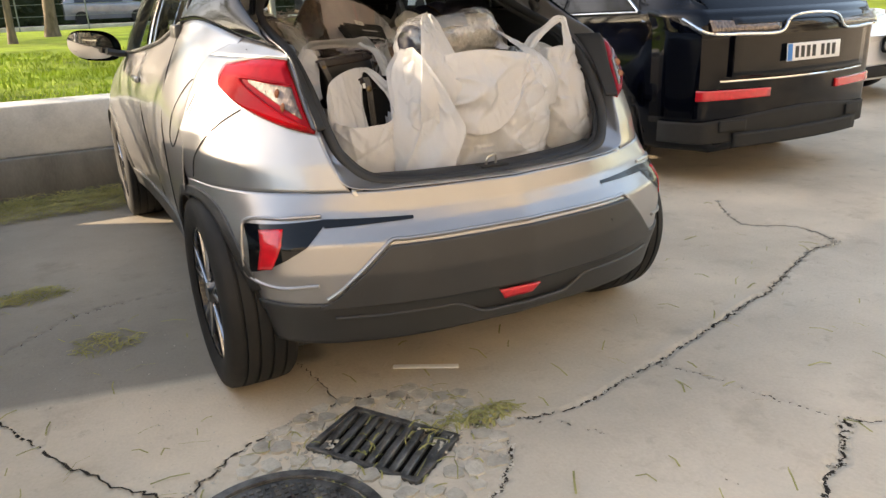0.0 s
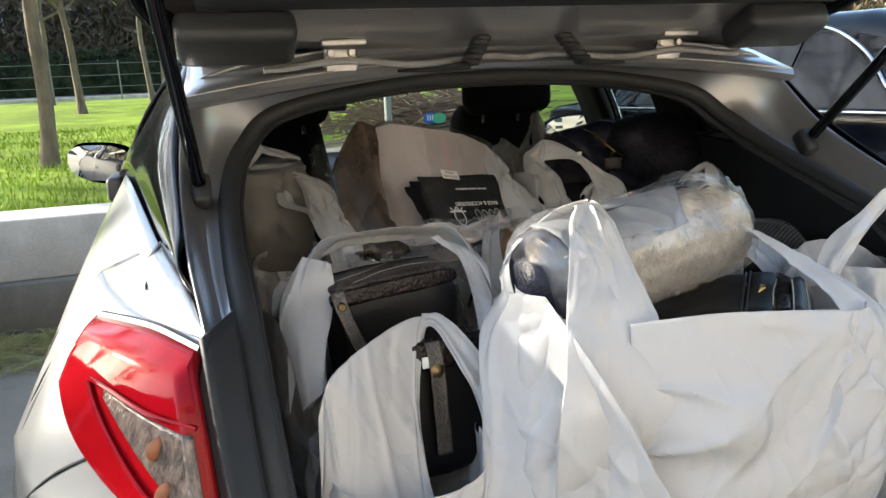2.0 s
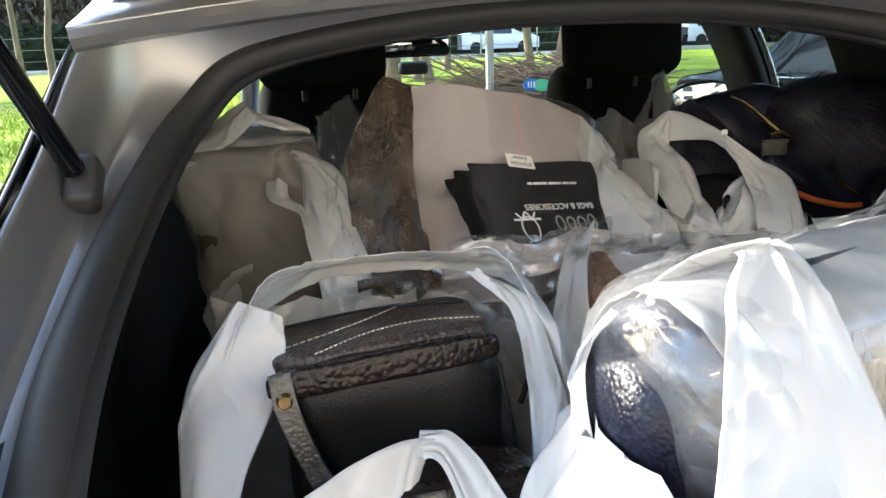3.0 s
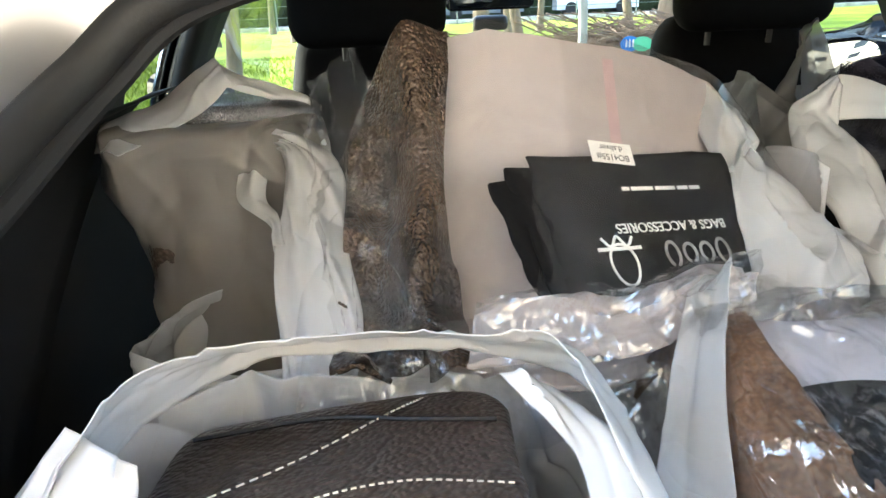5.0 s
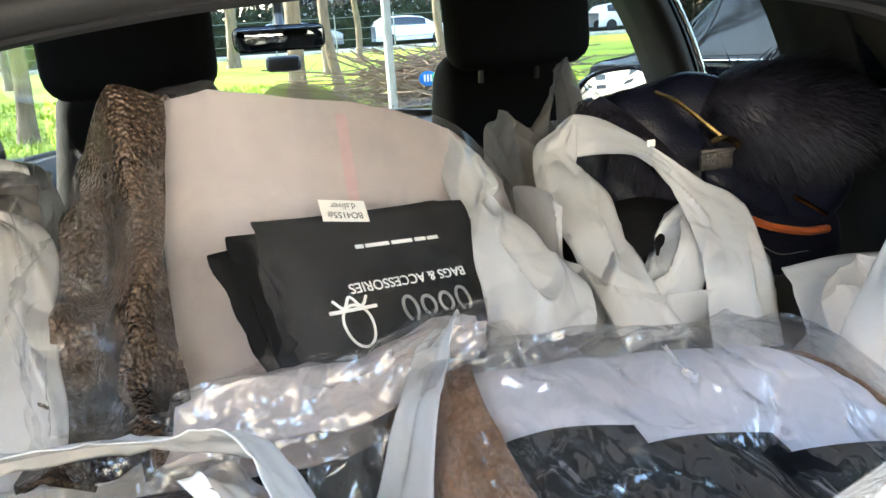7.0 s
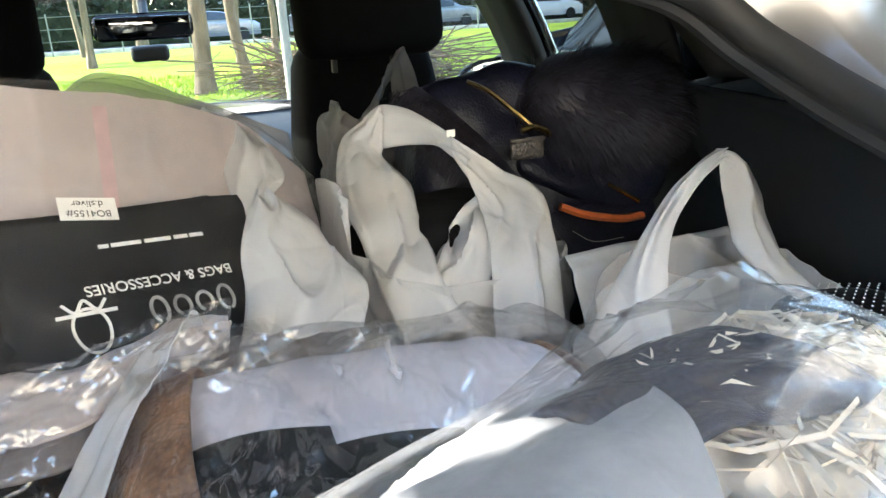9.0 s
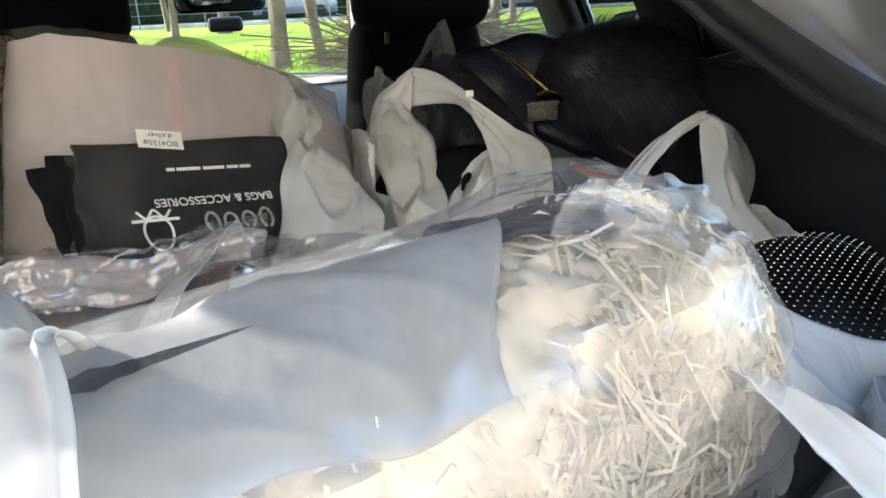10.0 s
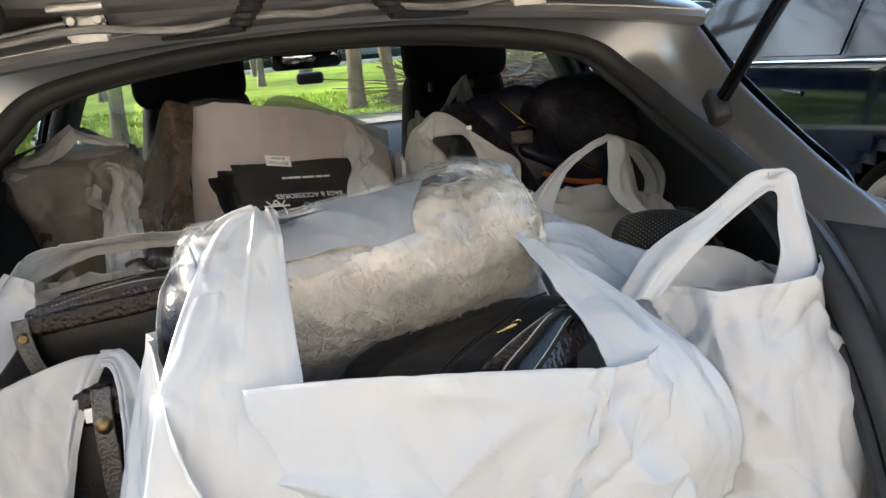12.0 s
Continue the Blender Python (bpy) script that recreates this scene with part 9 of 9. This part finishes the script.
# gilt maker's letters as a ring and upright bars
part("gilt_ring", tube([bag_face(0.0150 + 0.0038 * math.cos(a), -0.019 + 0.0062 * math.sin(a), 0.0068) for a in (0.6, 1.3, 2.0, 2.7, 3.4, 4.1, 4.8, 5.5)], 0.0008, 6, 24), BRASS, blackbag, "gilt maker's initial")
for i in range(6):
    y = -0.0275 - 0.0042 * i
    x = 0.0150 - 0.00105 * i
    part("gilt_bar", tube([bag_face(x - 0.0030 + 0.0004 * i, y, 0.0066), bag_face(x, y - 0.0006, 0.0068), bag_face(x + 0.0030 - 0.0004 * i, y + 0.0004 * (i % 3), 0.0066)], 0.00075, 6, 6), BRASS, blackbag, "gilt maker's lettering bar")

# odds and ends by the right wheel housing
bx = thing("red_carton", "small red carton on the boot floor", "box", (0.565, 0.83, FLOOR_Z))
part("carton", box(0.565, 0.85, 0.735, 0.07, 0.10, 0.20, 0.004), RED_BOX, bx)
bx = thing("blue_bottle", "dark blue plastic bottle lying on the boot floor", "bottle", (0.55, 0.74, FLOOR_Z))
part("bottle", moved(lathe([(-0.07, 0.0), (-0.07, 0.04), (-0.06, 0.046), (0.05, 0.046), (0.07, 0.03), (0.075, 0.018), (0.10, 0.018), (0.10, 0.0)], 28, "x"), Matrix.Translation((0.535, 0.755, 0.693)) @ Matrix.Rotation(0.7, 4, "Z")), BLUE_BOX, bx)
for i in range(4):
    part("print_bar", moved(box(-0.02 + 0.012 * i, -0.046, 0.004, 0.007, 0.002, 0.012, 0), Matrix.Translation((0.535, 0.755, 0.693)) @ Matrix.Rotation(0.7, 4, "Z")), LABEL_WHITE, bx)
bx = thing("green_packet", "flat green packet on the boot floor", "packet", (0.47, 0.71, FLOOR_Z))
part("packet", box(0.50, 0.715, 0.652, 0.12, 0.06, 0.03, 0.006), GREEN_BOX, bx)
leafy = thing("dry_leaf", "dry yellow leaf caught in the tailgate gutter", "leaf", (-0.555, 0.86, 1.02))
part("blade", grid(lambda u, v: (-0.557 + 0.012 * (u - 0.5), 0.865 + 0.02 * (u - 0.5) * math.sin(math.pi * v), 1.005 + 0.05 * v + 0.004 * math.sin(9 * u)), 6, 10), mat("dry_leaf", (0.42, 0.28, 0.04), 0.6, 0, 0.3, 60.0), leafy, thick=0.0006)
